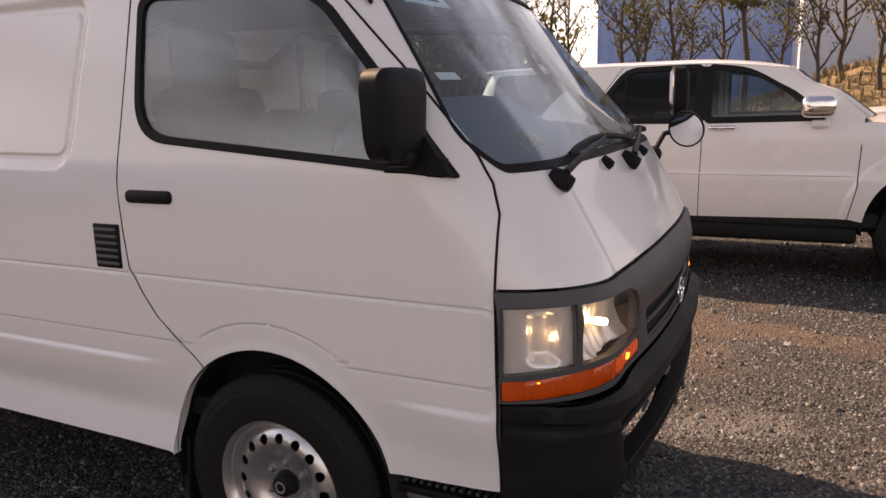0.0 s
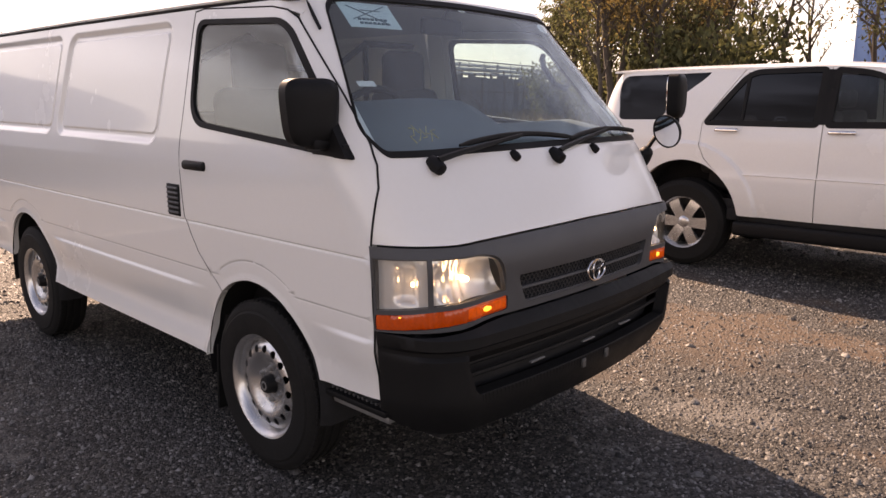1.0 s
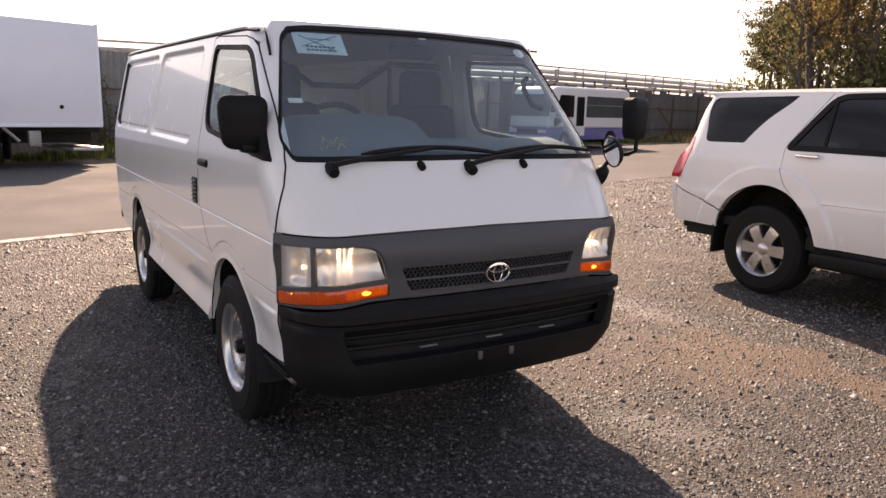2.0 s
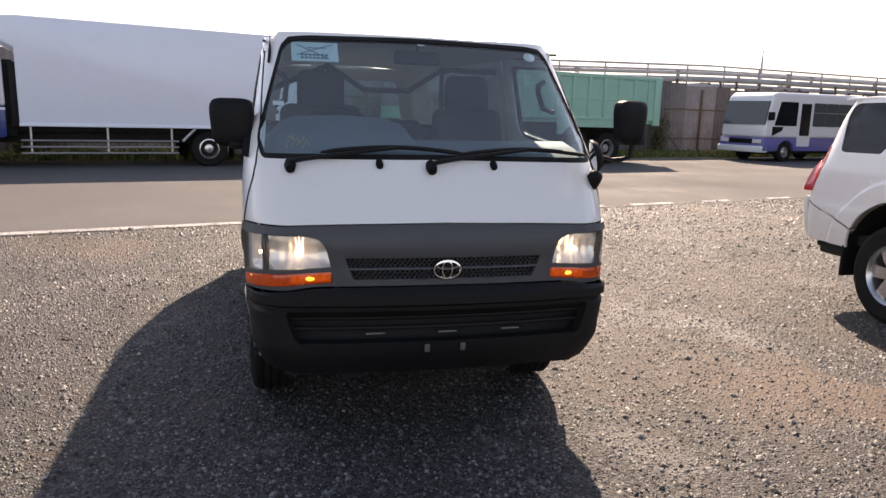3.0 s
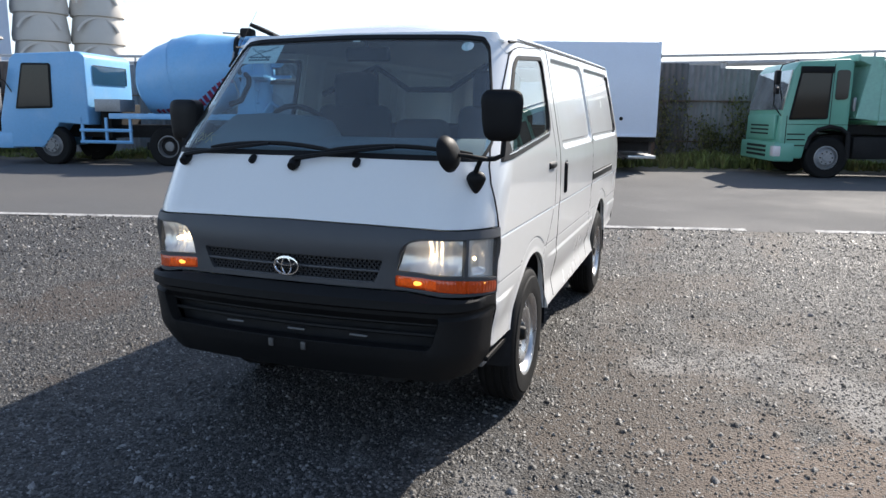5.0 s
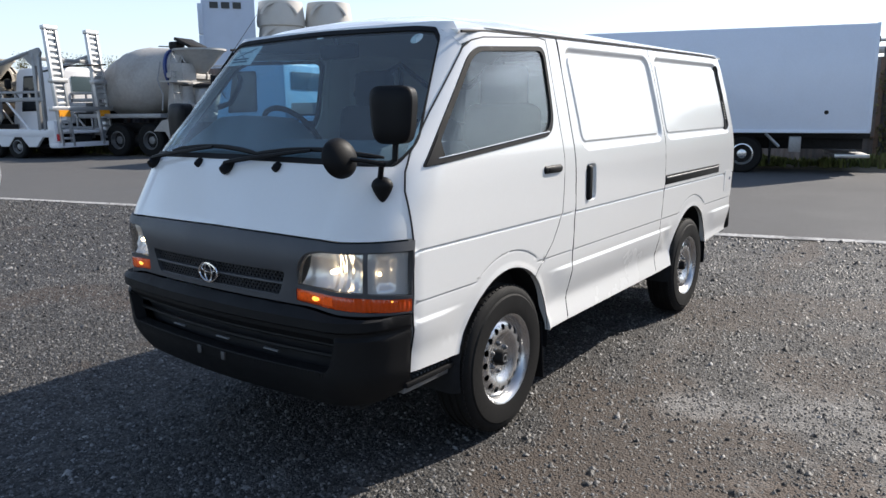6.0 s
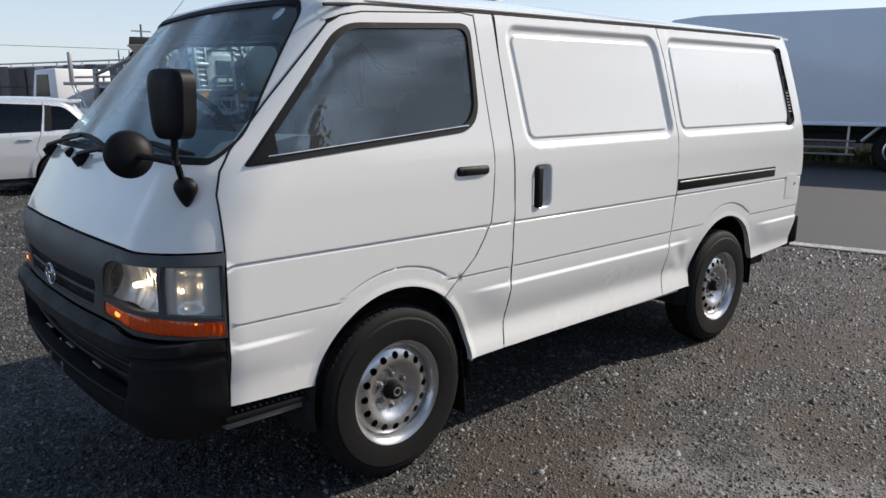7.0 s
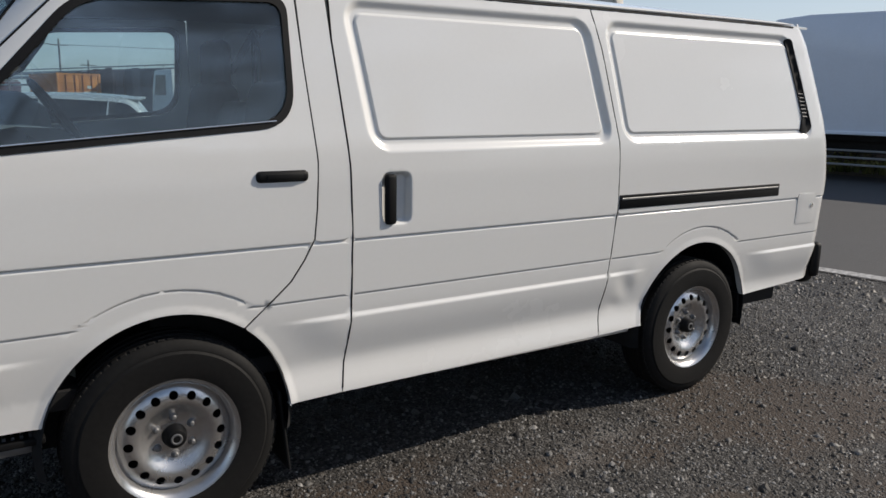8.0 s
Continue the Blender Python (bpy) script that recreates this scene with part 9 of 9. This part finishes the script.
# undergrowth between the trunks
def shrub(seed):
    r = random.Random(seed)
    t = thing("shrub", "dark olive shrub under the trees", "shrub", group="shrubs under the trees")
    verts, faces = [], []
    for i in range(7):
        a, ln = r.uniform(0, 6.28), r.uniform(1.0, 2.2)
        d = Vector((math.cos(a) * 0.6, math.sin(a) * 0.6, 1.0)) * ln
        pts = [Vector((0, 0, -0.1)), d * 0.5 + Vector((r.uniform(-0.2, 0.2), r.uniform(-0.2, 0.2), 0)), d]
        part("stem", tube(pts, [0.035, 0.022, 0.008], 5), M_BARK, t)
        for p in (pts[1], pts[1].lerp(pts[2], 0.5), pts[2]):
            v, f = leaf_mass(r, p, (0.75, 0.75, 0.6), 60, 0.085)
            k = len(verts)
            verts += v
            faces += [tuple(k + i for i in q) for q in f]
    part("crown", mesh_of("crown", verts, faces), M_LEAFG, t, smooth=0)
    return t


shrubs = [shrub(31), shrub(32)]
for i in range(22):
    m = Matrix.Translation(az(34.5 - i * 0.58 + rng.uniform(-0.3, 0.3), rng.uniform(47, 54) if i < 6 else rng.uniform(37, 47))) @ Matrix.Rotation(rng.uniform(0, 6.28), 4, "Z") @ Matrix.Scale(rng.uniform(0.8, 1.7), 4)
    if i < 2:
        shrubs[i].matrix_world = m
    else:
        copy_thing(shrubs[i % 2], m)


# bank of dry grass behind the cars, and low scrub under the trees
def bank_point(i, j):
    x = -45 + i * 2.0
    y = 31 + j * 1.6
    h = (0.35 + 2.6 * step_up((x + 6) / 12)) * step_up(j / 5) * (1 + 0.18 * noise.noise((x * 0.3, y * 0.3, 0)))
    return (x, y, h - 0.05)


verts = [bank_point(i, j) for i in range(46) for j in range(14)]
faces = [(i * 14 + j, (i + 1) * 14 + j, (i + 1) * 14 + j + 1, i * 14 + j + 1) for i in range(45) for j in range(13)]
tagged(new("bank", finish(mesh_of("bank", verts, faces), M_DRYBANK, 60)), "low bank of dry brown grass under the trees", "bank", kind="structure")


def bank_place(r):
    i, j = r.uniform(0, 44), r.uniform(0, 12.5)
    p = bank_point(i, j)
    return (p[0], p[1], p[2] - 0.05), 1.2


grass_clumps("bank_grass", 7000, bank_place, 0.5, "dry brown grass and scrub on the bank", 5, M_DRYBANK)


def building(name, label, at, walls, depth, height, material, windows, category="building", roof=0.3):
    b = thing(name, label, category)
    w = walls
    part("wall", boxes((-w / 2, w / 2, 0, depth, 0, height)), material, b)
    part("parapet", boxes((-w / 2 - 0.1, w / 2 + 0.1, -0.1, depth + 0.1, height, height + roof)), material, b)
    for x, z, ww, hh in windows:
        f = part("window_frame", boxes((x - ww / 2 - 0.12, x + ww / 2 + 0.12, -0.06, 0.02, z - 0.12, z + hh + 0.12)), M_CABWHITE, b)
        part("pane", boxes((x - ww / 2, x + ww / 2, -0.09, -0.05, z, z + hh)), M_FARGLASS, f)
    b.matrix_world = at
    return b


blue = building("factory", "large light blue clad factory hall", Matrix.Translation((-8.6, 66, 0)) @ Matrix.Rotation(radians(4), 4, "Z"), 16, 30, 17, M_BLUEWALL, [])
for i in range(16):
    part("cladding_rib", boxes((-7.9 + i, -7.84 + i, -0.05, 0.0, 0, 17)), M_BLUEWALL, blue)
building("annex", "pale grey clad factory annex with small windows", Matrix.Translation((13.0, 58, 0)) @ Matrix.Rotation(radians(4), 4, "Z"), 26, 20, 16, M_GREYWALL,
         [(-11.3, 8.6, 2.4, 0.8), (-11.6, 6.4, 0.6, 0.6), (-7.0, 8.6, 2.0, 0.8), (-6.5, 2.2, 1.6, 1.2), (-2.5, 2.2, 1.6, 1.2), (1.5, 2.2, 1.6, 1.2), (5.5, 2.2, 1.6, 1.2)])

# concrete works: a tall wall and ribbed silos
works = thing("concrete_works", "tall blue-grey concrete works with beige silos", "building")
part("tower", boxes((-2.9, 2.2, 0, 10, 0, 12.6)), M_SILOWALL, works)
for k in range(4):
    part("tower_fin", boxes((-3.25, -2.8, -0.3, 0.6, k * 3.0, k * 3.0 + 2.9), bevel=0.05), M_SILOWALL, works)
for k in range(3):
    part("tower_window", boxes((-2.1 + k * 1.1, -1.3 + k * 1.1, -0.06, 0.05, 11.5, 12.1)), M_FARGLASS, works)
for j, x in enumerate((4.85, 9.75)):
    prof = []
    for k in range(5):
        z = k * 2.5
        prof += [(2.42, z), (2.47, z + 0.5), (2.24, z + 2.15), (2.20, z + 2.4)]
    s = part("silo", lathe(prof, 32, "z"), M_SILO, works, "beige ribbed silo")
    s.location = (x, 1.6, 0)
    for k in range(5):
        a = lathe([(1.75, -0.12), (1.95, -0.12), (1.95, 0.12), (1.75, 0.12)], 20, "y", radians(20), radians(140))
        o = part("silo_arch", a, M_SILO, s)
        o.location = (-0.3, -2.08, 2.5 * k + 0.4)
d = Vector((-46.9, -59.3, 0))
works.matrix_world = Matrix.Translation(d) @ Matrix.Rotation(math.atan2(d.y, d.x) - math.pi / 2, 4, "Z")


# containers, poles and scrub in the distance behind the cars
def container(at, material, label):
    c = thing("container", label, "container", group="containers")
    part("body", boxes((-6.05, 6.05, 0, 2.44, 0.1, 2.6)), material, c)
    for i in range(24):
        part("rib", boxes((-5.9 + i * 0.5, -5.65 + i * 0.5, -0.05, 0.0, 0.25, 2.45)), material, c)
    part("door_sign", boxes((3.0, 4.6, -0.07, -0.05, 0.5, 1.7)), material, c)
    c.matrix_world = at
    return c


far_y = -96


def end_container(at):
    """A short container seen on its doors, which face +y."""
    c = thing("container", "orange steel shipping container with white lettered doors", "container", group="containers")
    part("body", boxes((-1.17, 1.17, -6.0, -0.06, 0.14, 2.52)), M_CONT, c)
    for x in (-1.22, 1.08):
        part("corner_post", boxes((x, x + 0.14, -0.16, 0.0, 0.0, 2.59), bevel=0.01), M_CONT, c)
        part("corner_post", boxes((x, x + 0.14, -6.06, -5.9, 0.0, 2.59), bevel=0.01), M_CONT, c)
    part("header", boxes((-1.08, 1.08, -0.12, -0.01, 2.46, 2.585)), M_CONT, c)
    part("sill", boxes((-1.08, 1.08, -0.12, -0.01, 0.0, 0.16)), M_CONT, c)
    for s in (-1, 1):
        part("side_rail", boxes((s * 1.19 - 0.03, s * 1.19 + 0.03, -5.9, -0.16, 2.48, 2.58), (s * 1.19 - 0.03, s * 1.19 + 0.03, -5.9, -0.16, 0.02, 0.18)), M_CONT, c)
        for k in range(20):
            part("rib", boxes((s * 1.19 - 0.02, s * 1.19 + 0.02, -5.8 + k * 0.28, -5.66 + k * 0.28, 0.18, 2.48)), M_CONT, c)
        d = part("door", boxes((s * 0.54 - 0.53, s * 0.54 + 0.53, -0.06, -0.03, 0.18, 2.45), bevel=0.006), M_CONT, c)
        for x in (0.22, 0.72):
            part("lock_rod", tube([(s * x, -0.005, 0.15), (s * x, -0.005, 2.5)], 0.022, 8), M_RUST, d)
        part("door_gap", boxes((s * 0.54 - 0.51, s * 0.54 + 0.51, -0.03, -0.026, 0.92, 0.96), (s * 0.54 - 0.51, s * 0.54 + 0.51, -0.03, -0.026, 1.66, 1.70)), M_RUST, d)
        if s < 0:
            for z, w in ((1.72, 0.30), (1.38, 0.74), (1.12, 0.78), (0.86, 0.70)):
                part("marking", boxes((-0.58 - w / 2, -0.58 + w / 2, -0.028, -0.022, z, z + 0.16)), M_PAPERW, d, "white painted marking")
    c.matrix_world = at
    return c


end_container(Matrix.Translation((-6.02, -46.0, 0.0)) @ Matrix.Rotation(radians(10), 4, "Z"))
maroon = container(Matrix.Translation((0.5, far_y - 1, 0.0)) @ Matrix.Rotation(math.pi, 4, "Z"), M_CONT2, "maroon steel shipping container")
for x, y in ((13.0, far_y), (-31, far_y - 2), (-45, far_y - 1), (26, far_y), (-60, far_y)):
    copy_thing(maroon, Matrix.Translation((x, y, 0)) @ Matrix.Rotation(math.pi, 4, "Z"))
for x, y, h in ((-9.0, -88, 7.1), (-13.0, -98, 5.4), (-26, -70, 8.0), (12, -90, 8)):
    pl = thing("utility_pole", "grey utility pole with a crossarm", "pole", group="utility poles")
    part("pole", tube([(0, 0, 0), (0, 0, h)], [0.16, 0.10], 8), M_WOODPOLE, pl)
    part("crossarm", boxes((-0.9, 0.9, -0.06, 0.06, h - 0.7, h - 0.58)), M_WOODPOLE, pl)
    pl.matrix_world = Matrix.Translation((x, y, 0))
wire = thing("power_line", "thin power line between the poles", "cable")
part("cable", tube([(-40, -88, 6.6), (-26, -80, 6.2), (-9.0, -88, 6.5), (12, -90, 7.4), (40, -90, 7.0)], 0.03, 4), M_BLACK, wire)
for k, (x, y) in enumerate(((-38, -75), (-41, -77), (-35.5, -78), (-44, -76), (-33, -82))):
    copy_thing(kinds[3], Matrix.Translation((x, y, 0)) @ Matrix.Scale(0.9, 4))
